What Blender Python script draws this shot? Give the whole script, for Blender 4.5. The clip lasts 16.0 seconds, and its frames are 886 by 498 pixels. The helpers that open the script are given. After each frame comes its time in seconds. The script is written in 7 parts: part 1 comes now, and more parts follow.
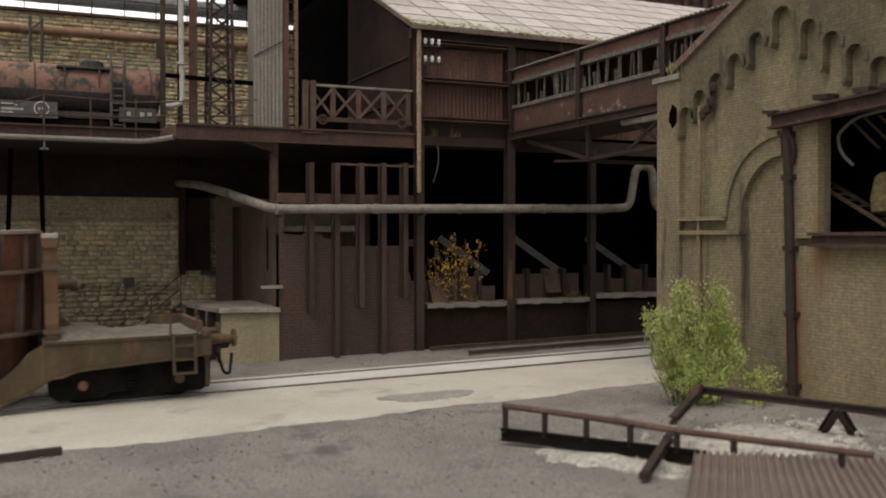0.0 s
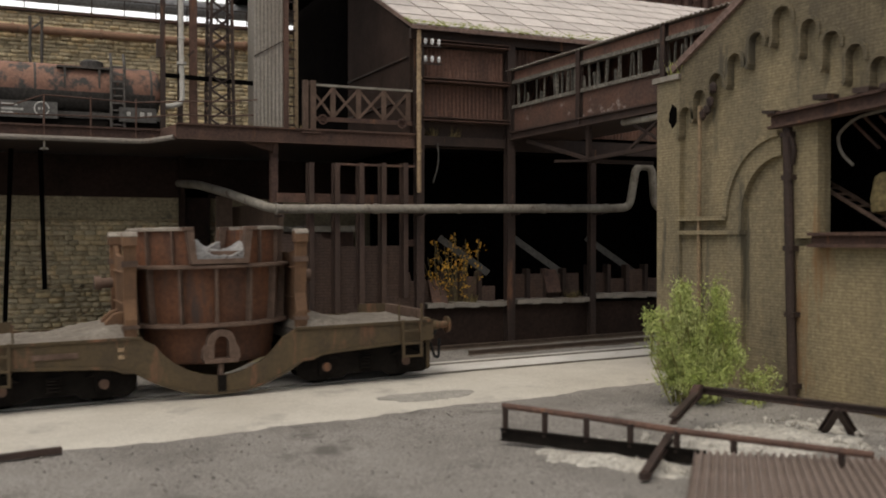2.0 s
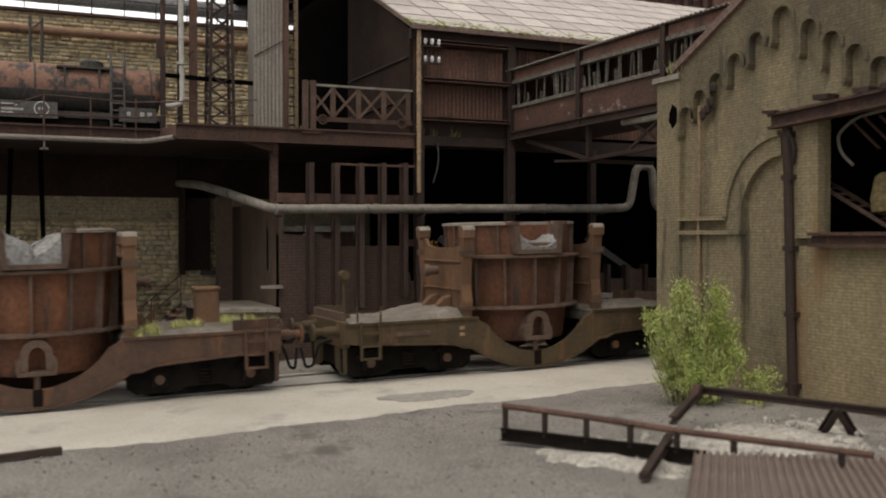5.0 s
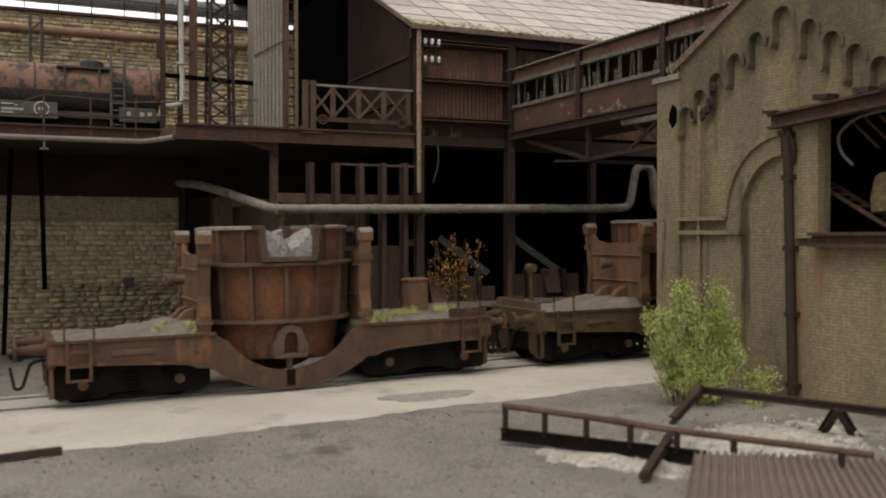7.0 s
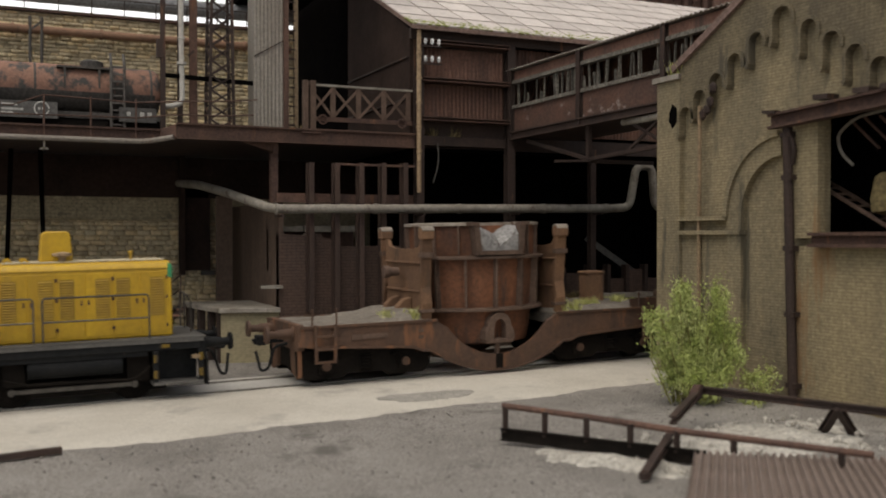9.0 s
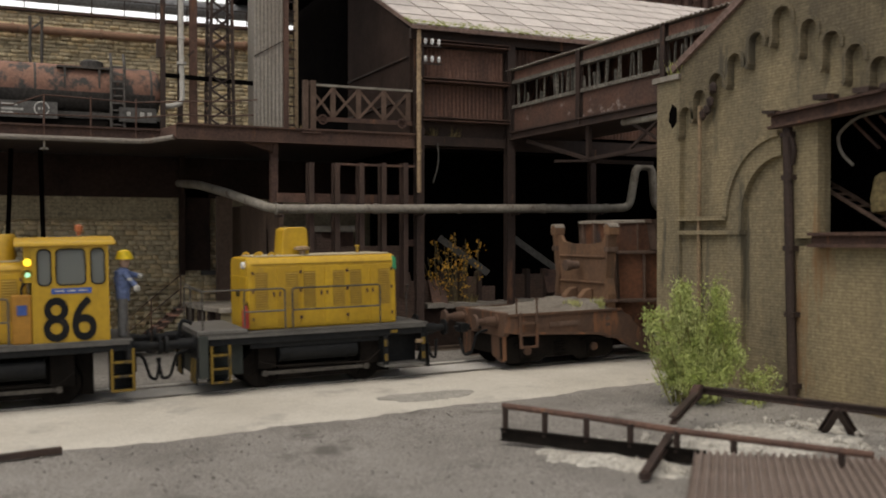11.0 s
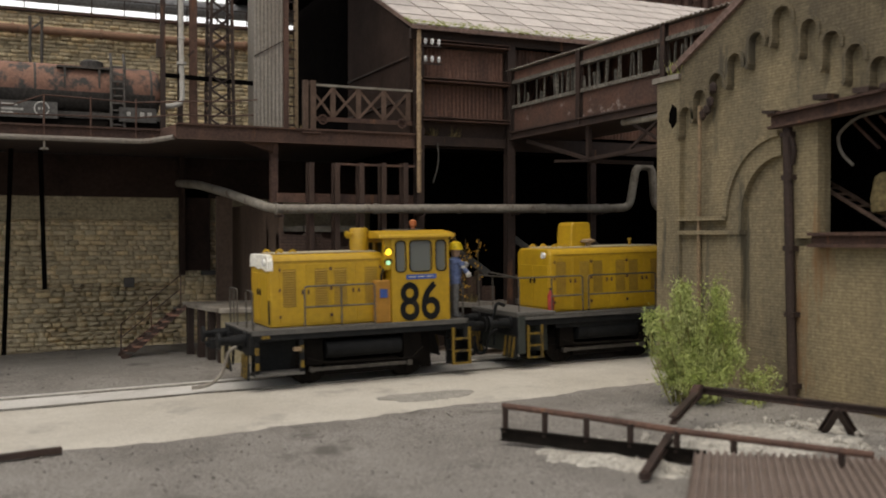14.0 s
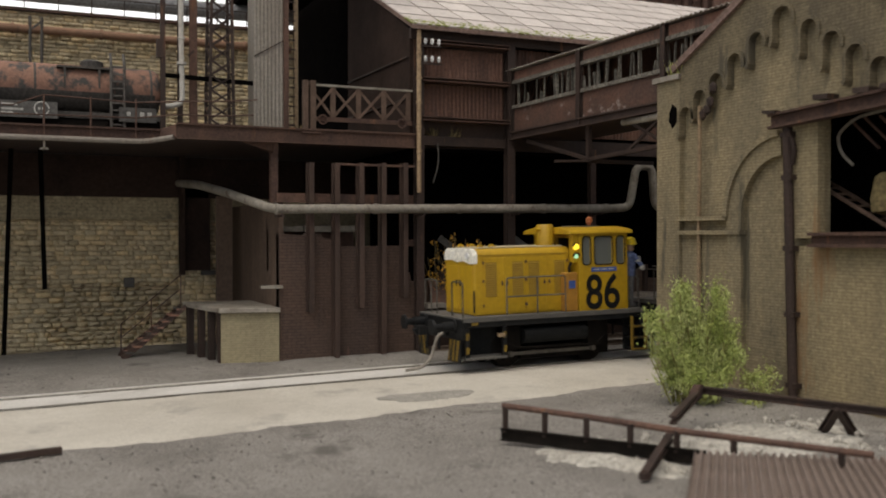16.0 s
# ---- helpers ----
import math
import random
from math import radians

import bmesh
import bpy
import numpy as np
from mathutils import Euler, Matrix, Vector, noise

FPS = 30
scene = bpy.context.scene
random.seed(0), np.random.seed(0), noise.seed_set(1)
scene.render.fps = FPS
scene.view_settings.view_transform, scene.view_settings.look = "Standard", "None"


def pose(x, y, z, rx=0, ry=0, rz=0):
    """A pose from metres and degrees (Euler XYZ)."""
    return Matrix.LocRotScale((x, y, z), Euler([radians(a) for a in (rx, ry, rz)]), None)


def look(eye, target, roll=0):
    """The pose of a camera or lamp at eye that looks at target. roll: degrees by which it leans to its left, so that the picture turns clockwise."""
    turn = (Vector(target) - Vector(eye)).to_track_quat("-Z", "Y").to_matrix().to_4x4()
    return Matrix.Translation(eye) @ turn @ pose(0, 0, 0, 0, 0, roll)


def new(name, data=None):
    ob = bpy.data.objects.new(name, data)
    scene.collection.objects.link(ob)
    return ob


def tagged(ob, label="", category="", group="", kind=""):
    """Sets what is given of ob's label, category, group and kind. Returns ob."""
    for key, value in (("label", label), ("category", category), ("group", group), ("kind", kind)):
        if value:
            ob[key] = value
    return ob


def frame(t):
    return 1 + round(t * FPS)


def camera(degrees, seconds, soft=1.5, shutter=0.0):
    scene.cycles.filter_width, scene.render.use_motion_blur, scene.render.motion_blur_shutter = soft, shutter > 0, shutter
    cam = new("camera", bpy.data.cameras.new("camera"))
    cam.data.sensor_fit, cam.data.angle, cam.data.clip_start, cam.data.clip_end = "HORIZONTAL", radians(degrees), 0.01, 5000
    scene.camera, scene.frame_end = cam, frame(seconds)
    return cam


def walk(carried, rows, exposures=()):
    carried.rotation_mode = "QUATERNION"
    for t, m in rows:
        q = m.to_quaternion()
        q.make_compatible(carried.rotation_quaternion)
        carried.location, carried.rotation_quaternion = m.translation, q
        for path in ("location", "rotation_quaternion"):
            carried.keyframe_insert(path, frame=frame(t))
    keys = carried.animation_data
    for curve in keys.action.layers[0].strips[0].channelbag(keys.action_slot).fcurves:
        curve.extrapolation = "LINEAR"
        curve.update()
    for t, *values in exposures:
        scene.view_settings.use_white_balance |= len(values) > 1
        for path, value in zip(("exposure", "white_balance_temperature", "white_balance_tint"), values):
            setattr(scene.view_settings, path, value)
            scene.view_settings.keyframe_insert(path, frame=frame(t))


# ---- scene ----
# A scale-model steelworks, 1:87. Sizes below are written in full-size metres and brought to model size by U.
U = 1 / 87
GRADE = 0.0208          # the yard climbs gently along the track (+X)
TRACK_Y = 22.3          # centre line of the main track
EYE = Vector((0, 0, 3.48))
HEADING = radians(65.63)
PITCH = radians(-0.71)

cam = camera(48.3, 16.0, soft=1.9, shutter=0.5)
cam.data.dof.use_dof, cam.data.dof.focus_distance, cam.data.dof.aperture_fstop = True, 26 * U, 0.43 / U
aim = Vector((math.cos(HEADING) * math.cos(PITCH), math.sin(HEADING) * math.cos(PITCH), math.sin(PITCH)))
still = look(EYE * U, (EYE + aim * 10) * U)
walk(cam, [(0.0, still), (16.0, still)], [(0.0, -0.08, 6700, 11), (16.0, -0.08, 6700, 11)])

# ---- light ----
world = bpy.data.worlds.new("world")
scene.world = world
world.use_nodes = True
wn, wl = world.node_tree.nodes, world.node_tree.links
sky = wn.new("ShaderNodeTexSky")
sky.sky_type, sky.sun_disc = "NISHITA", False
sky.sun_elevation, sky.sun_rotation = radians(65), radians(229)
grey = wn.new("ShaderNodeHueSaturation")
grey.inputs["Saturation"].default_value = 0.25
wl.new(sky.outputs[0], grey.inputs["Color"])
wl.new(grey.outputs[0], wn["Background"].inputs["Color"])
wn["Background"].inputs["Strength"].default_value = 0.115
sun = new("sun", bpy.data.lights.new("sun", "SUN"))
sun.data.energy, sun.data.angle, sun.data.color = 2.2, radians(68), (1.0, 0.92, 0.80)
sun.matrix_world = look((-1.55, -1.35, 4.5), (0, 0, 0))


# ---- materials ----
def mat(name, a, b, rough=0.8, metal=0.0, scale=1.5, fine=14.0, bump=0.4, stain=None, stain_at=0.58, streak=1.0,
        vary=0.25, brick=None, bark=None, spec=0.3):
    """Two-tone worn surface; sizes in full-size metres. stain: a third colour in patches. streak: stretch of the stains down the wall.
    brick: (length, height, joint colour)."""
    m = bpy.data.materials.new(name)
    m.use_nodes = True
    n, l = m.node_tree.nodes, m.node_tree.links
    bsdf = n["Principled BSDF"]
    bsdf.inputs["Metallic"].default_value = metal
    bsdf.inputs["Specular IOR Level"].default_value = spec
    co = n.new("ShaderNodeTexCoord")
    info = n.new("ShaderNodeObjectInfo")
    sc = n.new("ShaderNodeVectorMath")
    sc.operation = "MULTIPLY_ADD"
    sc.inputs[1].default_value = (1 / U, 1 / U, 1 / U)
    l.new(co.outputs["Object"], sc.inputs[0])
    off = n.new("ShaderNodeVectorMath")
    off.operation = "SCALE"
    off.inputs[0].default_value = (31.7, 17.3, 23.9) if not brick else (0, 0, 0)
    l.new(info.outputs["Random"], off.inputs["Scale"])
    l.new(off.outputs[0], sc.inputs[2])
    pos = sc.outputs[0]

    def noise_at(freq, detail=4.0, stretch=1.0):
        src = pos
        if stretch != 1.0:
            mp = n.new("ShaderNodeMapping")
            mp.inputs["Scale"].default_value = (1, 1, 1 / stretch)
            l.new(pos, mp.inputs["Vector"])
            src = mp.outputs[0]
        t = n.new("ShaderNodeTexNoise")
        t.inputs["Scale"].default_value, t.inputs["Detail"].default_value = freq, detail
        t.inputs["Roughness"].default_value = 0.65
        l.new(src, t.inputs["Vector"])
        return t.outputs["Fac"]

    def ramp(fac, lo, hi):
        r = n.new("ShaderNodeMapRange")
        r.inputs["From Min"].default_value, r.inputs["From Max"].default_value = lo, hi
        l.new(fac, r.inputs["Value"])
        return r.outputs["Result"]

    def mix(fac, c1, c2, kind="MIX"):
        x = n.new("ShaderNodeMix")
        x.data_type, x.blend_type = "RGBA", kind
        for sock, v in ((x.inputs[0], fac), (x.inputs[6], c1), (x.inputs[7], c2)):
            if isinstance(v, (int, float)):
                sock.default_value = v
            elif isinstance(v, tuple):
                sock.default_value = (*v, 1)
            else:
                l.new(v, sock)
        return x.outputs[2]

    big = ramp(noise_at(scale, 5.0, streak), 0.32, 0.68)
    small = noise_at(fine, 3.0)
    col = mix(big, a, b)
    height = small
    if brick:
        sep = n.new("ShaderNodeSeparateXYZ")
        l.new(pos, sep.inputs[0])
        add = n.new("ShaderNodeMath")
        l.new(sep.outputs[0], add.inputs[0])
        l.new(sep.outputs[1], add.inputs[1])
        cmb = n.new("ShaderNodeCombineXYZ")
        l.new(add.outputs[0], cmb.inputs[0])
        l.new(sep.outputs[2], cmb.inputs[1])
        bt = n.new("ShaderNodeTexBrick")
        bt.inputs["Scale"].default_value = 1.0
        bt.inputs["Brick Width"].default_value, bt.inputs["Row Height"].default_value = brick[0], brick[1]
        bt.inputs["Mortar Size"].default_value = 0.012
        bt.inputs["Color1"].default_value, bt.inputs["Color2"].default_value = (1.06, 1.06, 1.06, 1), (0.92, 0.92, 0.92, 1)
        bt.inputs["Mortar"].default_value = (*brick[2], 1)
        l.new(cmb.outputs[0], bt.inputs["Vector"])
        col = mix(1.0, col, bt.outputs["Color"], "MULTIPLY")
        inv = n.new("ShaderNodeMath")
        inv.operation = "MULTIPLY_ADD"
        inv.inputs[1].default_value = -1.0
        l.new(bt.outputs["Fac"], inv.inputs[0])
        l.new(small, inv.inputs[2])
        height = inv.outputs[0]
    tone = n.new("ShaderNodeMapRange")
    tone.inputs["To Min"].default_value, tone.inputs["To Max"].default_value = 1 - min(0.8, vary * 1.8), 1 + vary * 1.8
    tone.inputs["From Min"].default_value, tone.inputs["From Max"].default_value = 0.25, 0.75
    l.new(small, tone.inputs["Value"])
    col = mix(1.0, col, tone.outputs[0], "MULTIPLY")
    if vary and not brick:
        each = n.new("ShaderNodeMapRange")
        each.inputs["To Min"].default_value, each.inputs["To Max"].default_value = 1 - vary, 1 + vary
        l.new(info.outputs["Random"], each.inputs["Value"])
        col = mix(1.0, col, each.outputs[0], "MULTIPLY")
    if stain:
        f = ramp(noise_at(scale * 1.9, 6.0, streak * 2.2 if streak > 1 else 1.0), stain_at, stain_at + 0.1)
        col = mix(f, col, stain)
    if bark:
        isl = n.new("ShaderNodeNewGeometry")
        sumr = n.new("ShaderNodeMath")
        l.new(isl.outputs["Random Per Island"], sumr.inputs[0])
        l.new(info.outputs["Random"], sumr.inputs[1])
        fr = n.new("ShaderNodeMath")
        fr.operation = "FRACT"
        l.new(sumr.outputs[0], fr.inputs[0])
        cr_ = n.new("ShaderNodeValToRGB")
        cr_.color_ramp.elements[0].color, cr_.color_ramp.elements[1].color = (*bark[0], 1), (*bark[1], 1)
        e = cr_.color_ramp.elements.new(0.5)
        e.color = (1, 1, 1, 1)
        l.new(fr.outputs[0], cr_.inputs[0])
        col = mix(1.0, col, cr_.outputs[0], "MULTIPLY")
    l.new(col, bsdf.inputs["Base Color"])
    rg = n.new("ShaderNodeMapRange")
    rg.inputs["To Min"].default_value, rg.inputs["To Max"].default_value = max(0.05, rough - 0.15), min(1, rough + 0.15)
    l.new(small, rg.inputs["Value"])
    l.new(rg.outputs[0], bsdf.inputs["Roughness"])
    if bump:
        bp = n.new("ShaderNodeBump")
        bp.inputs["Strength"].default_value, bp.inputs["Distance"].default_value = bump, 0.03 * U
        l.new(height, bp.inputs["Height"])
        l.new(bp.outputs[0], bsdf.inputs["Normal"])
    return m


def glow(name, colour, strength):
    m = bpy.data.materials.new(name)
    m.use_nodes = True
    b = m.node_tree.nodes["Principled BSDF"]
    b.inputs["Base Color"].default_value = b.inputs["Emission Color"].default_value = (*colour, 1)
    b.inputs["Emission Strength"].default_value = strength
    return m


def glass(name, colour, rough=0.1, clear=1.0):
    m = bpy.data.materials.new(name)
    m.use_nodes = True
    b = m.node_tree.nodes["Principled BSDF"]
    b.inputs["Base Color"].default_value = (*colour, 1)
    b.inputs["Roughness"].default_value, b.inputs["Transmission Weight"].default_value = rough, clear
    return m


GRAVEL = mat("gravel", (0.165, 0.153, 0.138), (0.245, 0.23, 0.21), 0.95, 0, 0.4, 24, 1.0, (0.13, 0.12, 0.108), 0.58, vary=0.38)
CINDER = mat("cinder", (0.19, 0.177, 0.16), (0.26, 0.245, 0.225), 0.95, 0, 3, 20, 0.6, vary=0.1, bark=((0.62, 0.62, 0.62), (1.2, 1.19, 1.17)))
CONCRETE = mat("concrete", (0.49, 0.455, 0.392), (0.62, 0.585, 0.515), 0.9, 0, 0.38, 18, 0.5, (0.38, 0.355, 0.315), 0.57, vary=0.10)
INFILL = mat("infill", (0.64, 0.62, 0.585), (0.52, 0.50, 0.465), 0.9, 0, 0.6, 18, 0.4, (0.33, 0.31, 0.28), 0.62, vary=0.08)
PATCH = mat("patch", (0.26, 0.25, 0.22), (0.34, 0.32, 0.29), 0.9, 0, 1.5, 14, 0.6, vary=0.2)
RAIL = mat("rail_steel", (0.30, 0.27, 0.23), (0.42, 0.40, 0.36), 0.45, 0.7, 2, 20, 0.1)
RAIL_RUST = mat("rail_rust", (0.10, 0.075, 0.06), (0.16, 0.12, 0.09), 0.8, 0.2, 2, 20, 0.2)
STONE = mat("stone", (0.58, 0.485, 0.315), (0.72, 0.62, 0.43), 0.95, 0, 2.2, 9, 1.0, (0.34, 0.295, 0.21), 0.6, vary=0.15, bark=((0.74, 0.72, 0.70), (1.18, 1.1, 0.97)))
MORTAR = mat("mortar", (0.33, 0.27, 0.175), (0.40, 0.335, 0.22), 1.0, 0, 2, 14, 0.5)
RENDERED = mat("rendered_band", (0.40, 0.335, 0.22), (0.31, 0.26, 0.17), 0.95, 0, 1.0, 12, 0.4, (0.16, 0.14, 0.10), 0.6, brick=(0.3, 0.11, (0.8, 0.8, 0.8)))
YELLOW_BRICK = mat("yellow_brick", (0.315, 0.257, 0.155), (0.185, 0.157, 0.105), 0.92, 0, 0.8, 10, 0.6, (0.10, 0.088, 0.062), 0.55, 2.5, 0.16, brick=(0.22, 0.066, (0.80, 0.79, 0.76)))
# Darker ochre brick for the arcade and its arch rings.
DEEP_OCHRE_BRICK = mat("deep_ochre_brick", (0.205, 0.168, 0.105), (0.125, 0.105, 0.072), 0.92, 0, 0.9, 10, 0.6, (0.085, 0.075, 0.055), 0.56, 1.5, 0.16, brick=(0.22, 0.066, (0.80, 0.79, 0.76)))
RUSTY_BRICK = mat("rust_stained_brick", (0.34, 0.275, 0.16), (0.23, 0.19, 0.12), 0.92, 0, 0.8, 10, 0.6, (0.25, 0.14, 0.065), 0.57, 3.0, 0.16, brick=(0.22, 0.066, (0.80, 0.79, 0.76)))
PALE_BRICK = mat("pale_brick", (0.38, 0.33, 0.21), (0.30, 0.26, 0.17), 0.92, 0, 0.9, 10, 0.6, vary=0.1, brick=(0.20, 0.062, (0.88, 0.87, 0.84)))
DARK_BRICK = mat("dark_brick", (0.112, 0.071, 0.053), (0.085, 0.06, 0.05), 0.9, 0, 0.8, 10, 0.8, (0.17, 0.10, 0.075), 0.62, 2.0, 0.14, brick=(0.26, 0.085, (0.72, 0.72, 0.74)))
BROWN_WALL = mat("brown_wall", (0.09, 0.062, 0.047), (0.15, 0.105, 0.078), 0.9, 0, 0.8, 9, 0.3, (0.10, 0.07, 0.055), 0.6, 4.0, 0.15)
STEEL = mat("dark_steel", (0.038, 0.028, 0.024), (0.066, 0.043, 0.035), 0.65, 0.25, 1.2, 14, 0.3, (0.17, 0.085, 0.05), 0.62, 3.0, 0.2)
RUST = mat("rust_steel", (0.125, 0.072, 0.053), (0.065, 0.041, 0.034), 0.8, 0.15, 1.4, 14, 0.4, (0.20, 0.10, 0.055), 0.62, 3.0, 0.22)
POST = mat("buttress_steel", (0.085, 0.054, 0.042), (0.055, 0.038, 0.032), 0.8, 0.1, 1.4, 14, 0.4, (0.15, 0.08, 0.05), 0.64, 3.0, 0.12)
PIPE = mat("grey_pipe", (0.34, 0.315, 0.27), (0.19, 0.165, 0.135), 0.7, 0.1, 1.6, 12, 0.3, (0.12, 0.09, 0.07), 0.58, vary=0.15)
WHITE_PIPE = mat("white_pipe", (0.62, 0.60, 0.55), (0.48, 0.45, 0.40), 0.6, 0, 2, 12, 0.2, (0.28, 0.18, 0.11), 0.66, 3.0, 0.1)
OCHRE_POST = mat("ochre_post", (0.34, 0.25, 0.15), (0.23, 0.16, 0.10), 0.7, 0.1, 2, 12, 0.2, (0.16, 0.09, 0.06), 0.6, 3.0)
# Near-black base colour for unlit interiors, also for dark steel props and beam.
BLACK = mat("steel_and_shade_black", (0.003, 0.0026, 0.0026), (0.005, 0.0044, 0.004), 0.95, 0, 1, 8, 0.2, spec=0.0)
ROOFING = mat("roofing", (0.52, 0.47, 0.44), (0.62, 0.57, 0.53), 0.85, 0, 0.9, 8, 0.3, (0.42, 0.36, 0.32), 0.62, vary=0.08)
SEAM = mat("roof_seam", (0.13, 0.09, 0.075), (0.18, 0.12, 0.10), 0.9, 0, 2, 12, 0.2)
MOSS = mat("moss", (0.20, 0.23, 0.06), (0.30, 0.31, 0.10), 1.0, 0, 3, 20, 0.8, vary=0.4)
SHEET = mat("corrugated_brown", (0.19, 0.102, 0.073), (0.10, 0.06, 0.047), 0.8, 0.1, 0.9, 12, 0.3, (0.10, 0.065, 0.055), 0.58, 5.0, 0.2)
GREY_SHEET = mat("corrugated_grey", (0.30, 0.275, 0.24), (0.22, 0.19, 0.16), 0.75, 0.2, 0.9, 12, 0.3, (0.17, 0.12, 0.09), 0.6, 6.0, 0.15)
RUSTY_SHEET = mat("corrugated_rusty", (0.27, 0.215, 0.185), (0.20, 0.155, 0.13), 0.85, 0.05, 0.9, 12, 0.3, (0.15, 0.105, 0.085), 0.6, 1.0, 0.12)
BROWN_PIPE = mat("brown_pipe", (0.27, 0.155, 0.095), (0.19, 0.115, 0.078), 0.8, 0.05, 1.2, 12, 0.3, (0.12, 0.08, 0.06), 0.6, vary=0.1)
GALLERY = mat("gallery_paint", (0.12, 0.064, 0.046), (0.07, 0.046, 0.038), 0.8, 0.1, 1.0, 12, 0.4, (0.30, 0.25, 0.22), 0.60, 1.0, 0.2)
WOOD = mat("grey_wood", (0.16, 0.148, 0.125), (0.10, 0.09, 0.076), 0.9, 0, 2, 14, 0.4, streak=5.0, vary=0.4)
YELLOW = mat("loco_yellow", (0.52, 0.325, 0.013), (0.42, 0.25, 0.013), 0.45, 0, 1.2, 9, 0.15, (0.30, 0.18, 0.035), 0.62, 3.0, 0.08, spec=0.5)
YELLOW_DARK = mat("louvre_yellow", (0.34, 0.215, 0.024), (0.27, 0.165, 0.022), 0.6, 0, 2, 9, 0.2, vary=0.1)
WHITE_CHIP = mat("chipped_white", (0.75, 0.74, 0.68), (0.62, 0.60, 0.52), 0.7, 0, 3, 12, 0.3)
FRAME = mat("loco_frame", (0.010, 0.011, 0.012), (0.018, 0.018, 0.018), 0.6, 0.2, 2, 14, 0.2, (0.06, 0.045, 0.035), 0.64, vary=0.2, spec=0.15)
DECK = mat("deck_grey", (0.085, 0.081, 0.075), (0.135, 0.129, 0.118), 0.8, 0.1, 1.5, 14, 0.4, vary=0.15)
WAGON_RUST = mat("wagon_brown", (0.125, 0.07, 0.044), (0.065, 0.043, 0.034), 0.7, 0.1, 1.3, 12, 0.4, (0.21, 0.10, 0.052), 0.56, 2.0, 0.12)
WAGON_OLIVE = mat("wagon_olive", (0.105, 0.074, 0.038), (0.058, 0.043, 0.027), 0.7, 0.1, 1.3, 12, 0.4, (0.17, 0.09, 0.052), 0.56, 2.0, 0.12)
ASH = mat("ash_deck", (0.25, 0.225, 0.19), (0.14, 0.12, 0.10), 0.95, 0, 1.4, 14, 0.8, vary=0.2)
LADLE = mat("ladle_rust", (0.19, 0.08, 0.040), (0.085, 0.045, 0.031), 0.85, 0.1, 1.3, 10, 0.5, (0.06, 0.042, 0.036), 0.56, 3.0, 0.2)
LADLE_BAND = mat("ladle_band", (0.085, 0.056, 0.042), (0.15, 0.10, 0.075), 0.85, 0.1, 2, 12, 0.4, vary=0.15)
SLAG = mat("slag", (0.20, 0.195, 0.19), (0.33, 0.32, 0.31), 0.5, 0, 3, 14, 1.0, (0.10, 0.085, 0.075), 0.56)
BOGIE = mat("bogie_black", (0.007, 0.006, 0.005), (0.014, 0.011, 0.009), 0.85, 0.1, 2, 14, 0.3, spec=0.1)
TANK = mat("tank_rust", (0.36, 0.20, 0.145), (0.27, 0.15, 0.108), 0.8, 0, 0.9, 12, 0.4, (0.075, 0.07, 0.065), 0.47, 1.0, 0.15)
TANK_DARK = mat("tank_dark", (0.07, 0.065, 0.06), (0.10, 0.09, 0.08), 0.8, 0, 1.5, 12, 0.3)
GREY_PLATE = mat("grey_plate", (0.10, 0.097, 0.09), (0.075, 0.07, 0.065), 0.8, 0, 2, 12, 0.2)
CHALK = mat("chalk_white", (0.5, 0.49, 0.45), (0.42, 0.41, 0.38), 0.9, 0, 3, 12, 0.0)
LEAF = mat("leaf_green", (0.34, 0.42, 0.10), (0.50, 0.55, 0.22), 0.8, 0, 2.0, 12, 0.2, vary=0.12, bark=((0.72, 0.76, 0.7), (1.2, 1.15, 1.15)))
SPRIG = mat("green_stem", (0.20, 0.19, 0.06), (0.26, 0.25, 0.09), 0.9, 0, 3, 12, 0.2)
LEAF_YELLOW = mat("leaf_yellow", (0.85, 0.50, 0.06), (0.68, 0.32, 0.04), 0.5, 0, 3, 12, 0.1, vary=0.3)
TWIG = mat("twig", (0.10, 0.075, 0.04), (0.15, 0.12, 0.06), 0.9, 0, 3, 12, 0.2)
DRY_GRASS = mat("dry_grass", (0.15, 0.115, 0.055), (0.21, 0.165, 0.075), 0.9, 0, 3, 12, 0.1, vary=0.3)
LIME_GRASS = mat("lime_grass", (0.42, 0.44, 0.14), (0.52, 0.52, 0.22), 0.9, 0, 3, 12, 0.1)
BLUE = mat("blue_plate", (0.05, 0.10, 0.38), (0.06, 0.12, 0.32), 0.6, 0, 3, 12, 0.0)
RED = mat("red_paint", (0.35, 0.04, 0.03), (0.28, 0.04, 0.03), 0.6, 0, 3, 12, 0.0)
GREEN = mat("green_paint", (0.05, 0.30, 0.12), (0.05, 0.25, 0.12), 0.6, 0, 3, 12, 0.0)
PORCELAIN = mat("porcelain", (0.75, 0.75, 0.74), (0.65, 0.65, 0.64), 0.25, 0, 3, 12, 0.0, spec=0.5)
RUBBLE = mat("pale_rubble", (0.68, 0.65, 0.58), (0.48, 0.45, 0.395), 0.95, 0, 2, 12, 1.0, vary=0.3)
# Dark brown with the gable's overhead shade put into the base colour.
GABLE = mat("shade_dark_brown", (0.026, 0.018, 0.015), (0.046, 0.030, 0.024), 0.9, 0, 0.8, 9, 0.3, vary=0.15, spec=0.08)
SKIN = mat("figure_paint", (0.45, 0.30, 0.22), (0.40, 0.27, 0.20), 0.7, 0, 3, 12, 0.0)
DENIM = mat("figure_blue", (0.10, 0.14, 0.28), (0.14, 0.18, 0.32), 0.8, 0, 3, 12, 0.0)
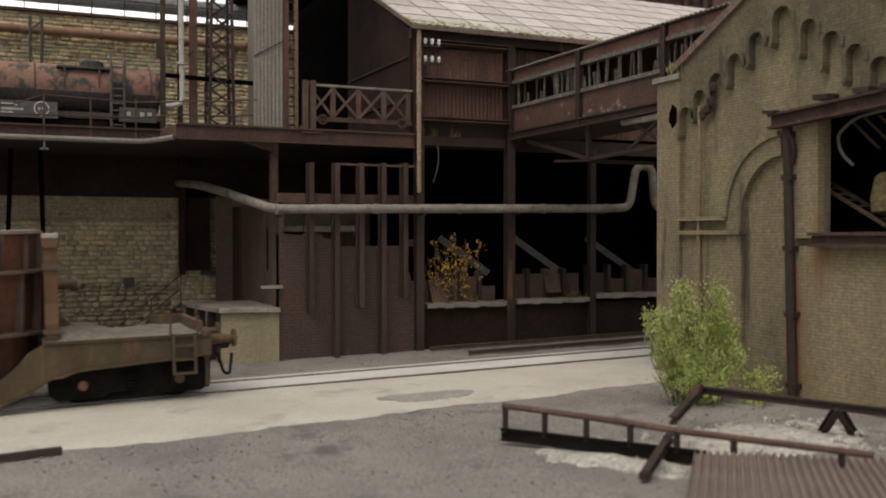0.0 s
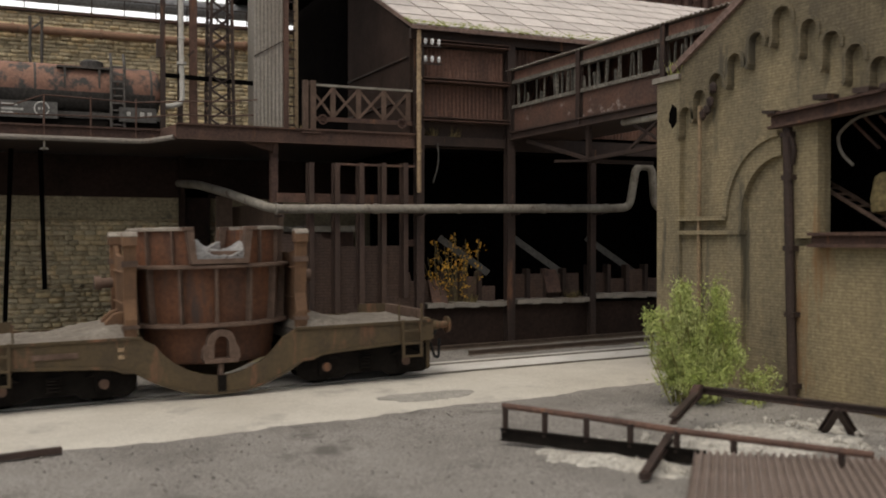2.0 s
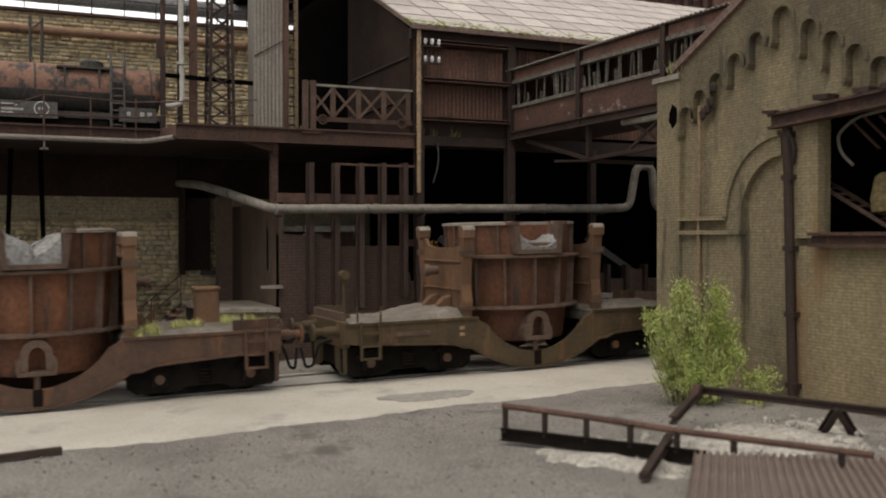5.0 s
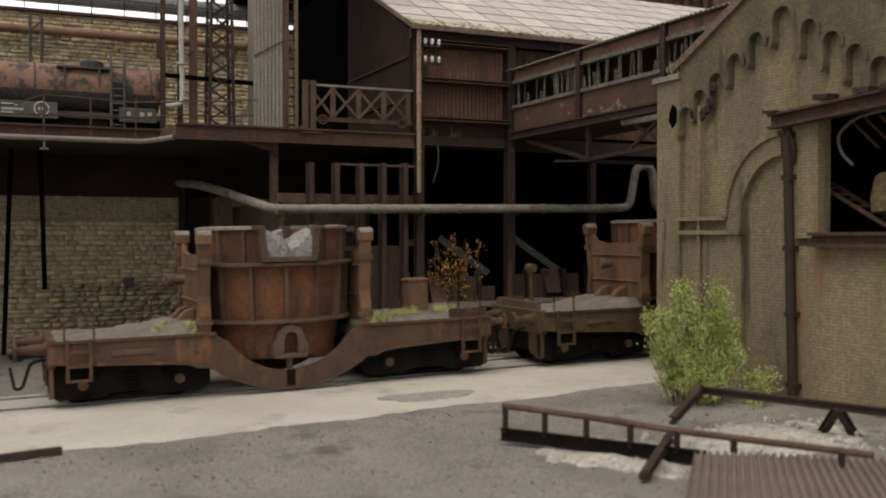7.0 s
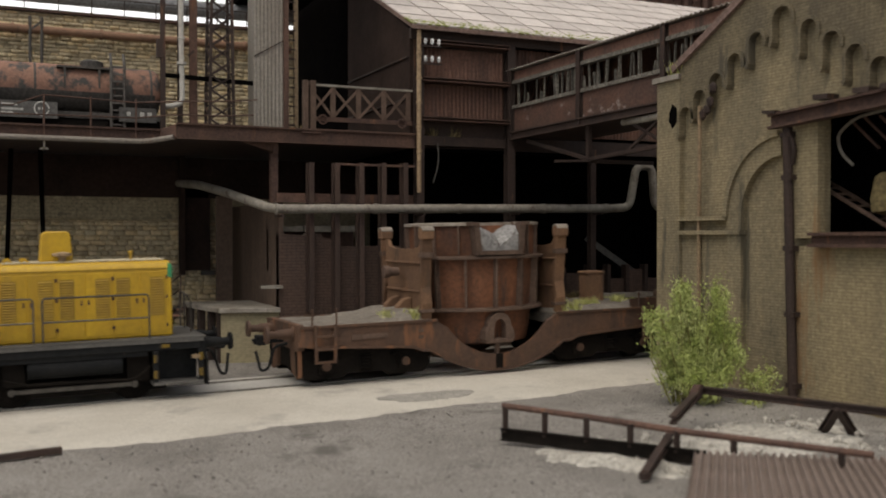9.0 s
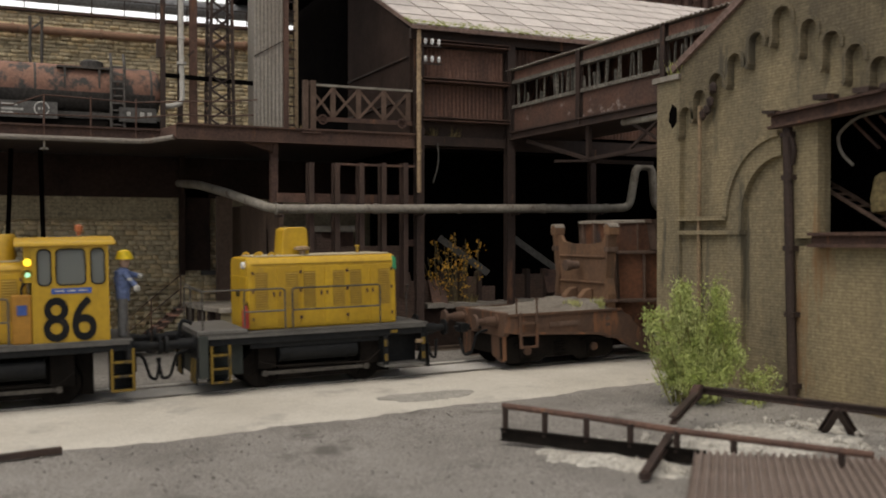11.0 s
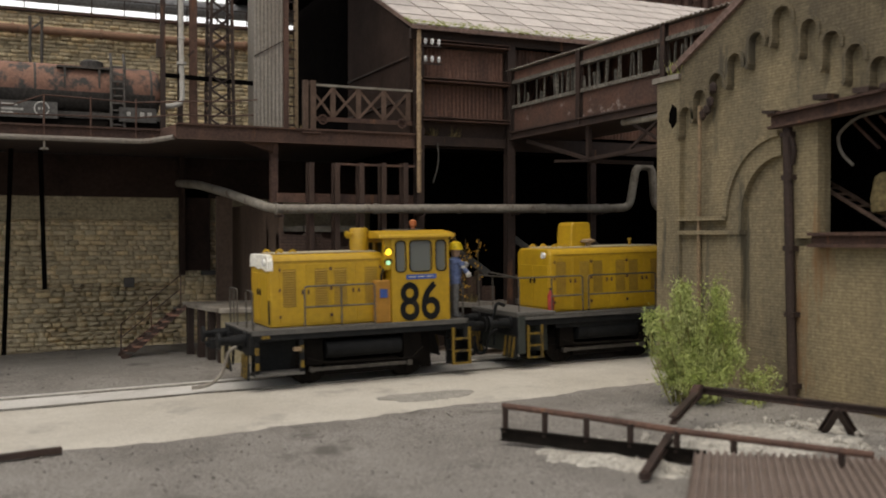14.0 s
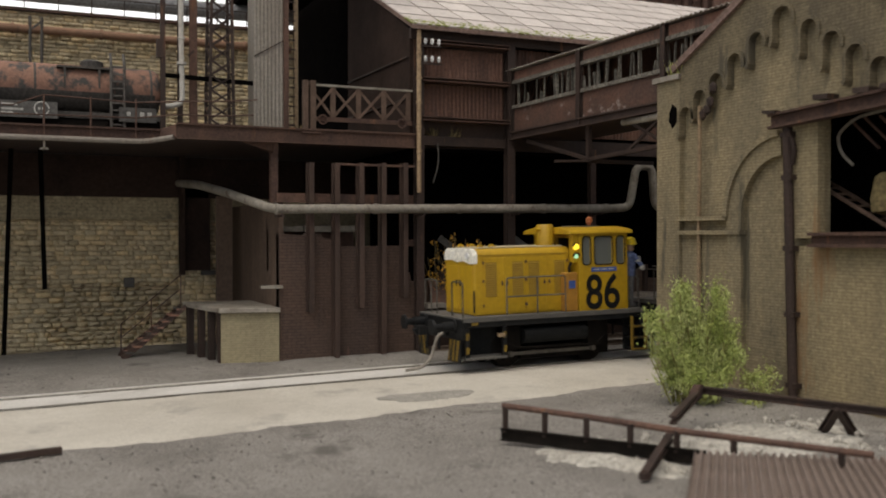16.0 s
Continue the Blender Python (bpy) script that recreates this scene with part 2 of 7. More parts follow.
DIRTY_YELLOW = mat("dirty_yellow", (0.20, 0.13, 0.016), (0.15, 0.095, 0.016), 0.7, 0, 3, 14, 0.3, (0.035, 0.03, 0.022), 0.5, 2.0, 0.15)
ASH_RIM = mat("ash_rim", (0.30, 0.27, 0.23), (0.19, 0.155, 0.125), 0.95, 0, 2.5, 14, 0.6, (0.12, 0.075, 0.05), 0.6, vary=0.15)
PEDESTAL = mat("pedestal_rust", (0.20, 0.112, 0.062), (0.125, 0.074, 0.047), 0.85, 0.05, 1.6, 12, 0.4, (0.09, 0.06, 0.042), 0.58, 2.0, 0.12)
ROOF_DUST = mat("roof_dust", (0.46, 0.40, 0.28), (0.34, 0.29, 0.20), 0.85, 0, 1.6, 12, 0.3, (0.20, 0.15, 0.09), 0.62, vary=0.1)
LOCKER = mat("locker_orange", (0.42, 0.21, 0.03), (0.33, 0.16, 0.03), 0.6, 0, 2, 9, 0.2, (0.16, 0.09, 0.04), 0.62, 3.0, 0.1)
RAIL_GREY = mat("handrail_grey", (0.11, 0.10, 0.085), (0.07, 0.062, 0.055), 0.6, 0.2, 2, 14, 0.1)
CABINET = mat("cabinet_green_black", (0.030, 0.036, 0.032), (0.045, 0.05, 0.044), 0.7, 0.1, 2, 14, 0.2, (0.08, 0.07, 0.06), 0.64, vary=0.1)
BEACON = mat("beacon_orange", (0.50, 0.16, 0.05), (0.42, 0.14, 0.06), 0.4, 0, 3, 12, 0.0)
TROUSER = mat("figure_grey", (0.10, 0.10, 0.10), (0.14, 0.14, 0.14), 0.8, 0, 3, 12, 0.0)
HELMET = mat("figure_yellow", (0.75, 0.55, 0.02), (0.70, 0.50, 0.02), 0.4, 0, 3, 12, 0.0)
PANE = glass("window_glass", (0.20, 0.215, 0.20), 0.3, 0.35)
LAMP_YELLOW = glow("lamp_yellow", (1.0, 0.68, 0.04), 1.8)
LAMP_GREEN = glow("lamp_green", (0.45, 0.9, 0.55), 0.9)
DUSTY = mat("sky_pipe_grey", (0.20, 0.205, 0.215), (0.15, 0.15, 0.155), 0.6, 0.2, 0.8, 10, 0.2)
# Emissive material; the backdrop glows in place of bright sky.
SKY_GLOW = glow("glowing_backdrop", (0.93, 0.95, 0.97), 0.9)

# ---- building blocks (full-size metres) ----
BASE = {}


def level(x):
    return GRADE * x


def thing(name, label, category, x=0.0, y=0.0, z=0.0, group=""):
    ob = new(name)
    ob.empty_display_size = 0.01
    ob.location = Vector((x, y, z)) * U
    BASE[ob] = Vector((x, y, z))
    return tagged(ob, label, category, group)


def part(name, bm, material, parent=None, label="", bevel=0.0, smooth=False):
    if bevel:
        bmesh.ops.bevel(bm, geom=list(bm.edges), offset=bevel, segments=1, affect="EDGES", clamp_overlap=True)
    base = BASE.get(parent, Vector())
    for v in bm.verts:
        v.co = (v.co - base) * U
    bmesh.ops.recalc_face_normals(bm, faces=list(bm.faces))
    if smooth:
        for f in bm.faces:
            f.smooth = True
    me = bpy.data.meshes.new(name)
    bm.to_mesh(me)
    bm.free()
    for m in (material if isinstance(material, (list, tuple)) else (material,)):
        me.materials.append(m)
    if smooth:
        me.set_sharp_from_angle(angle=radians(40))
    ob = new(name, me)
    if parent is not None:
        ob.parent = parent
        BASE[ob] = base
    if label:
        tagged(ob, label)
    return ob


def solo(name, bm, material, label, category, kind="", group="", bevel=0.0, smooth=False, at=None):
    """A thing of one mesh."""
    if at is not None:
        for v in bm.verts:
            v.co -= Vector(at)
    ob = part(name, bm, material, None, "", bevel, smooth)
    if at is not None:
        ob.location = Vector(at) * U
    return tagged(ob, label, category, group, kind)


def B():
    return bmesh.new()


def box(bm, x0, x1, y0, y1, z0, z1):
    v = [bm.verts.new((x, y, z)) for z in (z0, z1) for x, y in ((x0, y0), (x1, y0), (x1, y1), (x0, y1))]
    for q in ((3, 2, 1, 0), (4, 5, 6, 7), (0, 1, 5, 4), (1, 2, 6, 5), (2, 3, 7, 6), (3, 0, 4, 7)):
        bm.faces.new([v[i] for i in q])
    return bm


def prism(bm, pts, axis, a, b):
    """A polygon pushed along an axis from a to b. Points: (y, z) for axis x, (x, z) for y, (x, y) for z."""
    def put(p, d):
        return {"x": (d, p[0], p[1]), "y": (p[0], d, p[1]), "z": (p[0], p[1], d)}[axis]
    lo = [bm.verts.new(put(p, a)) for p in pts]
    hi = [bm.verts.new(put(p, b)) for p in pts]
    bm.faces.new(lo)
    bm.faces.new(hi[::-1])
    for i in range(len(pts)):
        j = (i + 1) % len(pts)
        bm.faces.new((lo[j], lo[i], hi[i], hi[j]))
    return bm


def beam(bm, p, q, w, h, up=(0, 0, 1)):
    """A square bar from p to q, w wide and h high."""
    p, q, up = Vector(p), Vector(q), Vector(up)
    d = (q - p).normalized()
    s = d.cross(up)
    s = (s if s.length > 1e-4 else d.cross(Vector((1, 0, 0)))).normalized()
    t = s.cross(d)
    v = [bm.verts.new(e + s * (w / 2 * i) + t * (h / 2 * j)) for e in (p, q) for i, j in ((-1, -1), (1, -1), (1, 1), (-1, 1))]
    for f in ((0, 1, 2, 3), (7, 6, 5, 4), (1, 0, 4, 5), (2, 1, 5, 6), (3, 2, 6, 7), (0, 3, 7, 4)):
        bm.faces.new([v[i] for i in f])
    return bm


def girder(bm, p, q, w, h, t=0.04, up=(0, 0, 1)):
    """An I-girder: two flanges and a web."""
    p, q = Vector(p), Vector(q)
    d = (q - p).normalized()
    s = d.cross(Vector(up)).normalized()
    u = s.cross(d)
    beam(bm, p + u * (h / 2 - t / 2), q + u * (h / 2 - t / 2), w, t, up)
    beam(bm, p - u * (h / 2 - t / 2), q - u * (h / 2 - t / 2), w, t, up)
    beam(bm, p, q, t, h - 2 * t, up)
    return bm


def cyl(bm, p, q, r, n=12, r2=None):
    p, q = Vector(p), Vector(q)
    d = (q - p).normalized()
    s = d.orthogonal().normalized()
    t = d.cross(s)
    r2 = r if r2 is None else r2
    rings = [[bm.verts.new(e + (s * math.cos(a) + t * math.sin(a)) * k) for a in (i * math.tau / n for i in range(n))] for e, k in ((p, r), (q, r2))]
    for i in range(n):
        j = (i + 1) % n
        bm.faces.new((rings[0][i], rings[0][j], rings[1][j], rings[1][i]))
    bm.faces.new(rings[0][::-1])
    bm.faces.new(rings[1])
    return bm


def lathe(bm, profile, n=32, sx=1.0, sy=1.0, cx=0.0, cy=0.0):
    """A turned body about z: profile of (radius, height)."""
    rings = [[bm.verts.new((cx + r * sx * math.cos(i * math.tau / n), cy + r * sy * math.sin(i * math.tau / n), z)) for i in range(n)] for r, z in profile]
    for k in range(len(rings) - 1):
        for i in range(n):
            j = (i + 1) % n
            bm.faces.new((rings[k][i], rings[k][j], rings[k + 1][j], rings[k + 1][i]))
    bm.faces.new(rings[0][::-1])
    bm.faces.new(rings[-1])
    return bm


def tube(bm, pts, r, n=10, bend=0.0, steps=5):
    """A round pipe along points, its corners rounded by bend."""
    pts = [Vector(p) for p in pts]
    path = [pts[0]]
    for i in range(1, len(pts) - 1):
        a, b, c = pts[i - 1], pts[i], pts[i + 1]
        if bend:
            k = min(bend, (a - b).length * 0.45, (c - b).length * 0.45)
            s, e = b + (a - b).normalized() * k, b + (c - b).normalized() * k
            for j in range(steps + 1):
                u = j / steps
                path.append(s * (1 - u) ** 2 + b * (2 * u * (1 - u)) + e * u * u)
        else:
            path.append(b)
    path.append(pts[-1])
    rings, ref = [], None
    for i, p in enumerate(path):
        d = (path[min(i + 1, len(path) - 1)] - path[max(i - 1, 0)]).normalized()
        s = d.orthogonal().normalized() if ref is None else (ref - d * ref.dot(d)).normalized()
        ref = s
        t = d.cross(s)
        rings.append([bm.verts.new(p + (s * math.cos(k * math.tau / n) + t * math.sin(k * math.tau / n)) * r) for k in range(n)])
    for a, b in zip(rings, rings[1:]):
        for i in range(n):
            j = (i + 1) % n
            bm.faces.new((a[i], a[j], b[j], b[i]))
    bm.faces.new(rings[0][::-1])
    bm.faces.new(rings[-1])
    return bm


def corrugated(bm, p, along, up, length, height, pitch=0.16, depth=0.04, thick=0.02):
    """A ribbed sheet: waves run up."""
    p, along, up = Vector(p), Vector(along).normalized(), Vector(up).normalized()
    out = along.cross(up)
    n = max(2, int(length / pitch * 4))
    rows = []
    for k in (0, 1):
        for e in (0, height):
            rows.append([bm.verts.new(p + along * (length * i / n) + up * e + out * (depth * (0, 1, 1, 0)[i % 4] - k * thick)) for i in range(n + 1)])
    for i in range(n):
        bm.faces.new((rows[0][i], rows[0][i + 1], rows[1][i + 1], rows[1][i]))
        bm.faces.new((rows[2][i + 1], rows[2][i], rows[3][i], rows[3][i + 1]))
        bm.faces.new((rows[1][i], rows[1][i + 1], rows[3][i + 1], rows[3][i]))
        bm.faces.new((rows[0][i + 1], rows[0][i], rows[2][i], rows[2][i + 1]))
    return bm


def writing(text, size, material, name, parent, origin, along, up, label="", stretch=1.0):
    """Raised lettering from the built-in font, centred at origin."""
    cu = bpy.data.curves.new(name, "FONT")
    cu.body, cu.size, cu.extrude, cu.align_x, cu.align_y, cu.offset = text, size, 0.008, "CENTER", "CENTER", size * 0.014
    tmp = new("tmp", cu)
    me = bpy.data.meshes.new_from_object(tmp.evaluated_get(bpy.context.evaluated_depsgraph_get()))
    bpy.data.objects.remove(tmp)
    a, u = Vector(along).normalized(), Vector(up).normalized()
    n = a.cross(u)
    bm = B()
    bm.from_mesh(me)
    for v in bm.verts:
        v.co = Vector(origin) + a * (v.co.x * stretch) + u * v.co.y + n * v.co.z
    return part(name, bm, material, parent, label)


def arc(cx, cz, r, a0, a1, n):
    return [(cx + r * math.cos(radians(a0 + (a1 - a0) * i / n)), cz + r * math.sin(radians(a0 + (a1 - a0) * i / n))) for i in range(n + 1)]


def tuft(bm, x, y, z, r, h, n, rnd):
    """Thin grass blades in a clump."""
    for _ in range(n):
        a, k = rnd.uniform(0, math.tau), rnd.uniform(0, r)
        p = Vector((x + k * math.cos(a), y + k * math.sin(a), z - 0.02))
        b = rnd.uniform(0, math.tau)
        q = p + Vector((math.cos(b) * h * 0.4, math.sin(b) * h * 0.4, h * rnd.uniform(0.4, 1.0)))
        s = Vector((-math.sin(b), math.cos(b), 0)) * 0.02
        bm.faces.new([bm.verts.new(w) for w in (p - s, p + s, q)])
# ---- ground, road and track ----
def sheet_on_grade(bm, x0, x1, y0, y1, nx, ny, rise, seed, lift=0.0):
    rnd = random.Random(seed)
    grid = []
    for j in range(ny + 1):
        y = y0 + (y1 - y0) * j / ny
        grid.append([])
        for i in range(nx + 1):
            x = x0 + (x1 - x0) * i / nx
            d = rise * (noise.noise(Vector((x * 0.7, y * 0.7, seed))) + 0.6 * noise.noise(Vector((x * 2.3, y * 2.3, seed))) + rnd.uniform(-0.35, 0.35))
            grid[-1].append(bm.verts.new((x, y, level(x) + d + lift)))
    for j in range(ny):
        for i in range(nx):
            bm.faces.new((grid[j][i], grid[j][i + 1], grid[j + 1][i + 1], grid[j + 1][i]))


bm = B()
xs = [-3000, -60, -3, 22, 60, 3000]
ys = [-3000, -20, 7, 33, 80, 3000]
for i in range(5):
    for j in range(5):
        if i == 2 and j == 2:
            continue
        bm.faces.new([bm.verts.new((x, y, level(max(-60, min(60, x))) - 0.05)) for x, y in ((xs[i], ys[j]), (xs[i + 1], ys[j]), (xs[i + 1], ys[j + 1]), (xs[i], ys[j + 1]))])
sheet_on_grade(bm, -3, 22, 7, 33, 210, 200, 0.022, 3, -0.05)
ground = solo("ground", bm, GRAVEL, "grey gravel and cinder yard ground", "ground", "structure", smooth=True)


rnd = random.Random(77)
bm = B()
for k in range(3600):
    if k % 4:
        x, y = rnd.uniform(0.5, 13.5), rnd.uniform(9.5, 17.2)
        y = min(y, 16.9 + 0.07 * x)
    else:
        x, y = rnd.uniform(-1.5, 20.0), rnd.uniform(23.7, 26.2 if rnd.random() < 0.7 or x > 7 else 31.5)
    r = 0.008 + 0.026 * rnd.random() ** 4
    c = Vector((x, y, level(x) - 0.045 + r * 0.3))
    v = [bm.verts.new(c + Vector(o) * r * rnd.uniform(0.7, 1.3)) for o in ((1, 0, 0), (-1, 0, 0), (0, 1, 0), (0, -1, 0), (0, 0, 0.8), (0, 0, -0.8))]
    for f in ((0, 2, 4), (2, 1, 4), (1, 3, 4), (3, 0, 4), (2, 0, 5), (1, 2, 5), (3, 1, 5), (0, 3, 5)):
        bm.faces.new([v[i] for i in f])
solo("loose_stones", bm, CINDER, "loose cinders and pebbles scattered over the yard", "pebbles", "stuff")


def road_edge(x, side):
    return side + 0.22 * noise.noise(Vector((x * 0.45, side, 0))) + 0.08 * noise.noise(Vector((x * 2.1, side, 4)))


bm = B()
cols = []
for i in range(241):
    x = -6 + 32 * i / 240
    near = 17.15 + 0.07 * x + road_edge(x, 0) + max(0, x - 11) * 0.05
    ysr = [near - 0.16, near] + [near + (21.50 - near) * k / 12 for k in range(1, 13)]
    cols.append([bm.verts.new((x, y, level(x) + (-0.10 if k == 0 else -0.03 if k == 1 else 0.012 * noise.noise(Vector((x, y, 9))) + 0.0))) for k, y in enumerate(ysr)])
for a, b in zip(cols, cols[1:]):
    for k in range(len(a) - 1):
        bm.faces.new((a[k], b[k], b[k + 1], a[k + 1]))
road = solo("road", bm, CONCRETE, "pale worn concrete roadway beside the sunken track", "road", "structure", smooth=True)
bm = B()
box(bm, -6, 26, 21.68, 22.94, -0.12, -0.005)
box(bm, -6, 26, 23.09, 23.55, -0.12, -0.015)
for v in bm.verts:
    v.co.z += level(v.co.x)
solo("track_bed", bm, INFILL, "pale concrete infill between and behind the rails", "track bed", "structure")
bm = B()
rnd = random.Random(19)
ring = [(8.2 + 0.98 * math.cos(a) * (1 + 0.2 * math.sin(3 * a)) * rnd.uniform(0.88, 1.12), 18.75 + 0.62 * math.sin(a) * (1 + 0.25 * math.cos(2 * a)) * rnd.uniform(0.85, 1.15)) for a in (k * math.tau / 44 for k in range(44))]
prism(bm, ring, "z", -0.05, 0.010)
for v in bm.verts:
    v.co.z += level(v.co.x)
solo("road_patch", bm, PATCH, "grey dirt patch on the concrete roadway", "road patch", "structure")


def rail(y, x0, x1, material, label, lift=0.0):
    bm = B()
    prism(bm, [(y - 0.07, -0.16), (y + 0.07, -0.16), (y + 0.07, -0.13), (y + 0.012, -0.11), (y + 0.012, -0.04), (y + 0.036, -0.03), (y + 0.036, 0.0),
               (y - 0.036, 0.0), (y - 0.036, -0.03), (y - 0.012, -0.04), (y - 0.012, -0.11), (y - 0.07, -0.13)], "x", x0, x1)
    for v in bm.verts:
        v.co.z += level(v.co.x) + 0.03 + lift
    return solo("rail", bm, material, label, "rail", "structure", "rails")


for y in (TRACK_Y - 0.7175, TRACK_Y + 0.7175):
    rail(y, -60, 60, RAIL, "worn steel rail of the main track")
for y in (24.55, 25.95):
    rail(y, 11.9 + (24.55 - y) * 0.4, 60, RAIL_RUST, "rusty rail of the disused siding", 0.06)

# ---- lower stone wall under the deck ----
def stones(x0, x1, z0, z1, y, course, length, rnd, slant=True):
    """Rough courses: yields the box of each stone."""
    z = z0
    while z < z1 - 0.03:
        h = min(course * rnd.uniform(0.8, 1.2), z1 - z)
        x = x0 - rnd.uniform(0, length)
        while x < x1:
            w = length * rnd.uniform(0.55, 1.5)
            a, b = max(x, x0) + 0.006, min(x + w, x1) - 0.006
            if b - a > 0.06:
                yield a, b, z + 0.005, z + h - 0.005, y - rnd.uniform(0.0, 0.07)
            x += w
        z += h


def stone_mesh(bm, w, h, d, o=(0, 0, 0), rnd=None):
    """A stone with a cushioned face; its back rests in the wall."""
    k = min(w, h) * 0.27
    o = Vector(o)
    back = [bm.verts.new(o + Vector(p)) for p in ((0, d, 0), (w, d, 0), (w, d, h), (0, d, h))]
    mid = [bm.verts.new(o + Vector(p)) for p in ((0, 0.05, 0), (w, 0.05, 0), (w, 0.05, h), (0, 0.05, h))]
    j = (lambda: rnd.uniform(-0.35, 0.35) * k) if rnd else (lambda: 0.0)
    face = [bm.verts.new(o + Vector((x + j(), j() * 0.3, z + j()))) for x, z in ((k, k), (w - k, k), (w - k, h - k), (k, h - k))]
    for i in range(4):
        n = (i + 1) % 4
        bm.faces.new((back[i], back[n], mid[n], mid[i]))
        bm.faces.new((mid[i], mid[n], face[n], face[i])).smooth = True
    mid_p = bm.verts.new(o + Vector((w / 2 + j(), -0.025, h / 2 + j())))
    for i in range(4):
        bm.faces.new((face[i], face[(i + 1) % 4], mid_p)).smooth = True


bm = B()
box(bm, -14, 12, 32.34, 33.0, -0.4, 6.0)
wall_stone = solo("wall_stone", bm, MORTAR, "rough yellow rubble-stone retaining wall under the deck", "stone wall", "structure")
bm = B()
box(bm, -14, 7.0, 32.22, 32.34, 4.02, 4.72)
part("rendered_band", bm, RENDERED, wall_stone, "smooth pale band above the rubble stones")
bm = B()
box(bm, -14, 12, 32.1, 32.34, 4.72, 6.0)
part("girder", bm, GABLE, wall_stone, "dark brown girder over the wall")

# ---- retaining facade with buttress posts ----
FY = 26.4
bm = B()
box(bm, 7.06, 7.2, 26.5, 32.3, 0.0, 4.45)
side_wall = solo("wall_side", bm, BROWN_WALL, "brown rust-streaked side wall of the bunker", "wall", "structure")
bm = B()
steps = [(7.06, -0.1), (11.05, -0.1), (11.05, 2.2), (10.95, 2.2), (10.9, 2.45), (10.7, 2.5), (10.62, 2.62), (10.62, 3.22), (8.8, 3.22), (8.75, 3.3), (8.55, 3.32), (8.5, 3.42),
         (8.3, 3.45), (8.22, 3.55), (7.9, 3.6), (7.75, 3.52), (7.06, 3.56)]
prism(bm, steps, "y", FY, FY + 0.35)
front_wall = solo("wall_bunker", bm, DARK_BRICK, "dark brown brick bunker wall with a crumbling top", "brick wall", "structure")
bm = B()
box(bm, 7.06, 9.6, FY + 1.2, FY + 1.4, 2.5, 3.7)
part("rear_panel", bm, RUST, front_wall, "brown panel standing behind the broken brick top")
bm = B()
box(bm, 7.2, 8.0, FY + 0.9, FY + 1.1, 3.62, 3.78)
box(bm, 8.03, 9.55, FY + 0.9, FY + 1.1, 3.62, 3.80)
part("ledge", bm, PIPE, front_wall, "pale grey timber ledge")
for x, top, low in ((7.87, 5.5, 1.41), (8.6, 5.52, 0.1), (9.32, 5.54, 1.5), (9.98, 5.56, 0.15), (10.64, 5.58, 1.75)):
    bm = B()
    girder(bm, (x, FY - 0.19, low), (x, FY - 0.19, top), 0.135, 0.36, 0.035, (0, 1, 0))
    part("buttress_post", bm, POST, front_wall)
bm = B()
beam(bm, (8.6, FY - 0.16, 5.5), (11.0, FY - 0.16, 5.5), 0.06, 0.06)
part("tie_bar", bm, RUST, front_wall)
bm = B()
box(bm, 7.0, 11.1, FY + 0.05, FY + 0.15, 4.42, 4.68)
part("waler", bm, RUST, front_wall, "brown horizontal channel behind the posts")
bm = B()
box(bm, 10.7, 11.05, FY + 0.02, FY + 0.2, 3.2, 3.4)
part("bracket", bm, RUST, front_wall)

# ---- hall columns and bins ----
def column(x, y, z0, z1, material=STEEL, w=0.24, label="dark rusty steel column of the hall"):
    bm = B()
    girder(bm, (x, y, z0), (x, y, z1), w, w, 0.04, (0, 1, 0))
    box(bm, x - w * 0.7, x + w * 0.7, y - w * 0.7, y + w * 0.7, z0, z0 + 0.06)
    return solo("column", bm, material, label, "column", "", "hall columns", at=(x, y, z0))


column(6.98, 26.7, 4.42, 6.05, RUST, 0.2, "brown steel post under the deck edge")
column(11.17, 26.35, 0.1, 9.3)
column(14.14, 26.35, 0.1, 9.2, STEEL, 0.26)
column(17.06, 26.35, 0.2, 6.2, STEEL, 0.2)
column(19.9, 26.35, 0.2, 6.2, STEEL, 0.2)

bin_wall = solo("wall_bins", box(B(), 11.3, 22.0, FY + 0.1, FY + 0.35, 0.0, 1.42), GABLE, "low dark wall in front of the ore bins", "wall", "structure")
for x0, x1, z, tilt in ((11.42, 14.25, 1.42, -0.01), (14.4, 17.0, 1.46, 0.02), (17.2, 20.4, 1.56, 0.0)):
    bm = B()
    n = 10
    for i in range(n):
        a, b = x0 + (x1 - x0) * i / n, x0 + (x1 - x0) * (i + 1) / n
        d = 0.02 * math.sin(i * 2.3)
        box(bm, a, b, FY - 0.12, FY + 0.5, z - 0.02 + d, z + 0.11 + d)
    part("ledge", bm, GREY_SHEET, bin_wall, "chipped grey ledge")
rnd = random.Random(5)
for x0, x1, z0 in ((11.5, 14.0, 1.45), (14.4, 17.0, 1.5), (17.3, 20.2, 1.6)):
    n = 4
    for i in range(n):
        a, b = x0 + (x1 - x0) * i / n, x0 + (x1 - x0) * (i + 1) / n
        drop = rnd.choice((0.0, 0.0, 0.1, 0.3))
        bm = box(B(), a + 0.06, b - 0.04, FY + 0.55, FY + 0.65, z0 - 0.1, z0 + 0.82 - drop)
        part("bin_panel", bm, DARK_BRICK, bin_wall)
        bm = box(B(), a - 0.06, a + 0.06, FY + 0.4, FY + 0.7, z0 - 0.1, z0 + 0.98)
        part("bin_post", bm, STEEL, bin_wall)
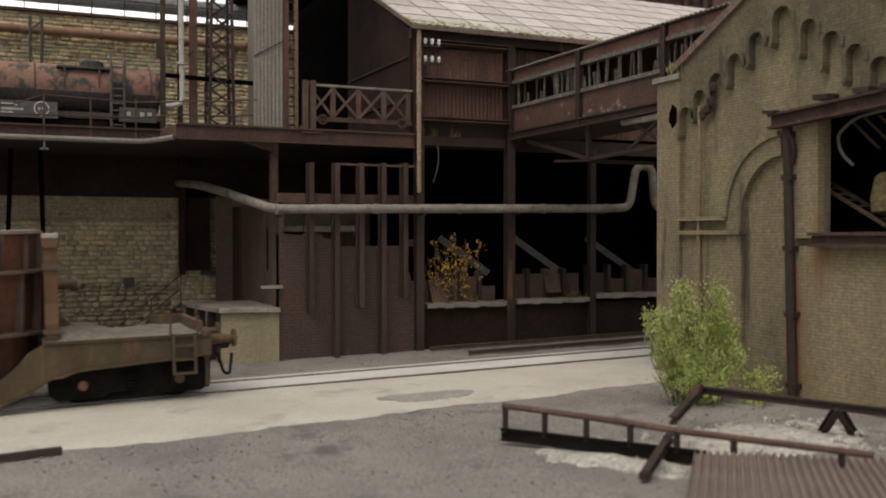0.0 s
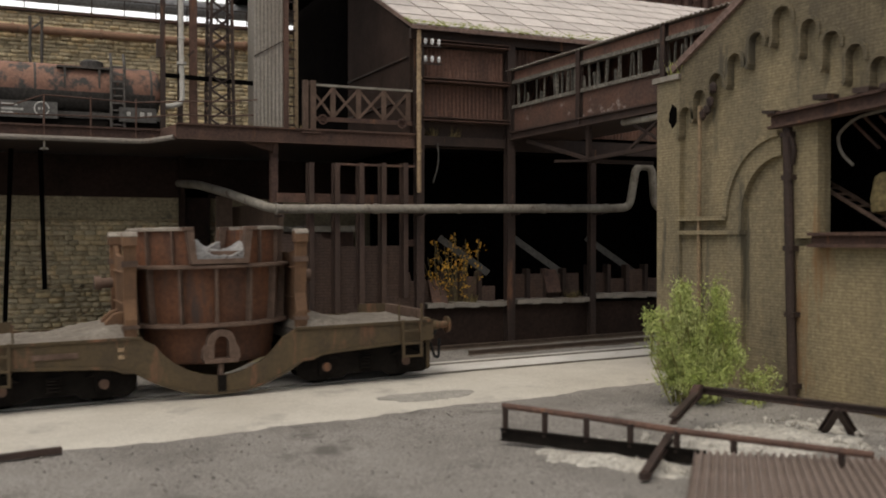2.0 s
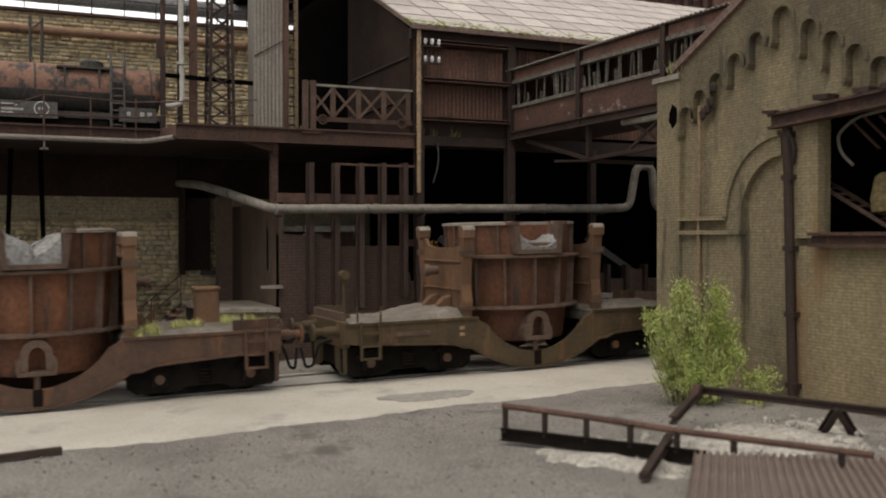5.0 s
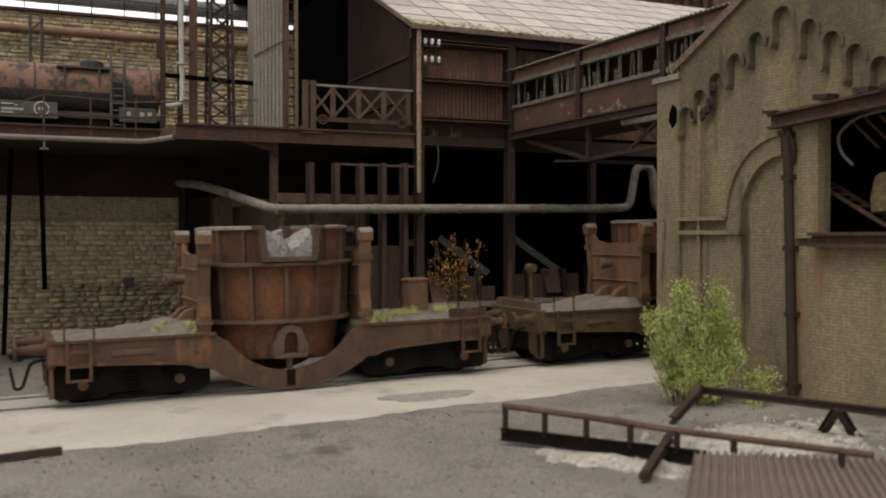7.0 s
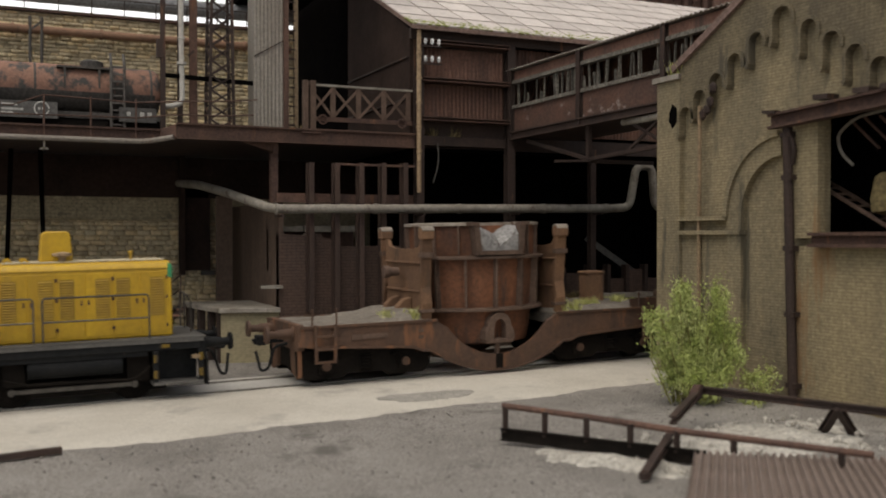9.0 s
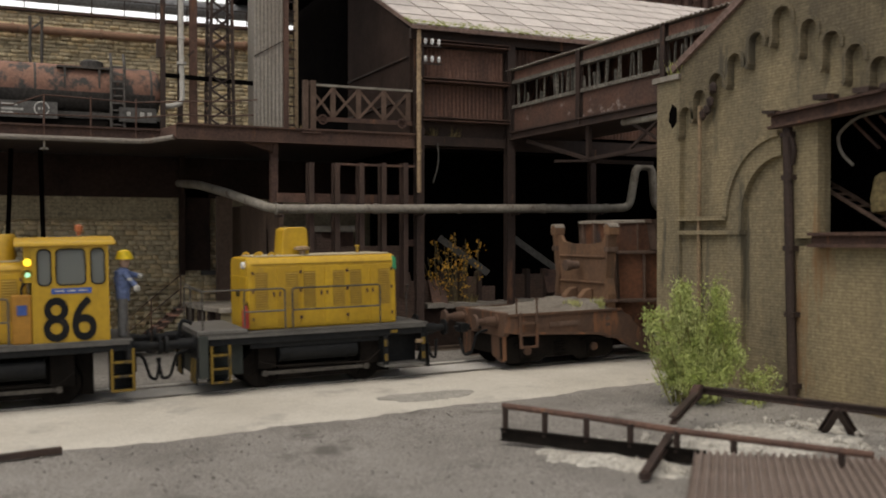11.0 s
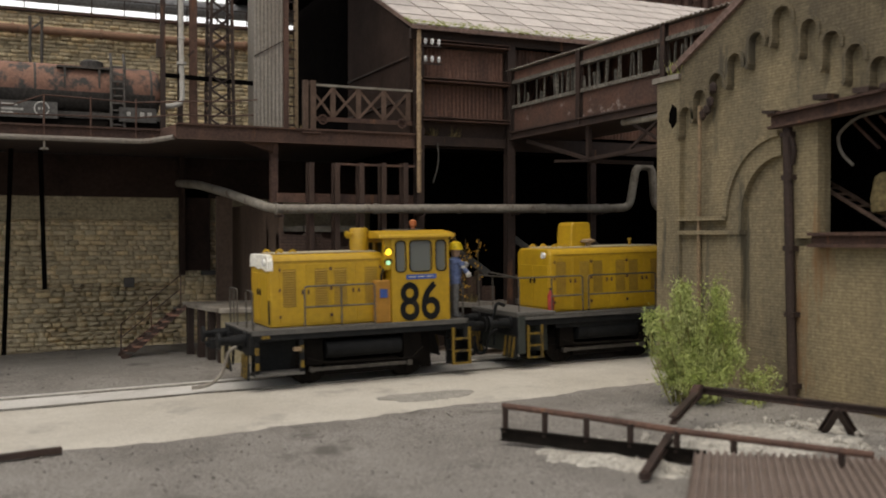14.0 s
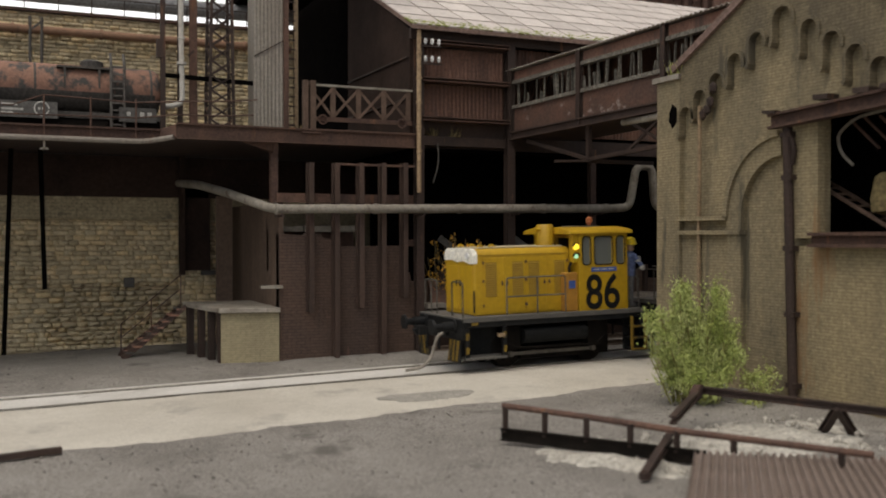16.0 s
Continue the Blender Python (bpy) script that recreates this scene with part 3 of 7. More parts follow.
for x, z in ((11.7, 1.5), (15.6, 1.75)):
    bm = prism(B(), [(FY + 0.15, z), (FY + 0.5, z + 0.7), (FY + 0.56, z + 0.7), (FY + 0.21, z - 0.02)], "x", x, x + 0.5)
    part("chute", bm, RUST, bin_wall, "rusty tipping flap")
for x in (12.75, 15.35, 18.1):
    bm = beam(B(), (x - 0.2, FY + 1.6, 3.45), (x + 1.1, FY + 0.8, 2.35), 0.14, 0.2)
    solo("brace", bm, GREY_PLATE, "grey sloping brace beam over the ore bins", "brace", "", "bin braces")

# ---- deck, hall and roof ----
bm = B()
prism(bm, [(-7, 27.3), (4.1, 27.3), (4.45, 26.35), (11.0, 26.35), (11.0, 36), (-7, 36)], "z", 6.04, 6.36)
deck = solo("deck", bm, STEEL, "dark steel and timber deck carrying the upper track", "deck", "structure")
bm = B()
girder(bm, (4.3, 26.3, 6.24), (11.02, 26.3, 6.24), 0.2, 0.42, 0.05)
part("edge_girder", bm, RUST, deck, "brown rusty edge girder")
bm = B()
girder(bm, (-7, 27.2, 6.2), (4.1, 27.2, 6.2), 0.2, 0.3, 0.05)
part("edge_girder", bm, RUST, deck)
bm = B()
beam(bm, (4.08, 27.2, 6.2), (4.35, 26.3, 6.24), 0.15, 0.32)
part("edge_girder", bm, RUST, deck)
bm = tube(B(), [(-7, 26.95, 5.98), (3.6, 26.95, 5.98), (4.25, 26.4, 6.08)], 0.07, 8, 0.3)
part("edge_pipe", bm, GREY_SHEET, deck, "pale grey pipe along the deck edge")
bm = prism(B(), [(26.45, 5.75), (28.2, 6.04), (26.45, 6.04)], "x", 6.9, 7.05)
prism(bm, [(6.05, 6.04), (7.0, 6.04), (7.0, 5.78)], "y", 26.5, 26.6)
part("gusset", bm, RUST, deck)
bm = B()
box(bm, 11.3, 14.0, FY - 0.05, FY + 0.25, 6.14, 6.42)
box(bm, 11.0, 22, FY + 0.3, FY + 0.6, 6.1, 6.5)
part("edge_girder", bm, STEEL, deck)

hall = thing("hall", "brown steel-framed furnace hall with corrugated cladding and grey roof", "industrial hall", 11.0, 26.4, 0)
for z0, z1 in ((6.98, 7.95), (8.12, 9.0)):
    bm = corrugated(B(), (11.3, FY + 0.12, z0), (1, 0, 0), (0, 0, 1), 2.7, z1 - z0, 0.13, 0.035)
    part("cladding", bm, SHEET, hall, "brown ribbed steel cladding")
bm = corrugated(B(), (14.2, FY + 0.3, 6.6), (1, 0, 0), (0, 0, 1), 12, 2.6, 0.13, 0.035)
part("cladding", bm, SHEET, hall)
bm = box(B(), 11.25, 14.1, FY + 0.16, FY + 0.3, 6.45, 9.4)
part("backing", bm, STEEL, hall)
for z in (6.9, 8.03, 9.12):
    bm = girder(B(), (11.2, FY - 0.10, z), (14.05, FY - 0.10, z), 0.40, 0.12, 0.03)
    part("sheeting_rail", bm, RUST, hall)
bm = box(B(), 10.9, 27, FY - 0.12, FY + 0.02, 9.2, 9.5)
part("eave_beam", bm, STEEL, hall)
bm = B()
prism(bm, [(26.5, 6.36), (32.0, 6.36), (32.0, 12.2), (26.5, 9.5)], "x", 10.95, 11.1)
part("gable_wall", bm, GABLE, hall, "dark brown gable-end sheeting")
bm = B()
for y0, y1, z0, z1 in ((26.6, 31.9, 8.7, 8.7), (26.6, 31.9, 7.5, 7.5)):
    beam(bm, (10.92, y0, z0), (10.92, y1, z1), 0.06, 0.05)
part("gable_seam", bm, STEEL, hall)
# Near-black walls and floor put the hall's unlit dark into their colour.
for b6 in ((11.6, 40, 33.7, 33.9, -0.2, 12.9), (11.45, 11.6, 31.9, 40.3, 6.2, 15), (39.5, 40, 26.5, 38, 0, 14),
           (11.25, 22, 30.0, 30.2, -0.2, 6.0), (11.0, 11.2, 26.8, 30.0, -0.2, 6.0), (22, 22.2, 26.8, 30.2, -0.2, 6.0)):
    part("inner_wall", box(B(), *b6), BLACK, hall, "near-black inner wall, the hall's unlit dark put into its colour")
# Added slab, out of view, keeps sun and sky off gable and opening.
part("upper_floor", box(B(), 8.4, 11.0, 28.0, 40.3, 12.4, 12.7), BLACK, hall, "unseen black slab added above the hall opening to shade it")
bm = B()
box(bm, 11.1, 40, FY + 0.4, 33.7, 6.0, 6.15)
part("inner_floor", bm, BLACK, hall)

# roof: overlapping sheets laid on a dark deck
EAVE_Y, EAVE_Z, PITCH_R = 25.95, 9.52, 0.47
def roof_at(x, s, lift=0.0):
    y = EAVE_Y + s
    return Vector((x, y, EAVE_Z + PITCH_R * s + lift))


bm = B()
c = [roof_at(10.8, 0), roof_at(32, 0), roof_at(32, 7.65), roof_at(10.8, 7.65)]
lo = [bm.verts.new(p - Vector((0, 0, 0.12))) for p in c]
hi = [bm.verts.new(p) for p in c]
bm.faces.new(lo[::-1]); bm.faces.new(hi)
for i in range(4):
    j = (i + 1) % 4
    bm.faces.new((lo[i], lo[j], hi[j], hi[i]))
roof = part("roof", bm, SEAM, hall, "weathered grey roof of overlapping sheets with dark seams")
PW, PL = 1.06, 1.207
shared = None
for j in range(7):
    for i in range(20):
        if shared is None:
            bm = B()
            k = Vector((0, 1, PITCH_R)).normalized()
            q = [Vector((0.035, 0, 0)), Vector((PW - 0.035, 0, 0)), Vector((PW - 0.035, 0, 0)) + k * (PL - 0.07), Vector((0.035, 0, 0)) + k * (PL - 0.07)]
            nn = Vector((0, -PITCH_R, 1)).normalized()
            lo = [bm.verts.new(p - nn * 0.02) for p in q]
            hi = [bm.verts.new(p + nn * (0.035 if n < 2 else 0.02)) for n, p in enumerate(q)]
            bm.faces.new(lo[::-1]); bm.faces.new(hi)
            for a in range(4):
                b = (a + 1) % 4
                bm.faces.new((lo[a], lo[b], hi[b], hi[a]))
            for v in bm.verts:
                v.co *= U
            shared = bpy.data.meshes.new("roof_sheet")
            bm.to_mesh(shared); bm.free()
            shared.materials.append(ROOFING)
        x = 10.8 + i * PW
        ob = new("roof_sheet", shared)
        ob.parent = roof
        s = j * PL / math.sqrt(1 + PITCH_R ** 2)
        ob.location = (roof_at(x, s, 0.004) - BASE[hall]) * U
bm = B()
rnd = random.Random(8)
for _ in range(900):
    x, s = 10.8 + 8 * rnd.random() ** 1.3, abs(rnd.gauss(0, 0.26))
    p = roof_at(x, s, 0.02)
    r = rnd.uniform(0.02, 0.06)
    bmesh.ops.create_icosphere(bm, subdivisions=1, radius=r, matrix=Matrix.Translation(p) @ Matrix.Diagonal((1.4, 1, 0.5, 1)))
tagged(part("moss", bm, MOSS, roof, "green moss along the eave"), kind="stuff")

# ---- conveyor gallery crossing the yard ----
GX = 14.2
gallery = thing("conveyor_gallery", "rust-brown conveyor gallery with broken timber windows crossing the yard", "conveyor bridge", GX + 1, 20, 6.4)
Y0, Y1 = 15.2, 26.3
bm = B()
box(bm, GX, GX + 0.1, Y0, Y1, 6.62, 7.34)
part("side_panel", bm, GALLERY, gallery, "peeling rust-red lower side panel")
bm = B()
box(bm, GX, GX + 0.1, Y0, Y1, 8.12, 8.42)
part("upper_panel", bm, SHEET, gallery)
bm = B()
box(bm, GX + 2.2, GX + 2.3, Y0, Y1, 6.6, 8.72)
box(bm, GX + 0.1, GX + 2.2, Y0, Y0 + 0.1, 6.6, 8.6)
part("side_panel", bm, SHEET, gallery)
bm = B()
box(bm, GX - 0.02, GX + 2.3, Y0, Y1, 6.46, 6.6)
part("floor", bm, STEEL, gallery)
for z in (7.36, 8.1):
    bm = box(B(), GX - 0.07, GX + 0.12, Y0, Y1, z - 0.05, z + 0.05)
    part("window_rail", bm, WOOD, gallery)
bm = girder(B(), (GX - 0.06, Y0, 6.5), (GX - 0.06, Y1, 6.5), 0.2, 0.24, 0.04)
part("bottom_girder", bm, STEEL, gallery)
y = Y1 - 0.05
while y > Y0:
    bm = girder(B(), (GX - 0.06, y, 6.45), (GX - 0.06, y, 8.45), 0.16, 0.14, 0.03, (1, 0, 0))
    part("mullion_post", bm, STEEL, gallery)
    y -= 3.35
rnd = random.Random(21)
y = Y1 - 0.3
while y > 16:
    if rnd.random() < 0.78:
        lean = rnd.uniform(-0.06, 0.06)
        top = 8.06 if rnd.random() < 0.7 else rnd.uniform(7.6, 8.0)
        bm = beam(B(), (GX + 0.04, y, 7.4), (GX + 0.04, y + lean, top), rnd.uniform(0.025, 0.09), 0.03, (0, 1, 0))
        part("glazing_slat", bm, WOOD, gallery)
    y -= rnd.uniform(0.08, 0.24)
bm = corrugated(B(), (GX - 0.16, Y0, 8.47), (0, 1, 0), (1, 0, 0.10), Y1 - Y0 + 0.2, 2.9, 0.16, 0.03)
part("roof", bm, GREY_SHEET, gallery, "grey corrugated roof sheeting")
bm = B()
beam(bm, (GX + 0.1, 25.6, 6.3), (GX + 0.1, 22.7, 5.5), 0.1, 0.1)
beam(bm, (GX + 0.1, 22.7, 5.5), (GX + 0.1, 18.2, 5.62), 0.1, 0.1)
beam(bm, (GX + 0.1, 22.7, 5.5), (GX + 0.1, 22.7, 6.4), 0.12, 0.12, (1, 0, 0))
beam(bm, (GX + 0.1, 21.2, 6.4), (GX + 0.1, 19.6, 5.56), 0.07, 0.07)
beam(bm, (GX + 0.1, 21.2, 5.5), (GX + 0.1, 19.6, 6.4), 0.07, 0.07)
beam(bm, (GX + 0.1, 22.7, 5.45), (GX + 2.2, 22.7, 5.45), 0.1, 0.1)
beam(bm, (GX - 0.9, 22.8, 5.42), (GX + 0.3, 22.6, 5.46), 0.1, 0.06)
part("underframe", bm, STEEL, gallery, "rusty trussed underframe")
# the gallery stands slightly askew and climbs towards the engine house
for ob in gallery.children:
    for v in ob.data.vertices:
        run = 26.3 * U - (v.co.y + BASE[gallery].y * U)
        v.co.x += run * 0.085
        v.co.z += run * 0.021
bm = tube(B(), [(14.75, 21.3, 6.42), (14.75, 19.35, 6.42)], 0.09, 10)
solo("gallery_pipe", bm, PIPE, "short grey pipe slung under the gallery", "pipe")
# ---- brick engine house ----
HX = 14.4
house = thing("engine_house", "ochre brick engine house with arcaded gable, derelict", "brick building", HX + 3, 15.3, 0.2)
APEX_Y, APEX_Z, SLOPE = 15.25, 9.15, 0.50
WY0, WY1 = 11.1, 19.4


def rake(y):
    return APEX_Z - SLOPE * abs(y - APEX_Y)


bm = B()
rx = HX + 0.14
# main wall plane, open at the large window
prism(bm, [(14.35, -0.1), (18.9, -0.1), (18.9, 7.15), (APEX_Y, 8.95), (14.35, 8.5)], "x", rx, rx + 0.2)
prism(bm, [(WY0, -0.1), (14.35, -0.1), (14.35, 3.5), (WY0, 3.5)], "x", rx, rx + 0.2)
prism(bm, [(WY0, 5.8), (14.35, 5.8), (14.35, 8.5), (WY0, 6.9)], "x", rx, rx + 0.2)
wall_main = part("wall", bm, YELLOW_BRICK, house, "ochre brick gable wall with sooty stains")
# corner pilaster with its shoulder
bm = prism(B(), [(18.55, -0.1), (WY1, -0.1), (WY1, 7.12), (18.55, 7.12)], "x", HX, rx + 0.5)
part("pilaster", bm, YELLOW_BRICK, house, "corner pilaster")
bm = box(B(), HX - 0.08, rx + 0.6, 18.5, WY1 + 0.1, 7.12, 7.24)
part("coping", bm, PIPE, house, "grey stone shoulder coping")
# proud arcade under the rake
tops = [(18.30, 6.44), (17.80, 6.77), (17.25, 7.06), (16.66, 7.39), (16.01, 7.72), (15.27, 8.10), (14.55, 7.70), (13.98, 7.36), (13.42, 7.02), (12.86, 6.70), (12.3, 6.4)]
pts = [(18.55, 7.15), (18.55, 6.25)]
for i, (y, z) in enumerate(tops):
    r = 0.215 if i != 5 else 0.27
    before = after = z - r - 0.05
    pts += [(y + r, before), (y + r, z - r)]
    pts += [(y + r * math.cos(radians(a)), z - r + r * math.sin(radians(a))) for a in range(20, 180, 20)]
    pts += [(y - r, z - r), (y - r, after)]
pts += [(11.9, 5.9), (11.9, rake(11.9) - 0.15), (APEX_Y, rake(APEX_Y) - 0.15), (18.55, rake(18.55) - 0.12)]
clean = [pts[0]]
for p in pts[1:]:
    if (Vector(p) - Vector(clean[-1])).length > 1e-3:
        clean.append(p)
bm = prism(B(), clean, "x", HX, rx + 0.02)
arcade = part("arcade", bm, DEEP_OCHRE_BRICK, house, "stepped row of round-headed blind arches")
for i, (y, z) in enumerate(tops[:10]):
    r = 0.215 if i != 5 else 0.27
    outer = arc(y, z - r, r + 0.075, 0, 180, 12)
    inner = arc(y, z - r, r, 180, 0, 12)
    bm = prism(B(), outer + inner, "x", HX - 0.05, HX + 0.01)
    box(bm, HX - 0.05, rx, y + r - 0.008, y + r + 0.075, z - r - 0.42, z - r - 0.002)
    prism(bm, [(y + r - 0.02, z - r - 0.42), (y + r + 0.10, z - r - 0.42), (y + r + 0.06, z - r - 0.52), (y + r + 0.02, z - r - 0.52)], "x", HX - 0.07, rx)
    box(bm, HX - 0.05, rx, y - r - 0.075, y - r + 0.008, z - r - 0.12, z - r - 0.002)
    part("arch_ring", bm, DEEP_OCHRE_BRICK, arcade)
# raking coping
for y0, y1 in ((18.75, APEX_Y), (APEX_Y, WY0)):
    bm = beam(B(), (rx + 0.1, y0, rake(y0) - 0.05), (rx + 0.1, y1, rake(y1) - 0.05), 0.66, 0.16)
    part("raking_coping", bm, SEAM, house, "brown weathered raking coping")
# moulded frame: large arch band, string courses
ay, az = 15.25, 3.9
band = arc(ay, az, 1.65, 0, 88, 14) + arc(ay, az, 1.22, 88, 0, 14)
bm = prism(B(), band, "x", HX - 0.02, rx + 0.02)
prism(bm, arc(ay, az, 1.72, 0, 88, 14) + arc(ay, az, 1.60, 88, 0, 14), "x", HX - 0.09, rx)
part("arch_band", bm, YELLOW_BRICK, house, "large brick arch moulding")
bm = box(B(), HX - 0.09, rx, 16.88, 18.56, 3.84, 3.93)
box(bm, HX - 0.09, rx, 16.44, 18.56, 3.53, 3.62)
part("string_course", bm, YELLOW_BRICK, house, "projecting string course")
bm = box(B(), HX - 0.02, rx + 0.02, 16.47, 16.9, -0.1, 3.9)
part("jamb", bm, YELLOW_BRICK, house)
bm = box(B(), rx - 0.06, rx + 0.02, 16.9, 18.56, -0.1, 3.55)
part("panel", bm, YELLOW_BRICK, house)
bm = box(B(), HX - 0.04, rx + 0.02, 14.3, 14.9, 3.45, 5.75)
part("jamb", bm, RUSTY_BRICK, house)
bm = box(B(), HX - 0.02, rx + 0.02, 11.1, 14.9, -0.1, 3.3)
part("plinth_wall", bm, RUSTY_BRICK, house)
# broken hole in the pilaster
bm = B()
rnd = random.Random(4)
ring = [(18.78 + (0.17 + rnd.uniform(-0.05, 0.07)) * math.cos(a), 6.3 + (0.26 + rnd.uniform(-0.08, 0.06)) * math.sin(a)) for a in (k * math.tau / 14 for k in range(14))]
# Thin near-black plate; the hole's unlit depth is put into its colour.
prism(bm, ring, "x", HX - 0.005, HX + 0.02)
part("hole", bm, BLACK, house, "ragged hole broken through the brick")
bm = B()
for y, z in ((17.45, 6.45), (17.7, 6.2), (17.35, 6.75), (17.55, 6.3)):
    bmesh.ops.create_icosphere(bm, subdivisions=1, radius=0.12, matrix=Matrix.Translation((HX - 0.03, y, z)) @ Matrix.Diagonal((0.6, 1, 1.2, 1)))
part("hopper_head", bm, STEEL, house, "rusted rainwater hopper")
bm = tube(B(), [(HX - 0.05, 17.78, 6.4), (HX - 0.05, 17.78, 4.6), (HX + 0.0, 17.86, 3.8), (HX + 0.02, 17.86, 0.3)], 0.045, 8, 0.1)
part("downpipe", bm, OCHRE_POST, house, "thin rusty downpipe")
bm = tube(B(), [(HX - 0.12, 15.02, 5.75), (HX - 0.12, 14.92, 2.5), (HX - 0.12, 14.83, 0.25)], 0.1, 10)
for z in (5.45, 4.6, 3.2, 1.9, 0.5):
    y = 14.83 + (z - 0.25) * 0.035
    box(bm, HX - 0.2, HX, y - 0.14, y + 0.12, z, z + 0.1)
part("drain_pipe", bm, STEEL, house, "dark rusty drain pipe with brackets")
bm = tube(B(), [(HX - 0.14, 14.95, 5.6), (HX - 0.14, 14.8, 5.2), (HX - 0.1, 14.9, 4.9)], 0.05, 8, 0.15)
part("stub_pipe", bm, STEEL, house)
# girder and sill across the opening
bm = girder(B(), (HX - 0.2, 15.36, 5.78), (HX - 0.2, WY0, 5.98), 0.26, 0.3, 0.05)
part("lintel_girder", bm, RUST, house, "rusty lintel girder over the opening")
for y in (13.95, 13.0, 12.4):
    bm = beam(B(), (HX - 0.35, y, 6.1), (HX + 0.05, y + 0.1, 6.12), 0.3, 0.1)
    part("bracket", bm, STEEL, house)
bm = beam(B(), (HX - 0.3, 15.45, 5.98), (HX - 0.3, 15.1, 5.95), 0.16, 0.06)
part("bracket", bm, STEEL, house)
bm = girder(B(), (HX - 0.16, 14.3, 3.42), (HX - 0.16, WY0, 3.43), 0.3, 0.28, 0.06)
part("sill_girder", bm, RUST, house, "rusty channel sill below the opening")
# inside and the rest of the shell
bm = B()
box(bm, rx + 0.4, HX + 9, 18.95, WY1, -0.1, 7.12)
box(bm, rx + 0.4, HX + 9, WY0, WY0 + 0.4, -0.1, 7.0)
box(bm, HX + 8.6, HX + 9, WY0, WY1, -0.1, 7.0)
part("wall", bm, YELLOW_BRICK, house)
# Black partition colours in the unlit depth behind the opening.
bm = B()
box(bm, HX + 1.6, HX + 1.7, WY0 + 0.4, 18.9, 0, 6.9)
part("inner_wall", bm, BLACK, house, "near-black partition, the unlit interior put into its colour")
bm = box(B(), rx + 0.4, HX + 1.6, WY0 + 0.4, 18.9, 3.0, 3.1)
part("inner_floor", bm, STEEL, house)
bm = B()
for s in (0.0, 0.4):
    beam(bm, (HX + 0.6 + s, 15.0, 4.58), (HX + 0.6 + s, 12.6, 3.35), 0.04, 0.07)
for k in range(9):
    y = 14.8 - k * 0.25
    box(bm, HX + 0.6, HX + 1.0, y - 0.12, y + 0.06, 4.44 - k * 0.128, 4.47 - k * 0.128)
part("inner_stair", bm, LADLE_BAND, house, "pale timber stair inside the opening")
bm = tube(B(), [(HX + 0.55, 12.9, 5.85), (HX + 0.5, 13.9, 5.75), (HX + 0.5, 14.35, 5.45), (HX + 0.5, 14.25, 5.1), (HX + 0.5, 13.95, 4.85)], 0.03, 8, 0.3)
part("cable", bm, PIPE, house, "loose hanging grey cable")
bm = B()
for k in range(4):
    beam(bm, (HX + 0.7, 14.2 - k * 0.35, 5.75), (HX + 0.8, 13.6 - k * 0.35, 5.15), 0.05, 0.05)
part("inner_strut", bm, RUST, house)
bm = lathe(B(), [(0.1, 3.9), (0.28, 3.95), (0.3, 4.2), (0.22, 4.6), (0.1, 4.68)], 14, 0.8, 1, HX + 0.7, 13.35)
part("drum", bm, DRY_GRASS, house, "ochre cloth-wrapped drum inside the opening", smooth=True)
for y0, y1 in ((19.45, APEX_Y), (WY0 - 0.1, APEX_Y)):
    bm = B()
    a, b = (y0, rake(y0) - 0.12), (y1, rake(y1) - 0.12)
    prism(bm, [a, b, (b[0], b[1] - 0.15), (a[0], a[1] - 0.15)], "x", rx + 0.3, HX + 9.1)
    part("roof", bm, SEAM, house, "dark roof slope")
bm = corrugated(B(), (HX + 1.5, 19.2, 7.4), (0, -1, 0), (0, 0, 1), 2.6, 3.2, 0.18, 0.04)
box(bm, HX + 1.55, HX + 3.5, 16.6, 19.2, 7.4, 10.6)
part("dormer", bm, SHEET, house, "brown ribbed roof box above the gable")
rnd = random.Random(12)
bm = B()
for k in range(3):
    tuft(bm, HX + 0.05, 18.85 - k * 0.13, 7.24, 0.12, 0.4, 26, rnd)
solo("weed_tuft", bm, LIME_GRASS, "dry pale weeds growing on the shoulder coping", "weeds", "stuff")

# ---- upper wall, pipes and backdrop ----
bm = box(B(), -16, 10.0, 35.06, 35.6, 6.0, 10.86)
upper = solo("wall_upper", bm, MORTAR, "tall yellow stone wall behind the tank wagon", "stone wall", "structure")
bm = box(B(), -16, 10.05, 34.9, 35.7, 10.83, 10.93)
part("coping", bm, RUST, upper, "rusty coping")
rnd = random.Random(31)
bm = B()
for a, b, z0, z1, y in stones(-1.5, 10.0, 6.4, 10.82, 35.04, 0.135, 0.33, rnd):
    stone_mesh(bm, b - a, z1 - z0, 0.15, (a, y, z0), rnd)
tagged(part("stone_courses", bm, STONE, upper, "coursed yellow stones"), kind="stuff")
bm = tube(B(), [(-16, 34.7, 10.2), (9.7, 34.7, 10.2)], 0.13, 12)
for x in (0.5, 3.2, 5.9, 8.0):
    cyl(bm, (x, 34.7, 10.2), (x + 0.08, 34.7, 10.2), 0.18, 12)
solo("wall_pipe", bm, BROWN_PIPE, "rust-brown pipe running along the upper wall", "pipe")
bm = tube(B(), [(-20, 38, 12.1), (10.8, 38, 12.1)], 0.3, 14)
solo("sky_pipe", bm, DUSTY, "large grey pipe above the wall", "pipe")
cr = thing("coping_rail", "thin dark handrail on the upper wall coping", "railing", 4, 35.3, 10.93)
for k in range(9):
    part("post", tube(B(), [(0.9 + k * 1.05, 35.3, 10.85), (0.9 + k * 1.05, 35.3, 11.55)], 0.02, 6), STEEL, cr)
part("rail_bar", tube(B(), [(-8, 35.3, 11.53), (10, 35.3, 11.53)], 0.018, 6), STEEL, cr)
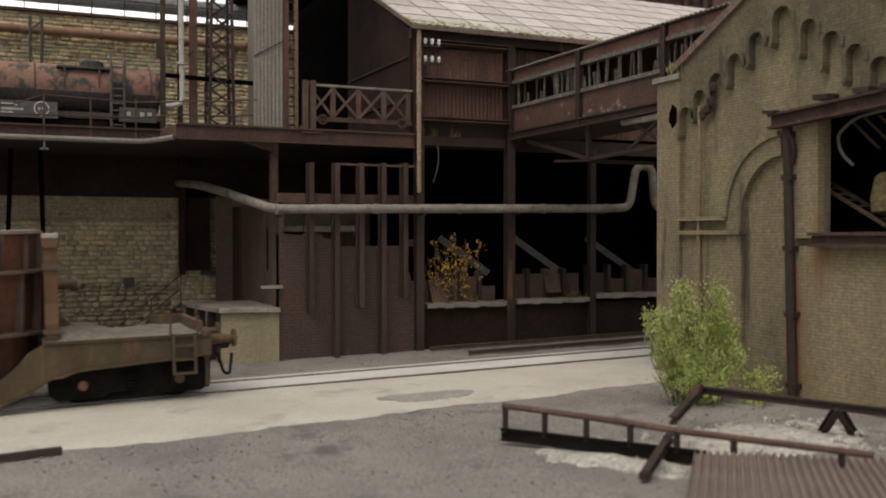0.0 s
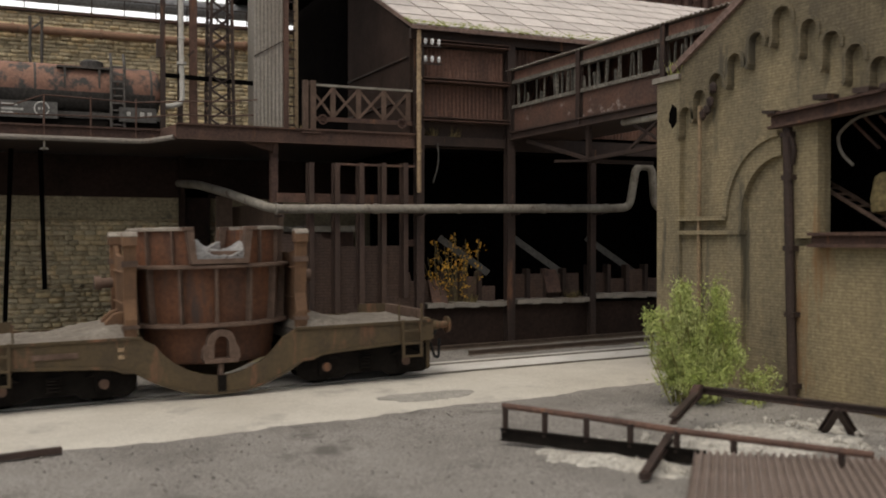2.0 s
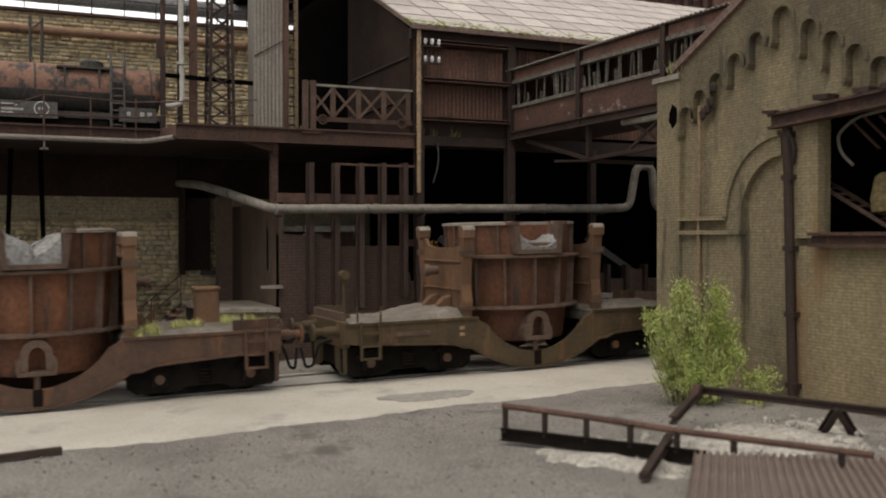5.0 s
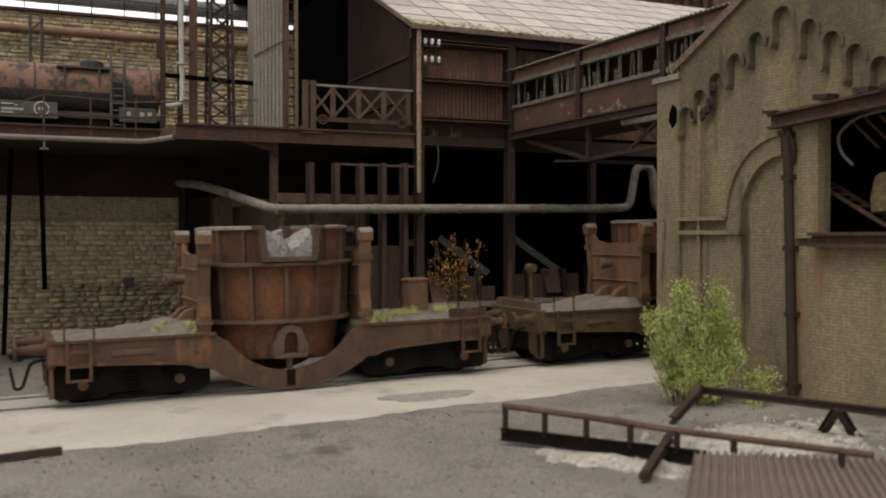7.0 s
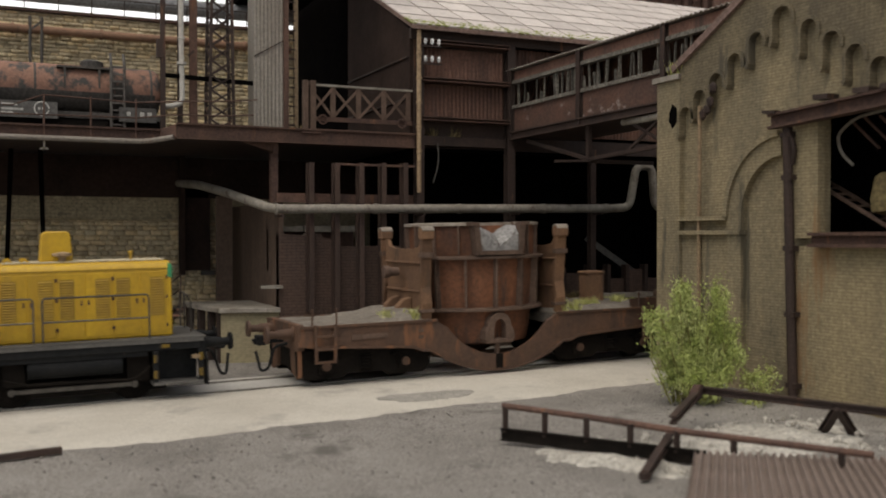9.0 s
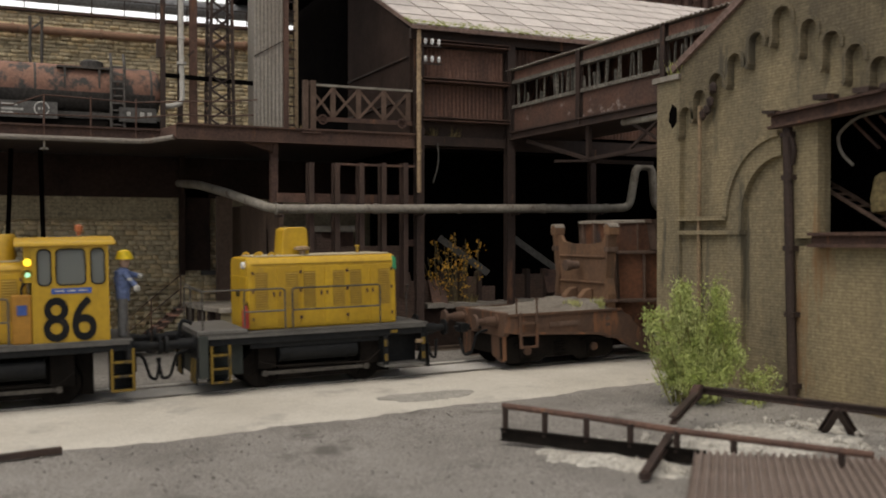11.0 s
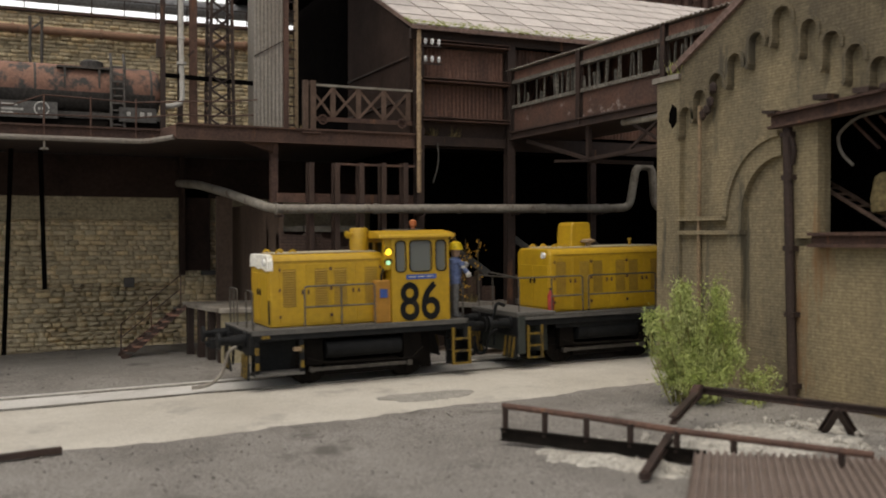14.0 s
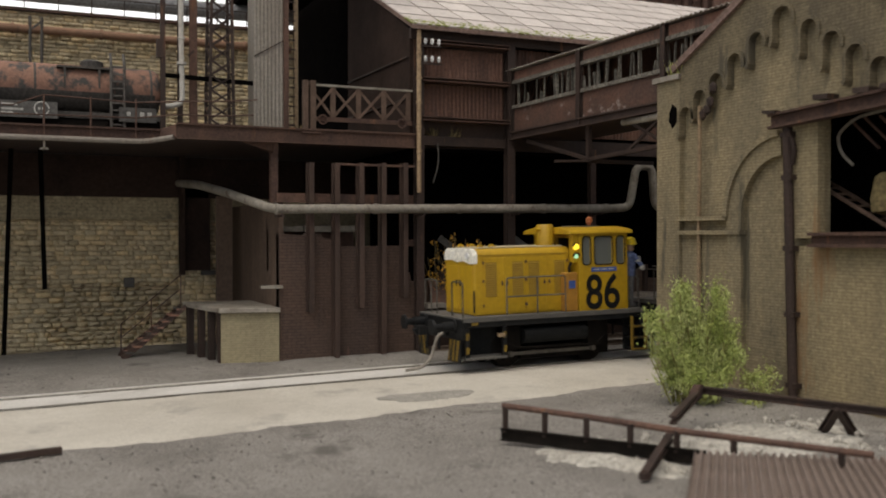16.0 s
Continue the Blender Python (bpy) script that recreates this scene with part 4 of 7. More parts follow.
bm = box(B(), -60, 60, 70, 70.2, 0, 40)
solo("backdrop", bm, SKY_GLOW, "plain glowing backdrop for the bright sky behind the works", "backdrop", "structure")
bm = B()
for k in range(9):
    x = 26 + k * 1.1
    beam(bm, (x, 36, 12), (x, 36, 17), 0.2, 0.2)
    beam(bm, (x, 36, 13), (x + 1.1, 36, 15), 0.08, 0.08)
    beam(bm, (x + 1.1, 36, 13), (x, 36, 15), 0.08, 0.08)
beam(bm, (26, 36, 13.0), (36, 36, 13.0), 0.15, 0.2)
beam(bm, (26, 36, 15.0), (36, 36, 15.0), 0.15, 0.2)
box(bm, 22, 44, 36.2, 36.4, 6, 17.5)
solo("distant_trestle", bm, RUST, "brown lattice trestle beyond the hall roof", "trestle")

# ---- tank wagon on the deck ----
tw = thing("tank_wagon", "rusty orange and black tank wagon on the upper track", "tank wagon", 0.5, 29.6, 6.4)
bm = B()
prof = [(x, r) for x, r in ((-6, 0.3), (-5.9, 0.55), (-5.7, 0.66), (4.15, 0.66), (4.3, 0.56), (4.38, 0.3))]
n = 28
rings = [[bm.verts.new((x, 29.6 + r * math.cos(k * math.tau / n), 7.63 + r * math.sin(k * math.tau / n))) for k in range(n)] for x, r in prof]
for a, b in zip(rings, rings[1:]):
    for k in range(n):
        j = (k + 1) % n
        bm.faces.new((a[k], a[j], b[j], b[k]))
bm.faces.new(rings[0]); bm.faces.new(rings[-1])
# Faces below z 7.42 take the black material.
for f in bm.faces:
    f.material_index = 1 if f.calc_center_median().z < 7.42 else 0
part("tank", bm, (TANK, TANK_DARK), tw, "orange-rust tank barrel, its lower half black", smooth=True)
for x in (1.0, 3.0, 4.05, -1.5):
    bm = B()
    lathe(bm, [(0.675, -0.03), (0.675, 0.03)], 28)
    for v in bm.verts:
        v.co = Vector((x + v.co.z, 29.6 + v.co.x, 7.63 + v.co.y))
    part("strap", bm, TANK_DARK, tw)
bm = lathe(B(), [(0.32, 8.2), (0.32, 8.4), (0.2, 8.46), (0.08, 8.48)], 16, 1, 1, 2.5, 29.6)
part("dome", bm, TANK_DARK, tw)
bm = B()
box(bm, 1.55, 3.0, 28.95, 29.2, 8.13, 8.18)
for x in (1.75, 2.65):
    beam(bm, (x, 28.97, 8.15), (x, 28.93, 7.6), 0.05, 0.05, (0, 1, 0))
part("walkway", bm, TANK_DARK, tw)
bm = B()
for x in (2.95, 3.3):
    tube(bm, [(x, 29.1, 8.6), (x, 28.85, 8.3), (x, 28.82, 6.5)], 0.04, 6, 0.1)
for k in range(9):
    beam(bm, (2.95, 28.83, 6.6 + k * 0.2), (3.3, 28.83, 6.6 + k * 0.2), 0.06, 0.045)
part("ladder", bm, TANK_DARK, tw, "black access ladder")
bm = B()
box(bm, -6, 4.35, 28.9, 30.3, 6.75, 6.92)
part("underframe", bm, TANK_DARK, tw)
for x in (-4.4, -3.0, 2.6, 3.9):
    bm = cyl(B(), (x, 28.95, 6.7), (x, 29.05, 6.7), 0.28, 16)
    cyl(bm, (x, 30.15, 6.7), (x, 30.25, 6.7), 0.28, 16)
    part("wheel", bm, BOGIE, tw)
bm = box(B(), -5.9, 4.3, 28.98, 30.2, 6.44, 6.75)
part("running_gear", bm, BOGIE, tw)
bm = box(B(), 0.0, 1.55, 28.72, 28.78, 6.68, 7.12)
plate = part("data_plate", bm, GREY_PLATE, tw, "grey side plate with faded white markings")
bm = box(B(), 3.15, 4.15, 28.72, 28.78, 6.68, 7.08)
plate_b = part("data_plate", bm, GREY_PLATE, tw)
bm = prism(B(), arc(1.15, 6.93, 0.2, 0, 350, 20) + arc(1.15, 6.93, 0.165, 350, 0, 20), "y", 28.70, 28.71)
part("ring_mark", bm, CHALK, plate)
for x, z, w in ((0.15, 6.98, 0.4), (0.15, 6.86, 0.55), (0.15, 6.76, 0.3), (1.06, 6.9, 0.06), (1.16, 6.9, 0.06)):
    part("marking", box(B(), x, x + w, 28.70, 28.71, z, z + 0.06), CHALK, plate)
for x, w in ((3.35, 0.1), (3.7, 0.12), (3.9, 0.12)):
    part("marking", box(B(), x, x + w, 28.70, 28.71, 6.84, 6.96), CHALK, plate_b)
for y in (28.88, 30.32):
    bm = beam(B(), (-7, y, 6.4), (5.2, y, 6.4), 0.07, 0.1)
    solo("deck_rail", bm, RAIL_RUST, "rusty rail of the upper track on the deck", "rail", "structure", "rails")

# handrail along the deck edge
hr = thing("handrail", "thin rusty pipe handrail along the deck edge", "railing", 1, 27.1, 6.36)
xs_post = (-2.4, 1.14, 2.27, 3.4)
for x in xs_post:
    bm = tube(B(), [(x, 27.15, 6.1), (x, 27.15, 7.12)], 0.025, 6)
    part("post", bm, RUST, hr)
bm = B()
beam(bm, (1.14, 27.05, 5.98), (1.14, 27.05, 5.7), 0.05, 0.05, (0, 1, 0))
beam(bm, (1.04, 27.05, 5.72), (1.24, 27.05, 5.72), 0.05, 0.05)
part("drop_bracket", bm, PIPE, hr)
for pts_ in ([(-6, 27.15, 6.75), (0.4, 27.15, 6.8), (1.14, 27.15, 7.1), (3.4, 27.15, 7.02), (4.3, 26.5, 7.02), (5.6, 26.5, 7.1), (6.5, 26.6, 7.2)],
             [(-6, 27.15, 6.5), (3.4, 27.15, 6.62), (4.4, 26.5, 6.68), (5.5, 26.5, 6.7), (6.4, 26.6, 6.78)]):
    bm = tube(B(), pts_, 0.02, 6)
    part("rail_bar", bm, RUST, hr)

# ---- towers and posts on the deck ----
lt = thing("lattice_tower", "dark riveted lattice tower standing on the deck", "lattice tower", 5.9, 28.5, 6.36)
for x, y in ((5.55, 28.3), (6.25, 28.3), (5.55, 28.9), (6.25, 28.9)):
    bm = beam(B(), (x, y, 6.36), (5.9 + (x - 5.9) * 0.7, y, 12.5), 0.08, 0.08, (0, 1, 0))
    part("leg", bm, STEEL, lt)
for k in range(13):
    z = 6.4 + k * 0.42
    s0, s1 = 0.35 * (1 - 0.05 * (z - 6.4)), 0.35 * (1 - 0.05 * (z + 0.42 - 6.4))
    bm = B()
    beam(bm, (5.9 - s0, 28.28, z), (5.9 + s1, 28.28, z + 0.42), 0.05, 0.05)
    beam(bm, (5.9 + s0, 28.28, z), (5.9 - s1, 28.28, z + 0.42), 0.05, 0.05)
    beam(bm, (5.9 - s0, 28.9, z), (5.9 + s1, 28.9, z + 0.42), 0.05, 0.05)
    beam(bm, (5.9 - s0, 28.28, z), (5.9 - s0, 28.9, z + 0.42), 0.05, 0.05)
    part("lacing", bm, STEEL, lt)
duct = thing("sheet_duct", "tall grey corrugated steel duct on the deck", "duct", 7.3, 28.6, 6.36)
bm = corrugated(B(), (6.85, 28.4, 6.36), (1, 0, 0), (0, 0, 1), 0.98, 6, 0.11, 0.025)
box(bm, 6.86, 7.82, 28.42, 29.2, 6.36, 12.3)
part("cladding", bm, GREY_SHEET, duct)
bm = beam(B(), (6.84, 28.36, 8.7), (7.85, 28.36, 9.3), 0.02, 0.03)
part("wire", bm, STEEL, duct)
bm = box(B(), 7.72, 7.86, 28.3, 28.4, 6.36, 12.3)
part("corner_post", bm, RUST, duct)
def post(x, y, z1, w, material, label):
    bm = girder(B(), (x, y, 6.36), (x, y, z1), w, w, 0.03, (0, 1, 0))
    return solo("deck_post", bm, material, label, "steel post", at=(x, y, 6.36))


post(4.22, 28.0, 12.3, 0.13, STEEL, "dark steel post beside the tank wagon")
post(5.15, 28.6, 12.3, 0.2, RUST, "brown steel post beside the lattice tower")
post(4.95, 29.6, 12.3, 0.14, STEEL, "dark steel post behind the white pipe")
post(8.15, 28.6, 12.3, 0.12, OCHRE_POST, "pale rusty post at the hall entrance")
bm = B()
for k in range(18):
    beam(bm, (7.9, 28.55, 6.5 + k * 0.28), (8.12, 28.55, 6.5 + k * 0.28), 0.03, 0.05)
solo("rung_ladder", bm, STEEL, "narrow iron ladder between duct and post", "ladder")
bm = B()
beam(bm, (4.2, 28.1, 7.95), (6.9, 28.6, 7.95), 0.08, 0.12)
beam(bm, (8.15, 28.6, 7.85), (8.9, 28.6, 7.85), 0.08, 0.12)
solo("cross_beam", bm, BLACK, "dark cross beam linking the posts", "beam")
bm = B()
beam(bm, (5.0, 28.5, 8.6), (5.15, 28.5, 8.75), 0.05, 0.05)
tube(bm, [(4.22, 28.0, 9.9), (4.22, 28.0, 10.3), (4.6, 28.0, 10.6)], 0.06, 8, 0.2)
box(bm, 4.05, 4.2, 27.9, 28.1, 8.4, 8.9)
solo("post_fitting", bm, STEEL, "dark cable fittings on the post", "fitting")
bm = tube(B(), [(4.72, 28.2, 12.2), (4.76, 28.2, 8.3), (4.78, 28.2, 7.2), (4.4, 28.2, 7.1), (4.2, 28.2, 7.1)], 0.075, 10, 0.22)
cyl(bm, (4.76, 28.2, 8.28), (4.76, 28.2, 8.36), 0.13, 12)
cyl(bm, (4.76, 28.2, 9.0), (4.76, 28.2, 9.05), 0.10, 12)
solo("white_pipe", bm, WHITE_PIPE, "white bent standpipe on the deck", "pipe", smooth=True)
bm = B()
for x in (1.05, 1.4):
    tube(bm, [(x, 34.6, 6.36), (x, 34.6, 10.6)], 0.05, 6)
beam(bm, (1.0, 34.6, 10.1), (1.45, 34.6, 10.5), 0.06, 0.06)
beam(bm, (1.2, 34.55, 9.0), (1.2, 35.1, 9.0), 0.5, 0.06)
solo("wall_conduit", bm, TANK_DARK, "dark conduit pipes fixed to the upper wall", "pipe")

# balcony railing
br = thing("balcony_railing", "rusty cross-braced balcony railing on the deck edge", "railing", 9.4, 26.3, 6.4)
for x, w in ((7.78, 0.12), (7.98, 0.16)):
    bm = box(B(), x - w / 2, x + w / 2, 26.25, 26.45, 6.32, 7.78)
    part("end_post", bm, LADLE_BAND, br)
bm = box(B(), 7.66, 8.2, 26.2, 26.5, 6.32, 6.37)
part("base_plate", bm, RUST, br)
bm = box(B(), 8.0, 10.95, 26.28, 26.4, 7.64, 7.70)
part("top_rail", bm, PIPE, br, "pale worn top rail")
bm = box(B(), 8.0, 10.95, 26.3, 26.38, 6.68, 6.80)
part("bottom_rail", bm, RUST, br)
bays = (7.9, 8.57, 9.32, 10.08, 10.83)
for a, b in zip(bays, bays[1:]):
    bm = beam(B(), (b, 26.34, 6.78), (b, 26.34, 7.64), 0.14, 0.05, (0, 1, 0))
    part("baluster", bm, LADLE_BAND, br)
    bm = B()
    beam(bm, (a, 26.32, 6.8), (b, 26.32, 7.62), 0.07, 0.03, (0, 1, 0))
    beam(bm, (b, 26.36, 6.8), (a, 26.36, 7.62), 0.07, 0.03, (0, 1, 0))
    part("cross_brace", bm, LADLE_BAND, br)
for x in (8.25, 10.6):
    bm = prism(B(), arc(x, 6.72, 0.14, 0, 350, 16) + arc(x, 6.72, 0.10, 350, 0, 16), "y", 26.22, 26.27)
    part("wheel_ring", bm, RUST, br)

# insulator pole and cables
ip = thing("insulator_pole", "ochre pole with white porcelain insulators on the hall corner", "pole", 11.07, 26.1, 4.8)
bm = tube(B(), [(11.07, 26.1, 4.75), (11.07, 26.1, 9.4)], 0.065, 10)
for z in (5.9, 6.6, 7.3, 8.0, 8.7):
    cyl(bm, (11.07, 26.1, z), (11.07, 26.1, z + 0.06), 0.085, 10)
part("pole", bm, OCHRE_POST, ip)
for z in (8.95, 8.45):
    bm = beam(B(), (11.1, 26.05, z), (11.75, 26.05, z), 0.05, 0.05)
    part("cross_arm", bm, STEEL, ip)
    for k in range(3):
        x = 11.25 + k * 0.21
        bm = lathe(B(), [(0.02, z), (0.02, z + 0.06), (0.055, z + 0.075), (0.045, z + 0.12), (0.06, z + 0.14), (0.035, z + 0.22)], 10, 1, 1, x, 26.05)
        part("insulator", bm, PORCELAIN, ip, "white porcelain insulator", smooth=True)
bm = tube(B(), [(11.75, 26.3, 6.2), (11.78, 26.3, 5.6), (11.6, 26.3, 5.05)], 0.02, 6, 0.3)
solo("loose_cable", bm, TANK_DARK, "loose black cable hanging under the deck", "cable")

# ---- long pipe across the yard ----
bm = tube(B(), [(5.3, 32.4, 5.2), (5.53, 30.0, 5.04), (5.87, 28.0, 4.75), (6.72, 25.85, 4.22), (17.5, 25.8, 4.36), (18.1, 25.8, 4.4), (18.35, 25.8, 5.7), (18.95, 25.8, 5.7), (19.05, 25.8, 4.4), (20.5, 25.8, 4.3)], 0.125, 12, 0.35, 7)
for x in (6.8, 9.6, 12.2, 15.0, 17.2):
    z = 4.22 + (x - 6.65) * 0.0129
    cyl(bm, (x, 25.85, z), (x + 0.06, 25.85, z), 0.155, 12)
solo("yard_pipe", bm, PIPE, "long dirty grey pipe with an expansion loop across the bunker front", "pipe", smooth=True)
for x, z in ((7.0, 4.2), (11.1, 4.28), (14.14, 4.32), (17.06, 4.36)):
    bm = beam(B(), (x, 25.75, z - 0.16), (x, 26.5, z - 0.16), 0.08, 0.06)
    solo("pipe_bracket", bm, STEEL, "dark steel bracket carrying the long pipe", "bracket", "", "pipe brackets")

# ---- props and dock under the deck ----
for x0, x1, z0, z1, y in ((0.42, 0.2, 0.1, 6.0, 30.9), (1.2, 1.3, 1.95, 6.0, 30.9)):
    bm = beam(B(), (x1, y, z0), (x0, y, z1), 0.13, 0.13, (0, 1, 0))
    solo("prop", bm, BLACK, "dark steel prop under the deck", "prop")
bm = box(B(), 3.65, 3.95, 32.1, 32.3, 1.9, 2.2)
solo("wall_box", bm, TANK_DARK, "small dark iron box on the stone wall", "wall box", bevel=0.02)
bm = box(B(), 6.0, 6.55, 32.0, 32.15, 2.25, 2.4)
solo("wall_bracket", bm, TANK_DARK, "dark iron bracket on the stone wall", "bracket")
bm = B()
box(bm, 5.45, 6.3, 32.1, 32.3, 2.4, 5.2)
box(bm, 5.45, 5.5, 32.06, 32.1, 2.4, 5.2)
box(bm, 6.25, 6.3, 32.06, 32.1, 2.4, 5.2)
solo("hanging_plate", bm, GABLE, "dark brown plate hung before the stone wall", "plate")
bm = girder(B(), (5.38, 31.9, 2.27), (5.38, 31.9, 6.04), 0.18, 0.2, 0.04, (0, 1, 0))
solo("hanger_post", bm, GABLE, "dark brown hanger post under the deck", "steel post")
bm = box(B(), 6.3, 6.78, 31.0, 31.2, 0.0, 4.75)
box(bm, 6.28, 6.34, 30.96, 31.0, 0.0, 4.75)
solo("wall_pier", bm, BROWN_WALL, "narrow rust-brown wall pier beside the bunker", "pier", "structure")
bm = box(B(), 6.5, 7.1, 26.18, 26.35, 2.08, 2.16)
beam(bm, (6.85, 26.2, 2.1), (7.06, 26.5, 2.1), 0.06, 0.06)
solo("bracket", bm, PIPE, "small grey bracket on the bunker corner", "bracket")

dock = thing("loading_dock", "low loading dock with pale slab and brick front", "loading dock", 6.1, 28, 0.1)
bm = B()
prism(bm, [(5.45, 26.55), (7.04, 26.2), (7.04, 29.7), (5.0, 29.7)], "z", 1.42, 1.56)
part("slab", bm, PIPE, dock, "pale grey concrete slab", bevel=0.02)
bm = prism(B(), [(5.52, 26.68), (7.04, 26.36), (7.04, 26.6), (5.55, 26.9)], "z", -0.05, 1.42)
part("front_wall", bm, PALE_BRICK, dock, "pale yellow brick front")
for x, y in ((5.5, 26.85), (5.38, 27.6), (5.25, 28.4), (5.1, 29.3)):
    bm = box(B(), x - 0.02, x + 0.16, y - 0.12, y + 0.12, 0, 1.42)
    part("post", bm, STEEL, dock)
# Near-black wall gives the dock openings their shade by colour.
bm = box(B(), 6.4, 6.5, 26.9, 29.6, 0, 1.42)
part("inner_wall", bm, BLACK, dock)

stair = thing("stairs", "small rusty open-tread stair up to the loading dock", "stairs", 4.2, 29.6, 0.1)
for y in (29.2, 29.88):
    bm = prism(B(), [(3.22, 0.02), (3.42, 0.02), (5.02, 1.36), (5.02, 1.52), (3.22, 0.10)], "y", y, y + 0.05)
    part("stringer", bm, POST, stair)
for k in range(8):
    bm = box(B(), 3.34 + k * 0.205, 3.60 + k * 0.205, 29.16, 29.93, 0.15 + k * 0.172, 0.20 + k * 0.172)
    part("tread", bm, TANK, stair)
bm = B()
for x, z in ((3.3, 0.1), (4.15, 0.8), (5.0, 1.5)):
    tube(bm, [(x, 29.88, z), (x, 29.88, z + 0.85)], 0.02, 6)
tube(bm, [(3.3, 29.88, 0.95), (5.0, 29.88, 2.35)], 0.02, 6)
tube(bm, [(3.3, 29.88, 0.55), (5.0, 29.88, 1.95)], 0.02, 6)
part("handrail", bm, RUST, stair)

# ---- plants ----
def shrub(name, label, root, crowns, branches, twigs, leaves, leaf, spread, stem_mat, leaf_mat, seed):
    """Branches run from the root to tips gathered in crowns (x, y, z, looseness); twigs along them carry clumps of small leaves."""
    rnd = random.Random(seed)
    base = Vector(root)
    top = thing(name, label, "shrub", *root)
    bs, bl = B(), B()
    for k in range(branches):
        cx, cy, cz, loose = crowns[k % len(crowns)]
        tip = Vector((cx, cy, cz)) + Vector((rnd.gauss(0, loose), rnd.gauss(0, loose * 1.3), rnd.gauss(0, loose * 0.8)))
        foot = base + Vector(((tip.x - base.x) * 0.45, (tip.y - base.y) * 0.4, 0)) + Vector((rnd.gauss(0, 0.08), rnd.gauss(0, 0.08), 0))
        bow = foot.lerp(tip, 0.5) + Vector((rnd.gauss(0, 0.10), rnd.gauss(0, 0.10), 0.06))
        tube(bs, [foot, bow, tip], 0.012, 5)
        for _ in range(twigs):
            u = rnd.uniform(0.12, 1.0) ** 0.8
            p = foot.lerp(bow, u * 2) if u < 0.5 else bow.lerp(tip, u * 2 - 1)
            reach = spread * (1.35 - u)
            q = p + Vector((rnd.gauss(0, reach), rnd.gauss(0, reach), rnd.gauss(0.04, reach * 0.7)))
            tube(bs, [p, q], 0.006, 4)
            size = rnd.uniform(0.04, 0.085)
            for _ in range(leaves):
                c = p.lerp(q, rnd.uniform(0.3, 1.0)) + Vector((rnd.gauss(0, size), rnd.gauss(0, size), rnd.gauss(0, size)))
                m = Matrix.Translation(c) @ Euler((rnd.uniform(0, 6), rnd.uniform(0, 6), rnd.uniform(0, 6))).to_matrix().to_4x4()
                s = leaf * rnd.uniform(0.6, 1.4)
                v = [bl.verts.new(m @ Vector(o)) for o in ((-s, 0, 0), (0, -s * 0.45, 0.2 * s), (s, 0, 0), (0, s * 0.45, 0.2 * s))]
                bl.faces.new((v[0], v[1], v[3]))
                bl.faces.new((v[1], v[2], v[3]))
    part("stem", bs, stem_mat, top)
    tagged(part("foliage", bl, leaf_mat, top), kind="stuff")
    return top


shrub("green_bush", "bright green feathery bush growing beside the brick engine house", (12.6, 15.75, level(12.6) - 0.05),
      ((12.15, 15.75, 2.35, 0.09), (12.3, 15.7, 2.55, 0.07), (13.05, 15.6, 2.42, 0.08), (13.2, 15.6, 2.2, 0.10), (11.68, 15.8, 2.0, 0.12), (12.65, 15.7, 1.7, 0.16), (13.42, 15.6, 1.65, 0.14),
       (11.95, 15.6, 1.3, 0.16), (13.2, 15.4, 1.1, 0.2), (12.3, 15.3, 0.8, 0.2), (12.45, 15.6, 1.5, 0.2)), 66, 14, 30, 0.027, 0.105, SPRIG, LEAF, 6)
shrub("green_bush", "small green sprig at the foot of the brick wall", (13.5, 15.0, level(13.5) - 0.05),
      ((13.45, 15.1, 0.8, 0.07), (13.75, 15.0, 0.9, 0.06), (13.6, 14.8, 0.6, 0.09), (13.2, 15.1, 0.4, 0.12)), 14, 6, 14, 0.027, 0.09, SPRIG, LEAF, 7)
shrub("yellow_bush", "golden autumn-leaved bush growing in an ore bin", (12.4, FY + 0.4, 1.45),
      ((12.0, 26.8, 3.25, 0.14), (12.45, 26.8, 3.5, 0.14), (12.9, 26.8, 3.3, 0.14), (13.1, 26.8, 2.95, 0.12), (11.85, 26.8, 2.8, 0.14), (12.9, 26.8, 2.6, 0.14), (12.3, 26.8, 2.65, 0.16)), 28, 4, 4, 0.045, 0.11, TWIG, LEAF_YELLOW, 9)
rnd = random.Random(15)
bm = B()
for x, z in ((12.9, 1.5), (13.1, 1.5), (16.4, 1.55), (16.7, 1.55), (11.6, 6.43), (12.3, 6.43)):
    tuft(bm, x, FY + 0.25 if z < 3 else FY, z, 0.2, 0.35, 30, rnd)
for k in range(12):
    tuft(bm, rnd.uniform(6.0, 8.0), rnd.uniform(26.5, 28), 6.36, 0.15, 0.3, 16, rnd)
solo("dry_grass", bm, DRY_GRASS, "tufts of dry brown grass on ledges and deck", "grass", "stuff")

# ---- fallen steelwork and sheet in the foreground ----
fg = thing("fallen_railing", "rusty fallen girder railing lying on the gravel", "railing", 8.4, 12.6, level(8.4))
def on(x, y, h):
    return Vector((x, y, level(x) + h))


bm = tube(B(), [on(7.5, 14.2, 0.58), on(8.35, 13.0, 0.51), on(9.07, 11.65, 0.46), on(10.43, 9.4, 0.41)], 0.05, 8)
part("top_rail", bm, RUST, fg, "rusty red-brown top tube")
bm = girder(B(), on(7.48, 14.2, 0.12), on(9.25, 11.3, 0.12), 0.1, 0.2, 0.03)
part("bottom_channel", bm, BOGIE, fg, "blackened bottom channel")
